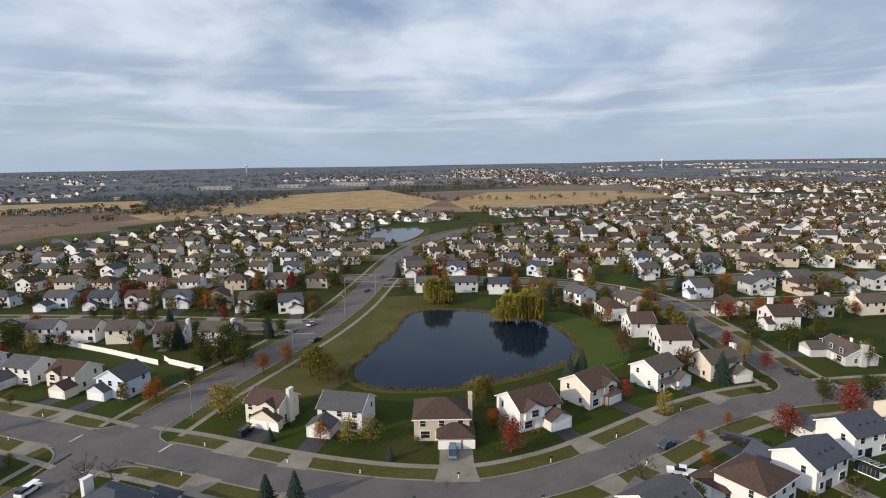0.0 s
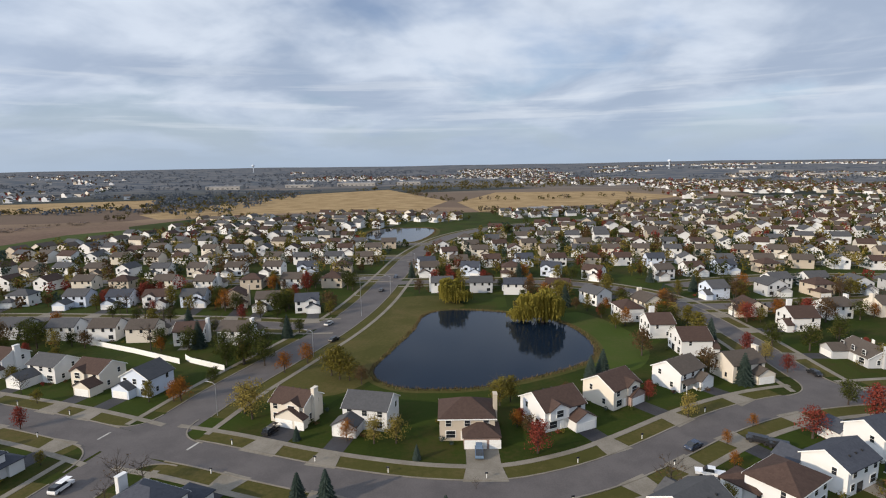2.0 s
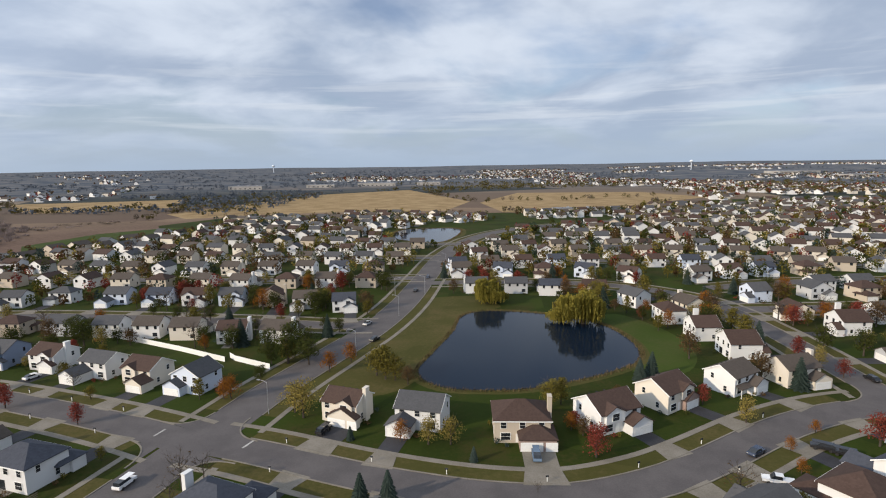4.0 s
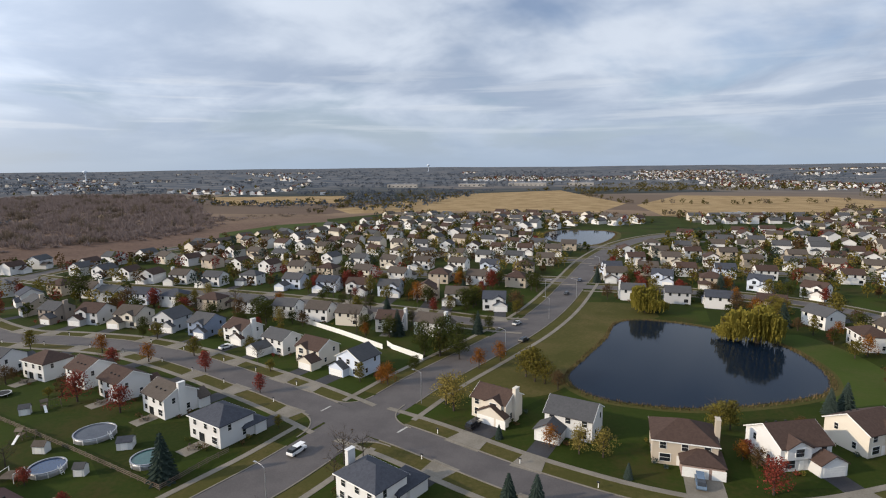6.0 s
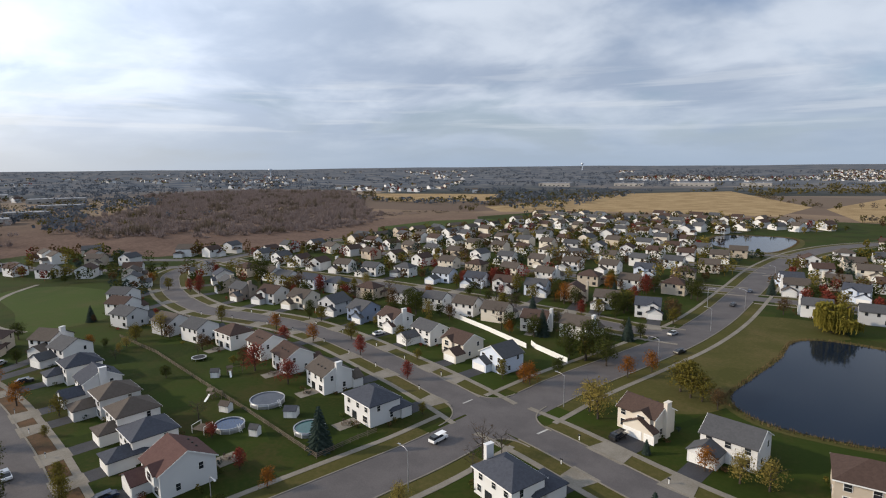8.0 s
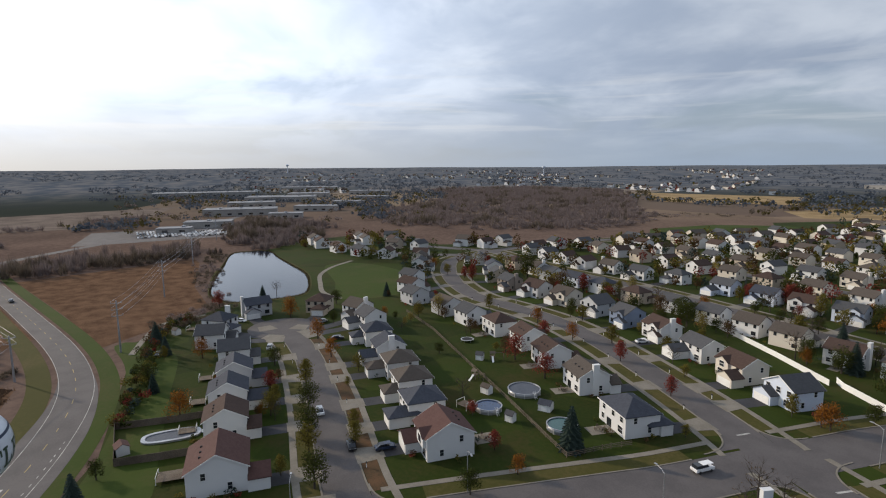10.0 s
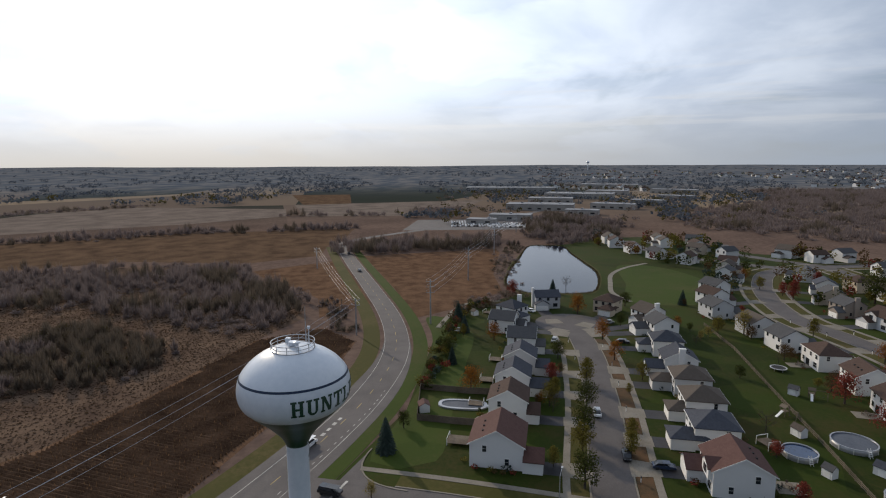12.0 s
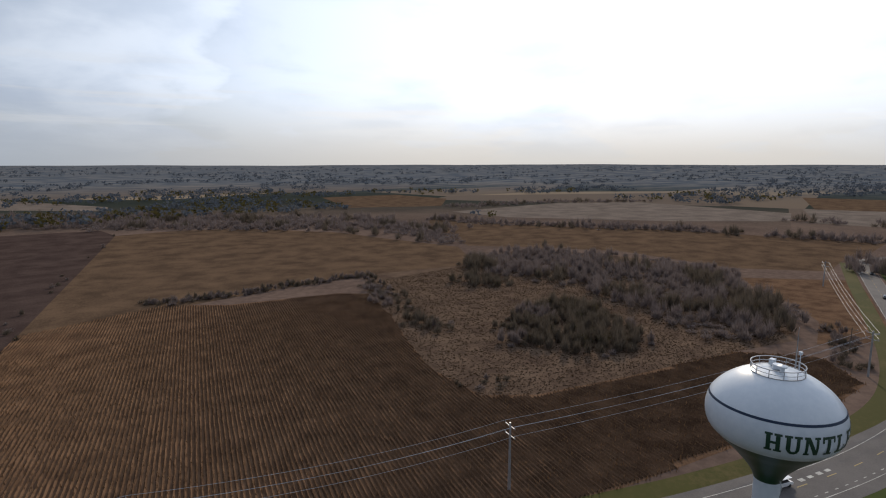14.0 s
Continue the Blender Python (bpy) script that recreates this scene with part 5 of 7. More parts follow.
def spruce_tree(seed):
    rnd = random.Random(seed)
    root = thing("spruce_tree", pose(0, 0, 0), "dark blue-green conical spruce tree", "spruce", "estate trees")
    part("trunk", Solid().tube([(0, 0, 0), (0, 0, 5), (0, 0, 9.7)], [0.24, 0.15, 0.03], 6), BARK, root)
    c = Solid()
    for k in range(15):
        z = 0.8 + 8.8 * k / 15
        r = 3.1 * (1 - (z / 10.2) ** 1.25)
        for j in range(11):
            a = j * 0.571 + k * 0.9 + rnd.uniform(-0.2, 0.2)
            e = Vector((r * math.cos(a), r * math.sin(a), z - r * 0.28)) * 1.0
            side = Vector((-math.sin(a), math.cos(a), 0)) * max(0.25, r * 0.3)
            up_ = Vector((0, 0, 0.55))
            c.put([Vector((0, 0, z + 0.35)), e * 0.6 + side + Vector((0, 0, z * 0.4)), e, e * 0.6 - side + Vector((0, 0, z * 0.4))], [(0, 1, 2, 3)])
            c.put([Vector((0, 0, z)) + up_ * 0.5, e, e + up_ * 0.4], [(0, 1, 2)])
    part("crown", c, LEAVES["spruce"], root)
    return root


def willow_tree(seed):
    rnd = random.Random(seed)
    root = thing("willow_tree", pose(0, 0, 0), "large yellow-green weeping willow by the pond", "willow", "willows by the pond")
    t = Solid()
    limbs(t, rnd, 8.5, 4.4, 10, 0.55, 0.2)
    part("trunk", t, BARK, root)
    c = Solid()
    for k in range(16):
        a, r, z = k * 2.4, rnd.uniform(1.0, 4.2), rnd.uniform(5.2, 8.8)
        z -= r * 0.5
        p = Vector((r * math.cos(a), r * math.sin(a), z))
        leaves(c, rnd, 40, p, 1.5, 0.36, 0.7)
        for _ in range(46):
            d = rnd.uniform(0, 6.28)
            q = p + Vector((math.cos(d), math.sin(d), 0)) * rnd.uniform(0.4, 1.9)
            n = rnd.randint(3, 7)
            drop = rnd.uniform(1.5, max(1.8, q.z - 0.8))
            for i in range(n):
                zz = q.z - drop * i / n
                s = rnd.uniform(0.14, 0.26)
                x, y = q.x + rnd.uniform(-0.15, 0.15), q.y + rnd.uniform(-0.15, 0.15)
                c.put([(x - s * math.cos(d), y - s * math.sin(d), zz), (x + s * math.cos(d), y + s * math.sin(d), zz), (x + s, y, zz - drop / n * 1.2), (x - s * 0.5, y, zz - drop / n)], [(0, 1, 2, 3)])
    part("crown", c, LEAVES["willow"], root)
    return root


def bare_tree(seed):
    rnd = random.Random(seed)
    root = thing("bare_tree", pose(0, 0, 0), "almost leafless young street tree", "tree", "estate trees")
    t = Solid()
    limbs(t, rnd, 9.6, 3.6, 16, 0.22, 0.25, 5)
    part("trunk", t, BARK, root)
    c = Solid()
    for k in range(9):
        leaves(c, rnd, 9, (2.2 * math.cos(k * 2.4), 2.2 * math.sin(k * 2.4), 4 + 0.5 * k), 1.4, 0.2)
    part("crown", c, LEAVES["brown"], root, "a few last brown leaves")
    return root


STOCK = {"green": [broad_tree(1, "green", "round dark green tree in leaf"), broad_tree(2, "green", "broad dark green garden tree")],
         "olive": [broad_tree(3, "olive", "broad olive-yellow autumn tree"), oval_tree(4, "olive", "slim olive-green autumn tree")],
         "yellow": [broad_tree(5, "yellow", "thin golden yellow autumn tree", 0.7)],
         "orange": [broad_tree(6, "orange", "bright orange autumn maple tree", 0.8)],
         "red": [oval_tree(7, "red", "bright red autumn maple tree"), broad_tree(8, "red", "deep red autumn maple tree", 0.9)],
         "brown": [broad_tree(9, "brown", "round russet brown autumn tree", 0.8)],
         "willow": [willow_tree(10)], "spruce": [spruce_tree(11)], "bare": [bare_tree(12)]}
placed = set()
tree_dice = random.Random(21)


def tree(x, y, height, kind, wide=1.0):
    stock = STOCK[kind]
    k = tree_dice.randrange(len(stock))
    s = height / 8.2
    m = pose(x, y, 0, 0, 0, tree_dice.uniform(0, 360)) @ Matrix.Diagonal((s * wide, s * wide, s, 1))
    if (kind, k) not in placed:
        placed.add((kind, k))
        stock[k].matrix_world = m
        return stock[k]
    ob = stock[k].copy()
    scene.collection.objects.link(ob)
    ob.matrix_world = m
    for child in stock[k].children:
        c = child.copy()
        scene.collection.objects.link(c)
        c.parent = ob
    return ob


for x, y, h in ((-3, 243, 11), (32, 210, 13), (24, 212, 8)):
    tree(x, y, h, 'willow', 1.15)
for x, y, h in ((-37, 154, 9), (-40, 157, 8), (-34, 153, 7), (8, 135, 7), (11, 137, 6.5), (-70, 168, 7), (125, 158, 7), (-166, 42, 7), (-129, 32, 6), (-133, 44, 5), (-127, 42, 5), (-152, 29, 6), (-149, 145, 6), (-210, 135, 6), (-286, 158, 6)):
    tree(x, y, h, 'olive')
for x, y, h in ((-54, 129, 9), (-57, 132, 7.5), (-22, 116, 6), (-17, 116, 6), (92, 163, 6), (53, 127, 6), (-212, 111, 8), (-73, 74, 5), (-207, 93, 3), (-112, -12, 3)):
    tree(x, y, h, 'yellow')
for x, y, h in ((14, 111, 7), (47, 137, 5), (76, 116, 7), (96, 124, 8), (91, 172, 6), (94, 155, 5), (-89, 218, 6), (56, 216, 5), (-153, 106, 8), (-136, 104, 7), (-135, 134, 6), (-109, 125, 5), (-275, 34, 7), (-264, 161, 8), (-290, 189, 7), (-272, 161, 6)):
    tree(x, y, h, 'red')
for x, y, h in ((11, 123, 4), (-79, 140, 5), (-50, 168, 6), (-55, 160, 6), (53, 105, 3), (56, 114, 3), (66, 122, 3), (-207, 58, 7), (-186, 56, 6), (-161, 9, 7), (-99, 66, 4), (-77, 140, 6), (-159, 136, 6), (-182, 139, 6), (-241, 57, 8), (-307, 161, 6)):
    tree(x, y, h, 'orange')
for x, y, h in ((96, 133, 6), (107, 132, 7), (-78, 172, 9), (-72, 178, 10), (-63, 166, 8), (-70, 167, 9), (-66, 173, 9), (-75, 166, 7), (-146, 224, 5), (-133, 219, 5), (-118, 217, 6), (-67, 203, 5), (-61, 200, 5), (112, 173, 8), (102, 177, 8), (-150, 38, 7), (-136, 34, 7), (-115, 29, 7), (-98, 54, 5), (-257, 193, 13), (-191, 3, 6), (-140, -8, 4)):
    tree(x, y, h, 'green')
for x, y, h in ((77, 147, 8), (36, 153, 6), (40, 155, 7), (-33, 93, 6), (-28, 94, 6), (86, 186, 7), (-12, 109, 3), (-40, 118, 3), (-101, 82, 9), (-232, 7, 7), (-216, 9, 6), (-183, 4, 5), (-280, 54, 6), (-256, 107, 6), (-129, -11, 7)):
    tree(x, y, h, 'spruce')
for x, y, h in ((69, 152, 8), (57, 171, 8), (-30, 150, 5), (26, 139, 4)):
    tree(x, y, h, 'brown')
for x, y, h in ((36, 95, 7), (-69, 98, 7), (0, 98, 2), (-287, 62, 6), (-68, 92, 5), (-66, 101, 5)):
    tree(x, y, h, 'bare')
# trees among the other houses: the nearest are things, the rest one wood of crowns
ALSO = []
LINE_XY = np.array([q.xy[:] for l in ALL_LINES for q in l])
HOME_XY = np.array(HOMES)
for x, y in HOMES:
    for _ in range(tree_dice.choice((5, 6, 7, 8))):
        a, r = tree_dice.uniform(0, 6.28), tree_dice.uniform(8.5, 17.5)
        u, v = x + r * math.cos(a), y + r * math.sin(a)
        if v < 178 and -290 < u < 125 and tree_dice.random() < (0.88 if u > -70 else 0.68):
            continue
        if np.min(np.hypot(HOME_XY[:, 0] - u, HOME_XY[:, 1] - v)) < 8.2 or np.min(np.hypot(LINE_XY[:, 0] - u, LINE_XY[:, 1] - v)) < 6.4 or any(inside(u, v, o) for o in (POND, POND_N, POND_W)) or inside(u, v, PLAYING_FIELD):
            continue
        if inside(u, v, [(-62, 140), (-36, 262), (10, 258), (46, 225), (60, 190), (52, 160), (20, 140), (-30, 136)]):
            continue
        ALSO.append((math.hypot(u, v), u, v))
ALSO.sort()
KINDS = ["green"] * 6 + ["olive"] * 5 + ["red"] * 3 + ["brown"] * 4 + ["yellow"] + ["orange"] * 2 + ["bare"] * 3 + ["spruce"] * 2
for dist, x, y in ALSO[:330]:
    tree(x, y, tree_dice.uniform(4.5, 9.0) if y > 178 else tree_dice.uniform(2.4, 6.0), tree_dice.choice(KINDS), tree_dice.uniform(0.85, 1.2))


def clump(body, x, y, z, h, wide, count, rnd, size, index):
    """A crown of loose leaf clumps over a thin stem."""
    body.put([(x - 0.15, y, z), (x + 0.15, y, z), (x, y + 0.1, z + h * 0.7)], [(0, 1, 2)])
    for _ in range(count):
        d = Vector((rnd.gauss(0, 1), rnd.gauss(0, 1), rnd.gauss(0, 1))).normalized() * rnd.uniform(0.5, 1.0)
        p = Vector((x + d.x * wide, y + d.y * wide, z + h * 0.58 + d.z * h * 0.40))
        u = Vector((rnd.gauss(0, 1), rnd.gauss(0, 1), rnd.gauss(0, 0.7))).normalized() * size * rnd.uniform(0.7, 1.3)
        v = u.cross(Vector((rnd.gauss(0, 1), rnd.gauss(0, 1), rnd.gauss(0, 1))).normalized())
        body.put([p - u, p - v, p + u, p + v], [(0, 1, 2, 3)])
    body.fill(index)


LEAF_MATS = [LEAVES[k] for k in ("green", "olive", "red", "brown", "yellow", "spruce")]
far_trees = Solid()
for dist, x, y in ALSO[330:]:
    h = tree_dice.uniform(5, 10.5)
    autumn = 2 if noise.noise(Vector((x * 0.02, y * 0.02, 8))) > 0.15 else 3
    clump(far_trees, x, y, 0, h, h * tree_dice.uniform(0.28, 0.44), 95 if dist < 420 else 55, tree_dice, 0.5 if dist < 420 else 0.75, tree_dice.choice((0, 0, 0, 1, 1, 5, autumn, autumn, 3, 4)))
for x, y in FAR_SPOTS:
    for _ in range(2):
        u, v = x + tree_dice.uniform(-22, 22), y + tree_dice.uniform(-22, 22)
        clump(far_trees, u, v, rise(u, v), tree_dice.uniform(6, 11), tree_dice.uniform(3, 6), 9, tree_dice, 2.2, tree_dice.choice((0, 1, 3, 3, 3, 2)))
tagged(new("far_trees", far_trees.mesh("far_trees", LEAF_MATS)), "far green, red and brown autumn trees between houses", "trees", kind="stuff")

# woods of leafless trees
TWIGS = leafy("grey_brown_twigs", (0.1351, 0.1084, 0.1018), (0.2524, 0.2053, 0.1917))
THICKET = leafy("dark_thicket", (0.0875, 0.0720, 0.0554), (0.1701, 0.1370, 0.1063))
# crowns for far trees: distance haze is put into the leaf colour as blue-grey
HAZED_WOOD = leafy("hazed_woodland", (0.066, 0.082, 0.106), (0.118, 0.130, 0.150))
OLIVE_WOOD = leafy("fading_olive_leaves", (0.0540, 0.0475, 0.0187), (0.1080, 0.0900, 0.0360))


def twiggy(body, x, y, z, h, wide, count, rnd, width, index):
    """A leafless crown: many thin twigs that fan out from a stem."""
    body.put([(x - 0.18, y, z), (x + 0.18, y, z), (x, y + 0.1, z + h * 0.75)], [(0, 1, 2)])
    for _ in range(count):
        a, r = rnd.uniform(0, 6.28), math.sqrt(rnd.random())
        tip = Vector((x + wide * r * math.cos(a), y + wide * r * math.sin(a), z + h * (1.0 - 0.45 * r * r) * rnd.uniform(0.35, 1.0)))
        root = Vector((x, y, z)).lerp(Vector((tip.x, tip.y, z)), 0.45) + Vector((0, 0, (tip.z - z) * rnd.uniform(0.15, 0.6)))
        side = Vector((math.cos(a * 3.7), math.sin(a * 3.7), 0)) * width
        body.put([root - side, root + side, tip], [(0, 1, 2)])
    body.fill(index)


# outline, gap between trees, height, twigs, their width, share of dark evergreen scrub
WOODS = [([(-606, 254), (-543, 239), (-466, 298), (-401, 388), (-406, 443), (-463, 549), (-535, 595), (-703, 778), (-962, 1030), (-1258, 973), (-1300, 700), (-1000, 560), (-901, 512), (-747, 332)], 8.0, 9, 52, 0.36, 0.3),
         ([(60, -900), (-57, -832), (-275, -633), (-373, -544), (-391, -407), (-300, -306), (-282, -443), (-168, -559), (-48, -680), (80, -720)], 7.5, 9, 60, 0.32, 0.3),
         ([(-225, -217), (-244, -200), (-255, -170), (-234, -124), (-220, -92), (-216, -72), (-236, -60), (-269, -65), (-292, -81), (-318, -107), (-354, -122), (-357, -158), (-345, -212), (-337, -255), (-273, -262)], 4.4, 8, 115, 0.13, 0.25),
         ([(-170, -137), (-199, -150), (-220, -144), (-218, -120), (-200, -100), (-196, -88), (-174, -88), (-164, -105), (-156, -122)], 2.9, 6.5, 150, 0.10, -0.1),
         ([(-178, -248), (-169, -205), (-156, -164), (-146, -143), (-141, -153), (-146, -174), (-166, -223)], 3.6, 5.5, 110, 0.12, 0.0),
         ([(-220, -226), (-235, -192), (-216, -179), (-208, -199)], 4.0, 5.5, 110, 0.12, -0.1),
         ([(-394, -70), (-442, -88), (-463, -41), (-482, 44), (-428, 46), (-398, -50)], 5.0, 11, 90, 0.18, 0.1),
         ([(-446, 66), (-440, 94), (-482, 141), (-593, 187), (-661, 155), (-693, 122), (-570, 83)], 5.5, 9.5, 90, 0.22, 0.2),
         ([(-432, -475), (-410, -480), (-432, -376), (-512, -235), (-548, -88), (-572, -88), (-536, -240), (-455, -380)], 5.5, 9, 75, 0.22, 0.2),
         ([(-560, -600), (-750, -560), (-880, -460), (-860, -440), (-740, -534), (-550, -570)], 8, 8, 50, 0.32, 0.2),
         ([(-684, -200), (-690, 0), (-720, 20), (-800, 20), (-800, -20), (-712, -40), (-710, -190)], 8, 9, 50, 0.32, 0.2),
         ([(-236, 6), (-262, 30), (-282, 40), (-300, 33), (-333, 38), (-380, 48), (-431, 60), (-436, 70), (-425, 44), (-330, 31), (-280, 30), (-256, 4)], 3.4, 3.4, 70, 0.10, -0.1),
         ([(-430, 330), (-480, 420), (-540, 512), (-420, 650), (-400, 640), (-500, 500), (-440, 420)], 10, 4, 40, 0.25, 0.0)]
wood = Solid()
for o, gap, high, twigs, thin, dark in WOODS:
    x0, x1, y0, y1 = min(p[0] for p in o), max(p[0] for p in o), min(p[1] for p in o), max(p[1] for p in o)
    for i in range(int((x1 - x0) / gap) + 1):
        for j in range(int((y1 - y0) / gap) + 1):
            x, y = x0 + (i + tree_dice.random()) * gap, y0 + (j + tree_dice.random()) * gap
            if inside(x + tree_dice.gauss(0, gap), y + tree_dice.gauss(0, gap), o) and noise.noise(Vector((x * 0.025, y * 0.025, 1))) > -0.34:
                lump = noise.noise(Vector((x * 0.03, y * 0.03, 5)))
                h = high * tree_dice.choice((0.3, 0.5, 0.7, 0.85, 1.0, 1.1)) * (1.0 + 0.7 * lump)
                twiggy(wood, x, y, 0, h, max(gap * 0.62, h * 0.3), twigs, tree_dice, thin, 1 if lump > dark else 0)
                if lump > dark + 0.25 and gap < 5 and tree_dice.random() < 0.3:
                    clump(wood, x, y, 0, h * 0.6, h * 0.28, 60, tree_dice, 0.22, 3)
for k in range(13000):
    a, r = tree_dice.uniform(1.45, 5.2), 640 * 6.2 ** tree_dice.random()
    x, y = r * math.cos(a), r * math.sin(a)
    if noise.noise(Vector((x * 0.0016, y * 0.004, 2))) > -0.04 and not (y > 500 and x > -300) and not inside(x, y, WEST_TAN) and not inside(x, y, WOODS[0][0]) and not (-860 < x < -480 and -540 < y < -180) and not (-1190 < x < -690 and -330 < y < 70) and not (-700 < x < -430 and -920 < y < -600):
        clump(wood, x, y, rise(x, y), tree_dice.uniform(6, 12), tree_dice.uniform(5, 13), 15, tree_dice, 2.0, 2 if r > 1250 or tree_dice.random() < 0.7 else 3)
for k in range(3600):
    a, r = tree_dice.uniform(0.6, 1.9), 1180 * 2.8 ** tree_dice.random()
    x, y = r * math.cos(a), r * math.sin(a)
    if noise.noise(Vector((x * 0.0014, y * 0.004, 7))) > 0.05 and not any(inside(x, y, f) for f in STUBBLES):
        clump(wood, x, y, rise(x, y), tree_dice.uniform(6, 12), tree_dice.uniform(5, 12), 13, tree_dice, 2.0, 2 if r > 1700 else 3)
# trees round the works
for k in range(420):
    x, y = tree_dice.uniform(-1350, -560), tree_dice.uniform(-20, 480)
    if noise.noise(Vector((x * 0.008, y * 0.008, 6))) > -0.1:
        clump(wood, x, y, rise(x, y), tree_dice.uniform(5, 10), tree_dice.uniform(3, 7), 34, tree_dice, 1.0, tree_dice.choice((0, 1, 1, 2, 3)))
# lines of trees between the pale fields
for line, n in (([(-4, 925), (-74, 1137), (-60, 1250)], 30), ([(0, 900), (150, 930), (330, 1000)], 26), ([(-380, 640), (-420, 740), (-330, 1190)], 60), ([(36, 712), (117, 688), (204, 712), (296, 868)], 40), ([(-457, 876), (-631, 775), (-850, 980)], 60)):
    pts = curve(line, 4.0)
    for _ in range(n):
        q = tree_dice.choice(pts)
        clump(wood, q.x + tree_dice.gauss(0, 6), q.y + tree_dice.gauss(0, 6), 0, tree_dice.uniform(4, 10), tree_dice.uniform(2, 5), 40, tree_dice, 0.9, tree_dice.choice((1, 3, 3)))
tagged(new("woods", wood.mesh("woods", [TWIGS, THICKET, HAZED_WOOD, OLIVE_WOOD])), "grey-brown leafless woods and dark thickets", "woods", kind="stuff")
# hedge line and trees along the field edges
hedge = Solid()
for line, n, hh in (([(-76, -266), (-109, -259), (-137, -258), (-169, -256), (-187, -255)], 170, 3.6), ([(-187, -255), (-166, -205), (-152, -155)], 60, 3.6),
                    ([(-215, -35), (-240, -42), (-262, -52)], 40, 3.5), ([(-446, -60), (-440, 20), (-436, 60)], 90, 6),
                    ([(-130, -100), (-118, -108)], 8, 2.0), ([(-20, -245), (-140, -610)], 25, 3)):
    pts = curve([(*p,) for p in line], 2.0)
    for _ in range(n):
        q = tree_dice.choice(pts)
        twiggy(hedge, q.x + tree_dice.gauss(0, 2.6), q.y + tree_dice.gauss(0, 2.6), 0, tree_dice.uniform(0.4, 1.2) * hh, tree_dice.uniform(1.0, 2.4), 90, tree_dice, 0.11, tree_dice.choice((0, 0, 1, 1)))
tagged(new("hedgerow", hedge.mesh("hedgerow", [TWIGS, THICKET])), "scrubby leafless hedgerow along the fields", "hedge", kind="stuff")
garden_edge = Solid()
for _ in range(120):
    q = tree_dice.choice(curve([(-258, 20), (-246, 10), (-228, 6), (-200, 2), (-172, -2), (-164, -4)], 2.0))
    x, y, h = q.x + tree_dice.gauss(0, 1.6), q.y + tree_dice.gauss(0, 1.6), tree_dice.uniform(1.2, 4.2)
    clump(garden_edge, x, y, 0, h, h * 0.42, 110, tree_dice, 0.22, tree_dice.choice((0, 0, 0, 5, 3, 3, 2, 1)))
tagged(new("garden_hedge", garden_edge.mesh("garden_hedge", LEAF_MATS)), "mixed dark green and russet hedge behind the gardens", "hedge", kind="stuff")
# rows of dry corn
rows, stalks = Solid(), Solid()
along, across = Vector((-0.30, -0.954, 0)), Vector((0.954, -0.30, 0))
for i in range(-172, 130):
    base = Vector((-75, -150, 0)) + across * (i * 1.02)
    last = None
    for j in range(-48, 66):
        q = base + along * (j * 2.2)
        ok = inside(q.x, q.y, CORN_EDGE)
        if not ok:
            last = None
            continue
        k = len(rows.v)
        h = tree_dice.uniform(0.32, 0.6)
        wob = tree_dice.uniform(-0.08, 0.08)
        for off, z in ((-0.30, 0.0), (wob, h), (0.30, 0.0)):
            rows.v.append(tuple(q + across * off + Vector((0, 0, z))))
        if last is not None:
            rows.f += [(last, k, k + 1, last + 1), (last + 1, k + 1, k + 2, last + 2)]
        last = k
        if q.y > -215:
            for _ in range(2):
                e = q + along * tree_dice.uniform(-1.1, 1.1) + across * tree_dice.uniform(-0.22, 0.22)
                u, g_ = tree_dice.uniform(0, 3.14), tree_dice.uniform(0.10, 0.24)
                stalks.put([e + Vector((g_ * math.cos(u), g_ * math.sin(u), 0)), e - Vector((g_ * math.cos(u), g_ * math.sin(u), 0)), e + Vector((tree_dice.uniform(-0.25, 0.25), tree_dice.uniform(-0.25, 0.25), tree_dice.uniform(0.6, 1.15)))], [(0, 1, 2)])
tagged(new("corn_rows", rows.mesh("corn_rows", CORN_ROW)), "long rows of dry brown corn stalks", "corn", kind="stuff")
STALK = leafy("corn_stalks", (0.0810, 0.0483, 0.0279), (0.2024, 0.1236, 0.0708))
TUFT = leafy("meadow_tufts", (0.0723, 0.0484, 0.0311), (0.1530, 0.1053, 0.0681))
tagged(new("corn_stalks", stalks.mesh("corn_stalks", STALK)), "broken dry brown corn stalks", "corn", kind="stuff")
tufts = Solid()
for _ in range(60000):
    x, y = tree_dice.uniform(-300, -112), tree_dice.uniform(-240, -60)
    if inside(x, y, MEADOW):
        s, h, u = tree_dice.uniform(0.2, 0.55), tree_dice.uniform(0.12, 0.4), tree_dice.uniform(0, 3.1)
        tufts.put([(x - s * math.cos(u), y - s * math.sin(u), 0), (x + s * math.cos(u), y + s * math.sin(u), 0), (x + s * 0.6, y, h)], [(0, 1, 2)])
tagged(new("meadow_grass", tufts.mesh("meadow_grass", TUFT)), "tufts of pale dry meadow grass", "grass", kind="stuff")


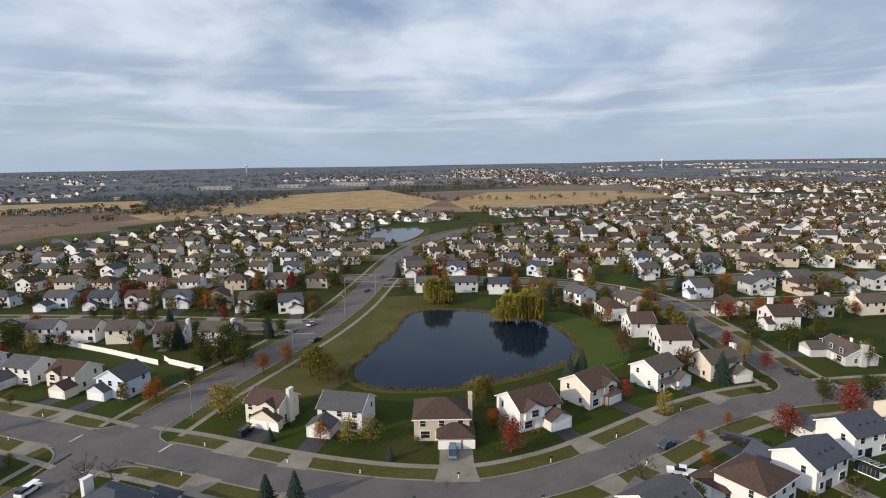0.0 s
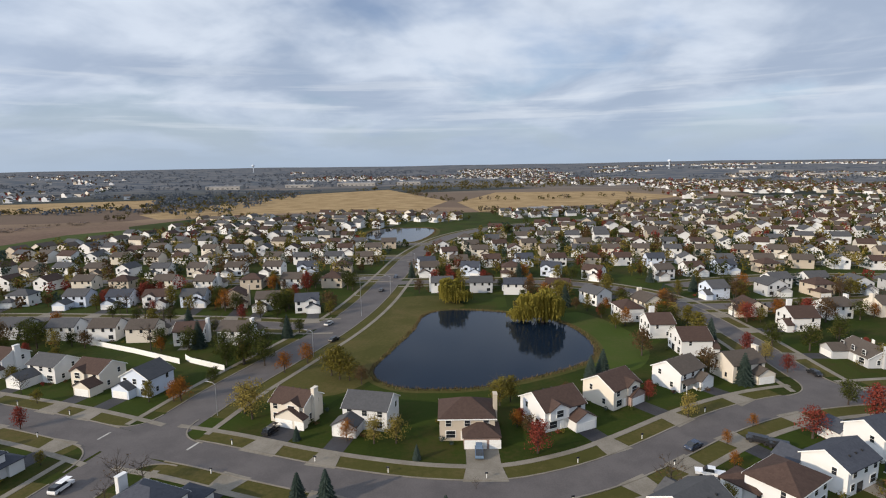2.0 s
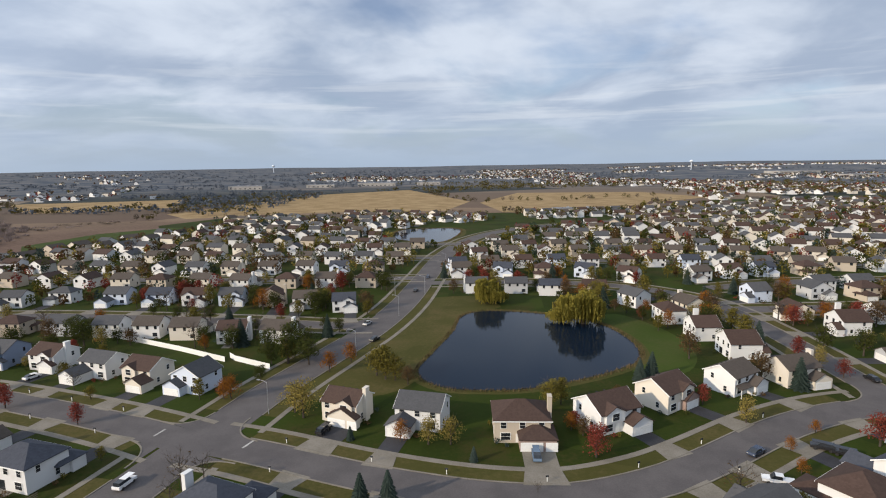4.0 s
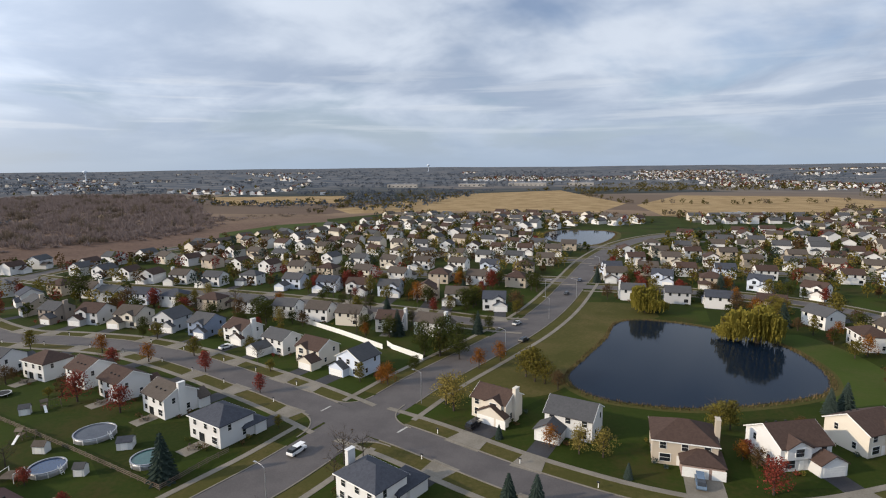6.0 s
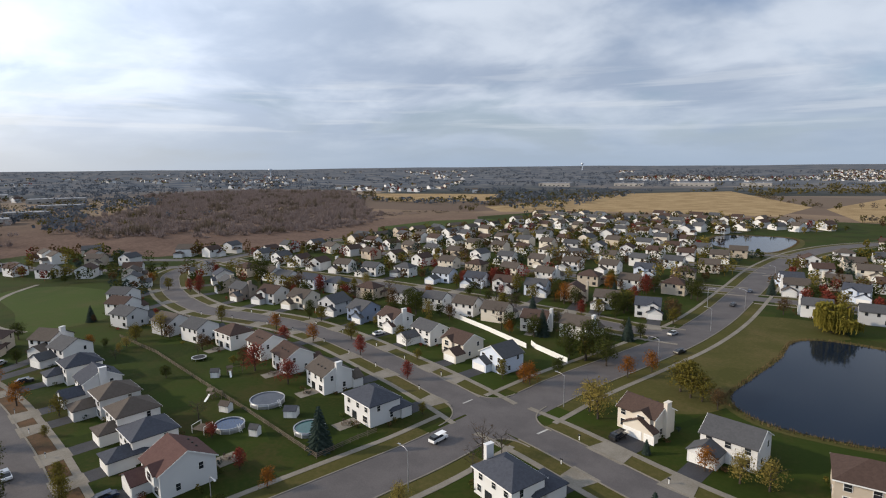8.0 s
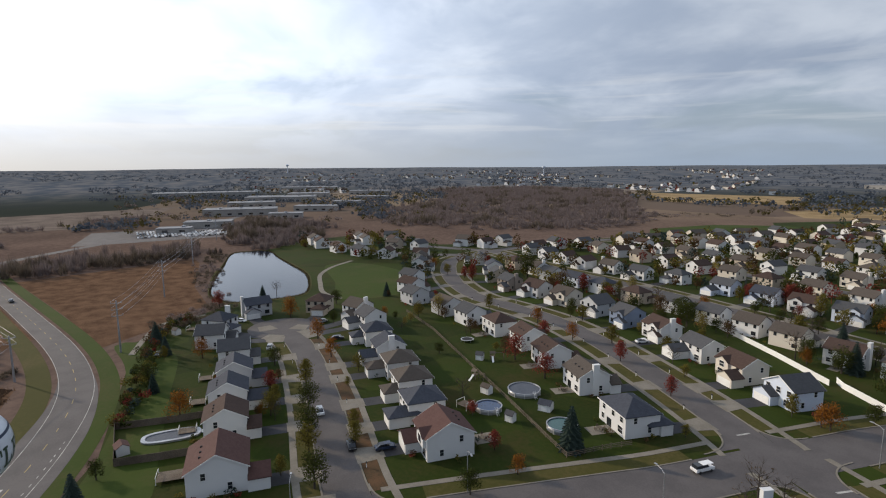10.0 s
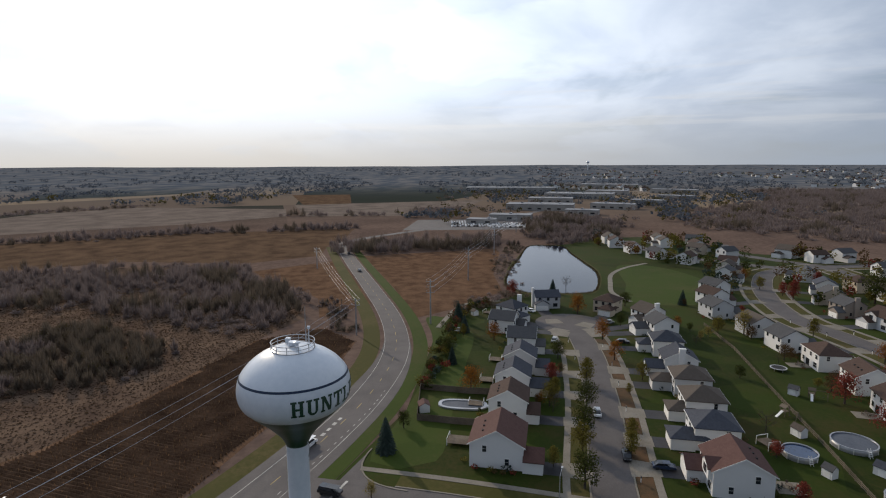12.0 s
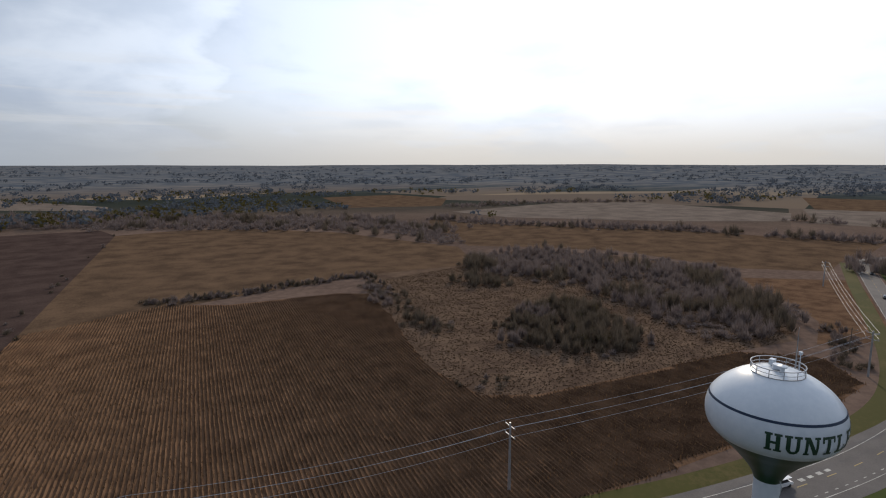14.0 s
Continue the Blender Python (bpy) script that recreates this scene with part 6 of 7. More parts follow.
# ---- garden and street things ----
PAINTS = {k: surface(k + "_car_paint", a, b, 1.0, 0.25, spec=0.6) for k, a, b in (("white", (0.70, 0.70, 0.70), (0.76, 0.76, 0.76)), ("black", (0.012, 0.012, 0.014), (0.02, 0.02, 0.022)),
          ("blue", (0.10, 0.15, 0.22), (0.13, 0.19, 0.27)), ("silver", (0.38, 0.39, 0.40), (0.45, 0.46, 0.47)), ("navy", (0.02, 0.03, 0.06), (0.03, 0.045, 0.08)), ("red", (0.25, 0.02, 0.02), (0.3, 0.03, 0.03)))}
SHAPES = {"car": ([(-2.3, 0.35), (2.3, 0.35), (2.35, 0.7), (1.9, 0.86), (0.95, 0.95), (-1.6, 0.98), (-2.25, 0.9), (-2.35, 0.6)], [(-1.95, 0.92), (1.0, 0.92), (0.3, 1.43), (-1.2, 1.45)], 4.7),
          "van": ([(-2.4, 0.4), (2.4, 0.4), (2.45, 0.85), (1.7, 1.05), (-2.4, 1.1), (-2.5, 0.7)], [(-2.35, 1.05), (1.65, 1.05), (0.75, 1.75), (-2.1, 1.78)], 4.9),
          "suv": ([(-2.3, 0.45), (2.3, 0.45), (2.35, 0.95), (1.1, 1.08), (-2.3, 1.1), (-2.35, 0.7)], [(-2.2, 1.05), (1.1, 1.05), (0.5, 1.72), (-2.0, 1.74)], 4.7),
          "pickup": ([(-2.8, 0.5), (2.8, 0.5), (2.85, 1.0), (1.4, 1.12), (-2.8, 1.15), (-2.85, 0.8)], [(-0.7, 1.1), (1.4, 1.1), (0.8, 1.82), (-0.5, 1.85)], 5.7)}


def car(x, y, heading, colour, shape="car", z=0.07, what="parked on the street"):
    low, high, length = SHAPES[shape]
    root = thing(shape if shape != "suv" else "car", pose(x, y, z, 0, 0, heading), "%s %s %s" % (colour, shape, what), "car" if shape != "pickup" else "pickup", "parked cars")
    part("body", Solid().prism(low, -0.9, 0.9, "y").put([], []), PAINTS[colour], root).matrix_basis = pose(0, 0, 0, 0, 0, 180)
    glass = Solid().prism(high, -0.74, 0.74, "y")
    cab = part("cabin", glass, PANE, root, "dark car windows")
    cab.matrix_basis = pose(0, 0, 0, 0, 0, 180)
    top = [p for p in high if p[1] > 1.3]
    xs = sorted(-p[0] for p in top)
    part("roof", Solid().box(xs[0] - 0.05, -0.72, top[0][1] - 0.02, xs[1] + 0.05, 0.72, top[0][1] + 0.05), PAINTS[colour], root).matrix_basis = pose(0, 0, 0, 0, 0, 0)
    for k in (-0.3, 0.3):
        for s in (-1, 1):
            part("wheel", Solid().tube([(k * length, s * 0.72, 0.33), (k * length, s * 0.92, 0.33)], [0.33, 0.33], 14), DARK, root)
    for s in (-1, 1):
        part("headlight", Solid().box(-length / 2 + 0.02, s * 0.62 - 0.18, 0.62, -length / 2 + 0.14, s * 0.62 + 0.18, 0.76), PAINT, root)
    return root


for row in ((1.3, 110.5, 88, "blue", "van", 0.07, "parked on a concrete driveway"), (48, 112.5, 35, "navy", "car", 0.09, "parked along the street"), (63, 114.5, 150, "black", "suv", 0.07, "parked on a driveway"),
            (66, 112, 150, "black", "suv", 0.07, "parked on a driveway"), (46.5, 101.5, 160, "white", "pickup", 0.07, "parked on a driveway"), (100.5, 153, 95, "black", "car", 0.09, "parked along the street"),
            (-47, 121.5, 70, "black", "suv", 0.07, "parked on a driveway"), (-81, 99, 80, "white", "suv", 0.08, "on the wide estate road"), (-147, 40, 170, "white", "car", 0.09, "parked along the cul-de-sac"),
            (-126.5, 40.8, 168, "black", "car", 0.09, "parked along the cul-de-sac"), (-122, 47, 80, "navy", "car", 0.07, "parked on a driveway"), (-205, 40.5, 160, "silver", "car", 0.07, "parked on a driveway"),
            (-245, 38, 40, "white", "car", 0.07, "parked on a driveway"), (-227, 66, 120, "silver", "car", 0.07, "parked on a driveway"), (-181, 66, 80, "black", "suv", 0.07, "parked on a driveway"),
            (-203, 64, 75, "black", "car", 0.07, "parked on a driveway"), (-46, 190, 65, "black", "car", 0.08, "on the wide estate road"), (-38, 267, 82, "black", "car", 0.08, "on the wide estate road"),
            (-52, 210, 70, "silver", "car", 0.08, "on the wide estate road"), (-144, 154.5, 70, "white", "car", 0.07, "parked on a driveway"), (-131, -28.6, 160, "white", "van", 0.08, "on the highway"),
            (-400, -66.5, 195, "black", "car", 0.08, "on the highway"), (-336, -49, 195, "black", "car", 0.08, "on the highway"), (-113, -20, 70, "black", "suv", 0.09, "waiting at the road mouth"), (-34, 300, 85, "navy", "car", 0.08, "on the wide estate road")):
    car(*row)


def fence(pts, height, kind, label):
    """A garden fence: posts with panels or rails between them."""
    mat = VINYL if kind == "vinyl" else WOOD
    root = thing("fence", pose(0, 0, 0), label, "fence", "garden fences")
    for a, b in zip(pts, pts[1:]):
        a, b = Vector((*a, 0)), Vector((*b, 0))
        n = max(1, round((b - a).length / 2.4))
        turn = math.degrees(math.atan2(b.y - a.y, b.x - a.x))
        span = (b - a).length / n
        for i in range(n):
            q = a.lerp(b, i / n)
            m = pose(q.x, q.y, 0, 0, 0, turn)
            part("post", Solid().box(-0.06, -0.06, 0, 0.06, 0.06, height + 0.08), mat, root).matrix_basis = m
            if kind == "rail":
                for z in (0.35, 0.75, 1.12):
                    part("rail", Solid().box(0.06, -0.03, z - 0.07, span - 0.06, 0.03, z + 0.07), mat, root).matrix_basis = m
            else:
                part("panel", Solid().box(0.06, -0.025, 0.05, span - 0.06, 0.025, height).box(0.06, -0.05, height - 0.12, span - 0.06, 0.05, height - 0.02), mat, root).matrix_basis = m


fence([(-145, 195), (-112, 179.5), (-91, 168.5)], 1.8, "vinyl", "white vinyl privacy fence between back gardens")
fence([(-91, 172.5), (-88, 169.5), (-74, 162)], 1.8, "vinyl", "white vinyl privacy fence at the corner lot")
fence([(-224, 102), (-195, 99), (-159, 91.5), (-129, 85.5), (-99, 79)], 1.3, "rail", "weathered wooden rail fence between back gardens")
fence([(-99, 79), (-97, 90), (-95.5, 95)], 1.3, "rail", "weathered wooden rail fence beside the pavement")
fence([(-163, -5), (-160, 8), (-159, 18)], 1.8, "wood", "weathered grey wooden board fence round a pool garden")
fence([(-144, -5), (-142, 4), (-141, 10)], 1.8, "wood", "weathered grey wooden board fence round a pool garden")
fence([(-163, -5), (-144, -5)], 1.8, "wood", "weathered grey wooden board fence round a pool garden")


def round_pool(x, y, r, water, label):
    root = thing("round_pool", pose(x, y, 0), label, "pool", "garden pools")
    part("wall", Solid().lathe([(r, 0), (r + 0.04, 0.6), (r, 1.25), (r - 0.06, 1.25), (r - 0.06, 0.9)], 36), STEEL, root, "pale steel pool wall", True)
    part("rim", Solid().lathe([(r + 0.12, 1.24), (r + 0.12, 1.3), (r - 0.16, 1.3), (r - 0.16, 1.24), (r + 0.12, 1.24)], 36), STEEL, root)
    part("water", Solid().lathe([(0.0, 1.05), (r - 0.05, 1.05)], 36), water, root)
    for k in range(10):
        c, s = math.cos(k * 0.628), math.sin(k * 0.628)
        part("upright", Solid().box(-0.07, -0.05, 0, 0.07, 0.05, 1.24), TRIM, root).matrix_basis = pose((r + 0.08) * c, (r + 0.08) * s, 0, 0, 0, math.degrees(math.atan2(s, c)) + 90)
    ladder = part("ladder", Solid().tube([(r - 0.3, -0.3, 0.8), (r - 0.1, -0.3, 1.9), (r + 0.9, -0.3, 0.0)], [0.04] * 3, 6).tube([(r - 0.3, 0.3, 0.8), (r - 0.1, 0.3, 1.9), (r + 0.9, 0.3, 0.0)], [0.04] * 3, 6), TRIM, root)
    for z in (0.4, 0.8, 1.2):
        part("step", Solid().box(r + 0.75 - z * 0.42, -0.3, z, r + 0.95 - z * 0.42, 0.3, z + 0.04), TRIM, ladder)


round_pool(-131, 92.5, 4.4, COVER, "large round above-ground pool with a dark cover")
round_pool(-109.5, 87, 3.6, POOL_TEAL, "round above-ground pool with teal water")
round_pool(-127, 78, 3.4, POOL_BLUE, "round above-ground pool with blue water")


def deck(x, y, turn, w, d, h, label, furniture=True):
    root = thing("deck", pose(x, y, 0, 0, 0, turn), label, "deck", "garden decks")
    n = int(w / 0.3)
    for i in range(n):
        part("plank", Solid().box(-w / 2 + i * 0.3, -d / 2, h - 0.05, -w / 2 + i * 0.3 + 0.27, d / 2, h), WOOD, root)
    for sx in (-1, 1):
        for sy in (-1, 1):
            part("post", Solid().box(sx * (w / 2 - 0.1) - 0.06, sy * (d / 2 - 0.1) - 0.06, 0, sx * (w / 2 - 0.1) + 0.06, sy * (d / 2 - 0.1) + 0.06, h + 0.95), TRIM, root)
        part("rail", Solid().box(sx * (w / 2 - 0.08) - 0.04, -d / 2, h + 0.85, sx * (w / 2 - 0.08) + 0.04, d / 2, h + 0.95), TRIM, root)


deck(-131, 73.5, 15, 3.6, 3.2, 1.1, "raised wooden pool deck with white rails")
for row in ((-169, 14, 79, 4, 3.5, 0.6), (-186, 18, 79, 4, 3.5, 0.6), (-133, 5.5, 79, 6, 4, 0.7), (-243, 20, 60, 4, 3.5, 0.5), (-153, 10, 79, 4, 3, 0.5)):
    deck(*row, "low wooden garden deck with white rails")


def patio(x, y, turn, w, d):
    ob = setting("patio", Solid().box(-w / 2, -d / 2, 0, w / 2, d / 2, 0.09), CONCRETE, "pale concrete garden patio behind a house", "patio")
    ob.matrix_world = pose(x, y, 0, 0, 0, turn)
    return ob


def garden_set(x, y, turn):
    """A round table with four chairs."""
    t = thing("garden_table", pose(x, y, 0.09, 0, 0, turn), "small dark round garden table on a patio", "table", "garden tables")
    part("tabletop", Solid().lathe([(0.0, 0.74), (0.6, 0.74), (0.6, 0.70), (0.0, 0.70)], 18), WOOD, t)
    part("leg", Solid().tube([(0, 0, 0), (0, 0, 0.7)], [0.06, 0.06], 8), WOOD, t)
    for k in range(4):
        a = radians(turn + 90 * k)
        c = thing("garden_chair", pose(x + 1.05 * math.cos(a), y + 1.05 * math.sin(a), 0.09, 0, 0, math.degrees(a) + 90), "dark brown garden chair at a table", "chair", "garden chairs")
        part("seat", Solid().box(-0.24, -0.24, 0.40, 0.24, 0.24, 0.45), WOOD, c)
        part("backrest", Solid().box(-0.24, -0.26, 0.45, 0.24, -0.21, 0.92), WOOD, c)
        for sx in (-0.2, 0.2):
            for sy in (-0.2, 0.2):
                part("leg", Solid().box(sx - 0.025, sy - 0.025, 0, sx + 0.025, sy + 0.025, 0.40), WOOD, c)


for x, y, turn, w, d in ((-104.5, 94.2, 74, 6, 4), (-126.5, 102.5, 73, 6, 4), (-146, 106.8, 74, 6, 4), (-181, 112, 82, 7, 4), (-115, 68.5, -101, 5, 4.5), (76, 94.5, 118, 7, 4), (-131, 204 - 13.5, 92, 5, 3), (-97, 184.5, 95, 5, 3), (96, 107, 108, 5, 4)):
    patio(x, y, turn, w, d)
    garden_set(x, y, turn)


def shed(x, y, turn, w, d, roof, label):
    root = thing("garden_shed", pose(x, y, 0, 0, 0, turn), label, "shed", "garden sheds")
    part("body", Solid().prism([(-d / 2, 0), (d / 2, 0), (d / 2, 1.9), (0, 2.7), (-d / 2, 1.9)], -w / 2, w / 2), SIDINGS["white"], root)
    part("roof", Solid().prism(gable_section(d, 1.9, 0.8 / (d / 2), 0.2, 0.1), -w / 2 - 0.15, w / 2 + 0.15), ROOFS[roof], root)
    part("door", Solid().box(-0.7, -d / 2 - 0.04, 0.05, 0.7, -d / 2 + 0.02, 1.8), TRIM, root)


shed(-119, 79, 20, 2.2, 1.8, "grey", "small white garden shed on the lawn")
shed(-119.5, 90.5, 30, 3.2, 2.8, "slate", "white garden shed with a dark roof")
shed(-136, 83.5, 15, 2.8, 2.0, "tan", "low beige garden shed beside the fence")
shed(-149.5, -3.5, 10, 3.0, 2.6, "red", "white garden shed with a red roof")
shed(-240, 14, 30, 2.6, 2.2, "tan", "small garden shed beside a hedge")
shed(-159, 96.5, 40, 2.4, 1.8, "grey", "small pale garden shed beside a playset")


def playset(x, y, turn):
    root = thing("playset", pose(x, y, 0, 0, 0, turn), "wooden garden playset with a white slide", "playset", "playsets")
    for sx in (-0.7, 0.7):
        for sy in (-0.7, 0.7):
            part("post", Solid().box(sx - 0.06, sy - 0.06, 0, sx + 0.06, sy + 0.06, 2.4), WOOD, root)
    part("platform", Solid().box(-0.75, -0.75, 1.2, 0.75, 0.75, 1.3), WOOD, root)
    part("roof", Solid().prism(gable_section(1.5, 2.3, 0.7, 0.15, 0.06), -0.9, 0.9), WOOD, root)
    part("slide", Solid().prism([(-2.9, 0.1), (-2.8, 0.05), (-0.7, 1.25), (-0.8, 1.4)], -0.3, 0.3, "x"), VINYL, root, "white plastic slide")
    part("swing_beam", Solid().tube([(0.7, 0, 2.3), (3.6, 0, 2.3)], [0.07, 0.07], 6), WOOD, root)
    for s in (-1, 1):
        part("brace", Solid().tube([(3.6, s * 0.9, 0), (3.6, 0, 2.3)], [0.06, 0.06], 6), WOOD, root)
    for k in (1.6, 2.7):
        part("swing", Solid().box(k - 0.25, -0.1, 0.55, k + 0.25, 0.1, 0.6).tube([(k - 0.22, 0, 0.6), (k - 0.22, 0, 2.3)], [0.015, 0.015], 4).tube([(k + 0.22, 0, 0.6), (k + 0.22, 0, 2.3)], [0.015, 0.015], 4), DARK, root)


playset(-146.5, 86.5, 20)
playset(-157, 100, 60)
# oval pool with its white surround
pool = thing("oval_pool", pose(-152.5, 6.5, 0, 0, 0, 82), "oval garden pool with a broad white surround", "pool", "garden pools")
oval = lambda a, b, z: [(a * math.copysign(abs(math.cos(k * 0.19635)) ** 0.7, math.cos(k * 0.19635)), b * math.copysign(abs(math.sin(k * 0.19635)) ** 0.7, math.sin(k * 0.19635)), z) for k in range(32)]
ring = Solid()
ring.put(oval(6.4, 3.0, 0.0) + oval(6.4, 3.0, 0.45) + oval(5.5, 2.2, 0.45) + oval(5.5, 2.2, 0.25), [(i * 32 + j, i * 32 + (j + 1) % 32, (i + 1) * 32 + (j + 1) % 32, (i + 1) * 32 + j) for i in range(3) for j in range(32)])
part("surround", ring, STEEL, pool, "pale grey pool surround")
part("water", Solid().put(oval(5.5, 2.2, 0.27), [tuple(range(32))]), COVER, pool, "dark pool cover")
part("step", Solid().box(6.4, -0.8, 0, 7.2, 0.8, 0.25), VINYL, pool)
for x, y in ((-177, 103), (-217, 7)):
    tr = thing("trampoline", pose(x, y, 0), "round garden trampoline on the lawn", "trampoline", "trampolines")
    part("mat", Solid().lathe([(0.0, 0.85), (2.0, 0.85), (2.0, 0.83)], 24), DARK, tr)
    part("rim", Solid().lathe([(2.0, 0.92), (2.35, 0.92), (2.35, 0.86), (2.0, 0.86), (2.0, 0.92)], 24), PAINTS["silver"], tr)
    for k in range(6):
        part("leg", Solid().tube([(2.2 * math.cos(k * 1.047), 2.2 * math.sin(k * 1.047), 0), (2.2 * math.cos(k * 1.047), 2.2 * math.sin(k * 1.047), 0.87)], [0.035, 0.035], 6), STEEL, tr)
# glazed garden room behind a house
gr = thing("garden_room", pose(83.5, 101, 0, 0, 0, 118), "dark glazed garden room with white frames", "garden room")
part("frame", Solid().box(-2.2, -1.6, 0, 2.2, 1.6, 0.25).prism([(-1.6, 2.1), (1.6, 2.6), (1.6, 2.7), (-1.6, 2.2)], -2.3, 2.3), TRIM, gr)
for k in range(6):
    part("pane", Solid().box(-2.1 + k * 0.71, 1.55, 0.3, -2.1 + k * 0.71 + 0.6, 1.62, 2.3), PANE, gr)
    part("roof_pane", Solid().prism([(-1.5, 2.22), (1.5, 2.70), (1.5, 2.73), (-1.5, 2.25)], -2.1 + k * 0.71, -2.1 + k * 0.71 + 0.6), PANE, gr)


def street_lamp(x, y, turn):
    root = thing("street_lamp", pose(x, y, 0, 0, 0, turn), "grey steel street lamp on the verge", "street lamp", "street lamps")
    part("pole", Solid().tube([(0, 0, 0), (0, 0, 4.5), (0, 0, 8.6)], [0.11, 0.09, 0.06], 8), STEEL, root)
    part("arm", Solid().tube([(0, 0, 8.3), (0.9, 0, 8.8), (2.2, 0, 8.9)], [0.05, 0.045, 0.04], 6), STEEL, root)
    part("lamp_head", Solid().prism([(2.1, 8.84), (2.9, 8.84), (2.9, 8.92), (2.1, 9.02)], -0.16, 0.16, "y").put([], []), STEEL, root).matrix_basis = pose(0, 0, 0, 0, 0, 180)
    return root


for x, y, turn in ((-63.5, 131, 165), (-49.5, 174, 160), (-75, 79.5, 165), (-99, 54, -15), (-41, 222, 165), (-33, 262, 170), (-47, 258, -10), (-25, 330, 170), (-105, 22, 160)):
    street_lamp(x, y, turn)


def utility_pole(x, y, height, turn, arms, steel):
    root = thing("utility_pole", pose(x, y, 0, 0, 0, turn), "tall grey %s pole carrying power lines" % ("steel" if steel else "wooden"), "utility pole", "power line poles")
    part("pole", Solid().tube([(0, 0, 0), (0, 0, height)], [0.32 if steel else 0.2, 0.2 if steel else 0.13], 10), STEEL if steel else WOOD, root)
    for z in arms:
        arm = part("crossarm", Solid().box(-1.7, -0.07, z - 0.08, 1.7, 0.07, z + 0.08), STEEL if steel else WOOD, root)
        for k in (-1.6, 1.6):
            part("insulator", Solid().tube([(k, 0, z + 0.08), (k, 0, z + 0.55)], [0.09, 0.06], 8), STEEL, arm)


POLES = [(-90.5, -63, 14.0, -15), (-213, -31, 14.0, -15), (-345, -76, 13.0, -15), (-30, -84, 14.0, -15), (40, -105, 14, -15)]
for x, y, h, turn in POLES:
    utility_pole(x, y, h, turn + 90, (h - 0.7, h - 2.6), True)
TALL = [(-227, -4, 18.0), (-310, 14, 18.0), (-404, 36, 18.0), (-520, 66, 18.0)]
for x, y, h in TALL:
    utility_pole(x, y, h, 100, (h - 0.8, h - 3.0, h - 5.2), True)
utility_pole(-233, -40, 9.0, 80, (8.3,), False)


def cable(a, b, sag):
    pts = [Vector(a).lerp(Vector(b), k / 14) - Vector((0, 0, sag * 4 * (k / 14) * (1 - k / 14))) for k in range(15)]
    return thing("power_cable", Matrix(), "thin grey overhead power cable", "cable", "power lines", Solid().tube([tuple(p) for p in pts], [0.035] * 15, 4).mesh("power_cable", STEEL))


for (x0, y0, h0, t0), (x1, y1, h1, t1) in ((POLES[0], POLES[1]), (POLES[1], POLES[2]), (POLES[3], POLES[0]), (POLES[4], POLES[3])):
    for drop in (0.15, 2.05):
        for s in (-1.6, 1.6):
            o = Vector((-math.sin(radians(t0)), math.cos(radians(t0)), 0)) * s
            cable((x0 + o.x, y0 + o.y, h0 - drop), (x1 + o.x, y1 + o.y, h1 - drop), 1.6)
for (x0, y0, h0), (x1, y1, h1) in zip(TALL, TALL[1:]):
    for drop in (0.25, 2.45, 4.65):
        for s in (-1.6, 1.6):
            cable((x0 + 0.3 * s, y0 + s, h0 - drop), (x1 + 0.3 * s, y1 + s, h1 - drop), 1.5)


def mailbox(x, y, turn):
    root = thing("mailbox", pose(x, y, 0.02, 0, 0, turn), "pale mailbox on a post by the kerb", "mailbox", "mailboxes")
    part("post", Solid().box(-0.07, -0.07, 0, 0.07, 0.07, 1.05), VINYL, root)
    part("box", Solid().prism([(-0.14, 1.05), (0.14, 1.05), (0.14, 1.25), (0.0, 1.36), (-0.14, 1.25)], -0.3, 0.3), PAINTS["black"], root)


for line, side, first, gap, n in ((S1_EAST, 1, 22, 21, 7), (S1_EAST, -1, 26, 24, 5), (S1_WEST, -1, 30, 19, 8), (S1_WEST, 1, 28, 19, 8), (CULDESAC, 1, 24, 17, 6), (CULDESAC, -1, 22, 17, 6)):
    total = sum((b - a).length for a, b in zip(line, line[1:]))
    for k in range(n):
        i = min(len(line) - 2, int((first + gap * k) / total * (len(line) - 1)))
        d = (line[i + 1] - line[i]).normalized()
        q = line[i] + Vector((-d.y, d.x, 0)) * side * 5.5
        mailbox(q.x, q.y, math.degrees(math.atan2(d.y, d.x)))

# shrubs along the house fronts
shrubs = Solid()
for x, y in HOMES[:75]:
    for _ in range(9):
        a = tree_dice.uniform(0, 6.28)
        r = tree_dice.uniform(6.4, 8.2)
        u, v = x + r * math.cos(a), y + r * math.sin(a)
        if min(near_line(Vector((u, v, 0)), l) for l in (S1_EAST, S1_WEST, S2, S3, CULDESAC, MAIN)) > 8:
            clump(shrubs, u, v, 0, tree_dice.uniform(0.7, 1.7), tree_dice.uniform(0.5, 1.0), 45, tree_dice, 0.17, tree_dice.choice((0, 0, 0, 1, 3, 3, 2, 5)))
tagged(new("shrubs", shrubs.mesh("shrubs", LEAF_MATS)), "low green and russet shrubs round the houses", "shrubs", kind="stuff")

# ---- far buildings ----
PALE_ROOF = surface("pale_flat_roof", (0.1440, 0.1512, 0.1656), (0.2304, 0.2376, 0.2520), 0.4, 0.8)
BLOCK = surface("pale_block_wall", (0.27, 0.255, 0.24), (0.36, 0.345, 0.32), 0.6, 0.85)


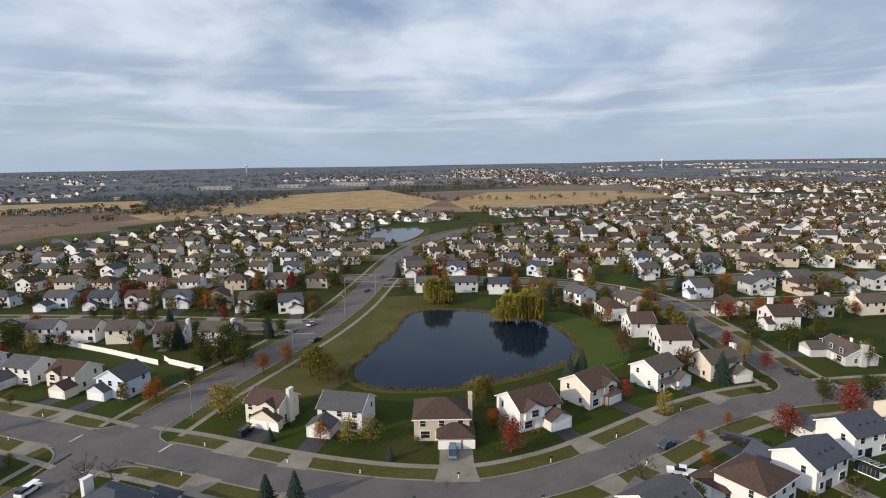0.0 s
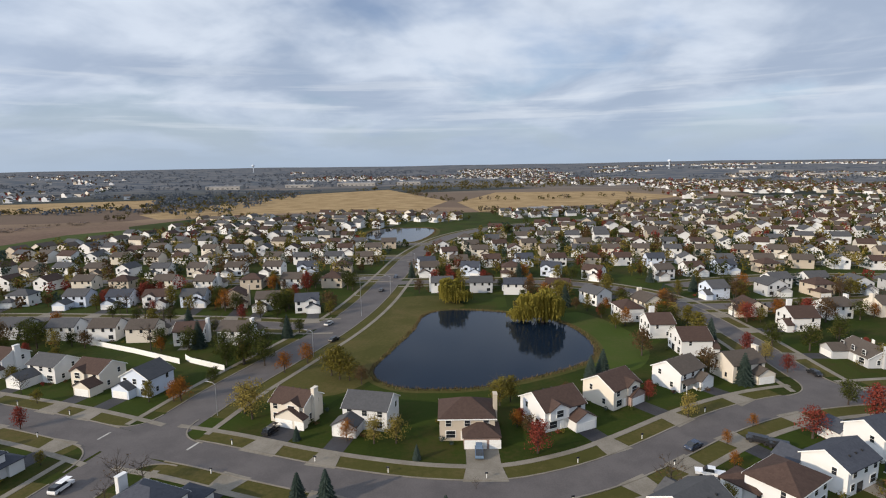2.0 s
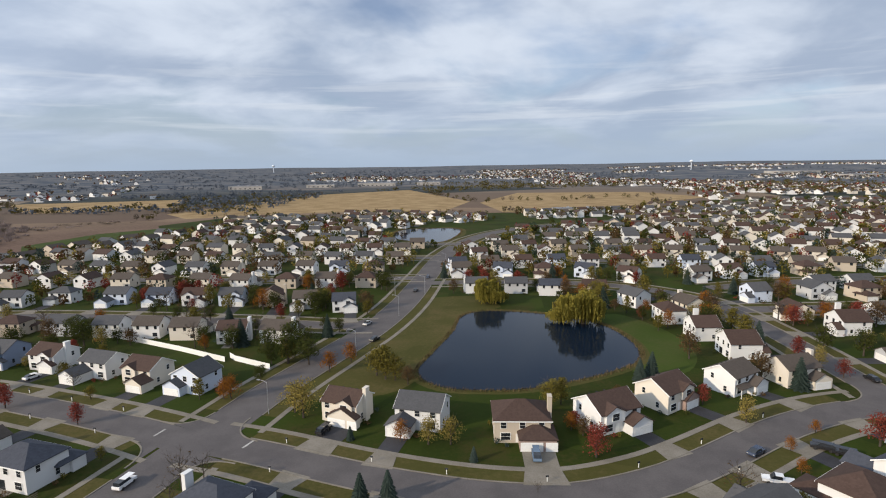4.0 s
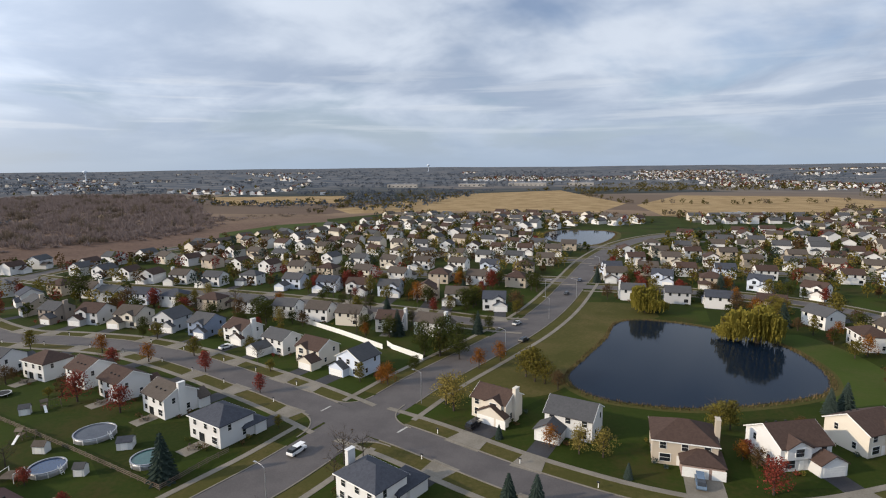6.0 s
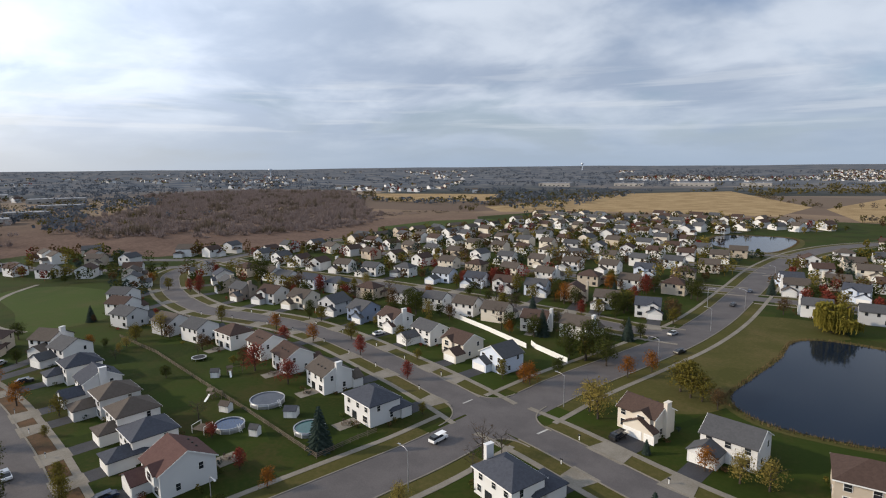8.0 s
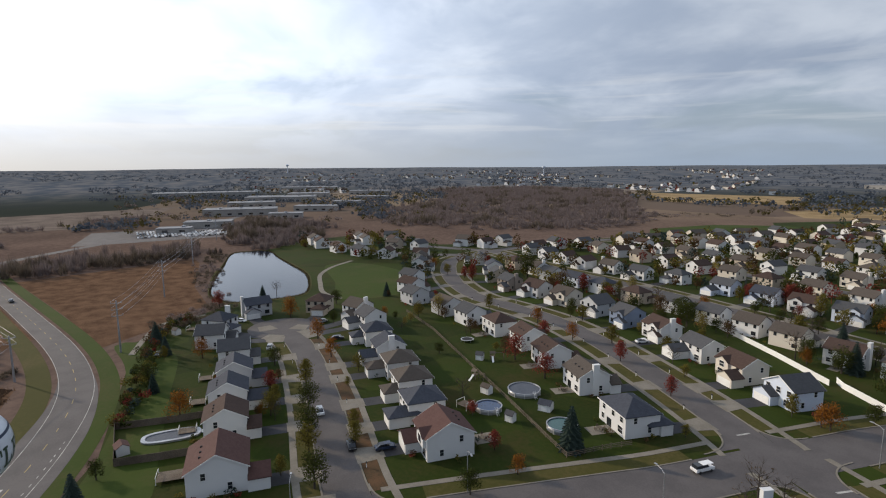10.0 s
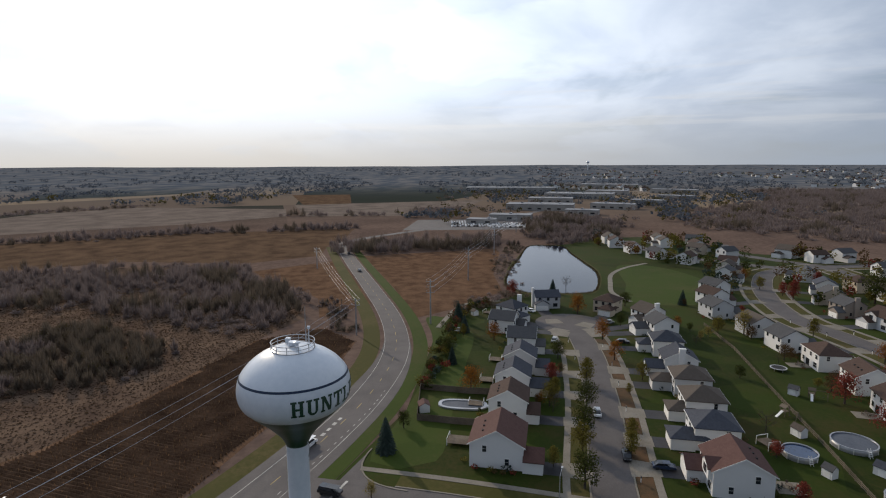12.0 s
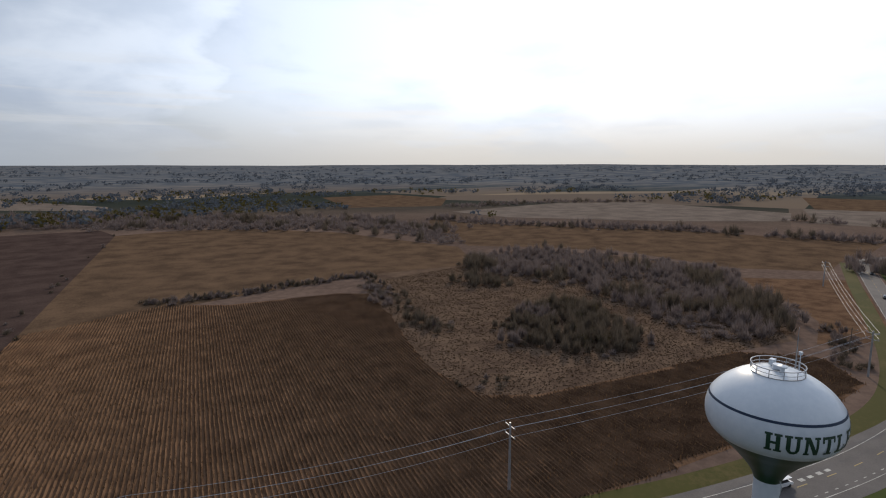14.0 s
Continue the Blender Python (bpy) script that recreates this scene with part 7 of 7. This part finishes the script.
def works(x, y, turn, w, d, h, label="long pale industrial building with a flat roof"):
    z = rise(x, y)
    root = thing("industrial_building", pose(x, y, z, 0, 0, turn), label, "building", "far works")
    part("wall", Solid().box(-w / 2, -d / 2, -1, w / 2, d / 2, h), BLOCK, root)
    part("roof", Solid().box(-w / 2 - 0.3, -d / 2 - 0.3, h, w / 2 + 0.3, d / 2 + 0.3, h + 0.5), PALE_ROOF, root)
    for k in range(max(2, int(w / 12))):
        px = -w / 2 + (k + 0.5) * w / max(2, int(w / 12))
        part("window", Solid().box(px - 2.5, -d / 2 - 0.08, 1.5, px + 2.5, -d / 2 + 0.02, 3.6), PANE, root)
        if k % 2:
            part("roof_unit", Solid().box(px - 1.5, -1.5, h + 0.5, px + 1.5, 1.5, h + 2.0), STEEL, root)


for row in ((-600, 40, 75, 30, 18, 5), (-640, 75, 75, 46, 24, 6), (-779, 132, 75, 90, 40, 8), (-1033, 246, 70, 120, 60, 9), (-929, 174, 75, 70, 40, 7), (-791, 237, 60, 60, 30, 7), (-1183, 479, 60, 90, 40, 8),
            (-866, 312, 60, 50, 30, 7), (-1300, 150, 80, 200, 60, 9), (-1150, 330, 65, 80, 50, 8), (-980, 400, 60, 60, 30, 7), (-268, 1635, 0, 110, 50, 9), (-609, 1512, 5, 90, 50, 9), (-420, 1580, 0, 80, 40, 8), (-120, 1680, 0, 70, 40, 8),
            (1167, 2064, 10, 160, 80, 10), (1168, 1699, 10, 130, 60, 9), (126, 690, 0, 60, 18, 6), (-700, 170, 70, 40, 22, 6), (-1450, 420, 70, 140, 60, 9)):
    works(*row)
lot = Solid()
for x0, y0, n, m_ in ((-570, 30, 16, 7), (-560, 62, 14, 6)):
    for i in range(n):
        for j in range(m_):
            if tree_dice.random() < 0.75:
                x, y = x0 - j * 7.5 + tree_dice.uniform(-0.4, 0.4), y0 - i * 2.8 + 20
                lot.box(x - 2.2, y - 0.9, 0.4, x + 2.2, y + 0.9, 0.95).box(x - 1.2, y - 0.75, 0.95, x + 1.1, y + 0.75, 1.45)
                lot.fill(tree_dice.choice((0, 0, 1, 2)))
setting("car_park", patch(Solid(), [(-540, -40), (-640, -30), (-650, 90), (-545, 85)], 0.05), ASPHALT, "far grey asphalt car park", "car park")
tagged(new("far_cars", lot.mesh("far_cars", [PAINTS["white"], PAINTS["black"], PAINTS["silver"]])), "far rows of parked white and dark cars", "cars", kind="stuff")
for x, y, top in ((1080, 2744, 46), (-1150, 3300, 44), (-2000, 1660, 46), (-3300, 830, 50)):
    z = rise(x, y)
    wt = thing("far_water_tower", pose(x, y, z), "far pale water tower on the horizon", "water tower", "far water towers")
    part("tank", Solid().lathe([(0.0, top), (6, top - 1.5), (9, top - 5), (8.6, top - 8), (4, top - 12), (2, top - 15)], 24), TANK_WHITE, wt, "", True)
    part("stem", Solid().lathe([(2, top - 14.5), (2, 4), (4, 0)], 16), TANK_WHITE, wt)
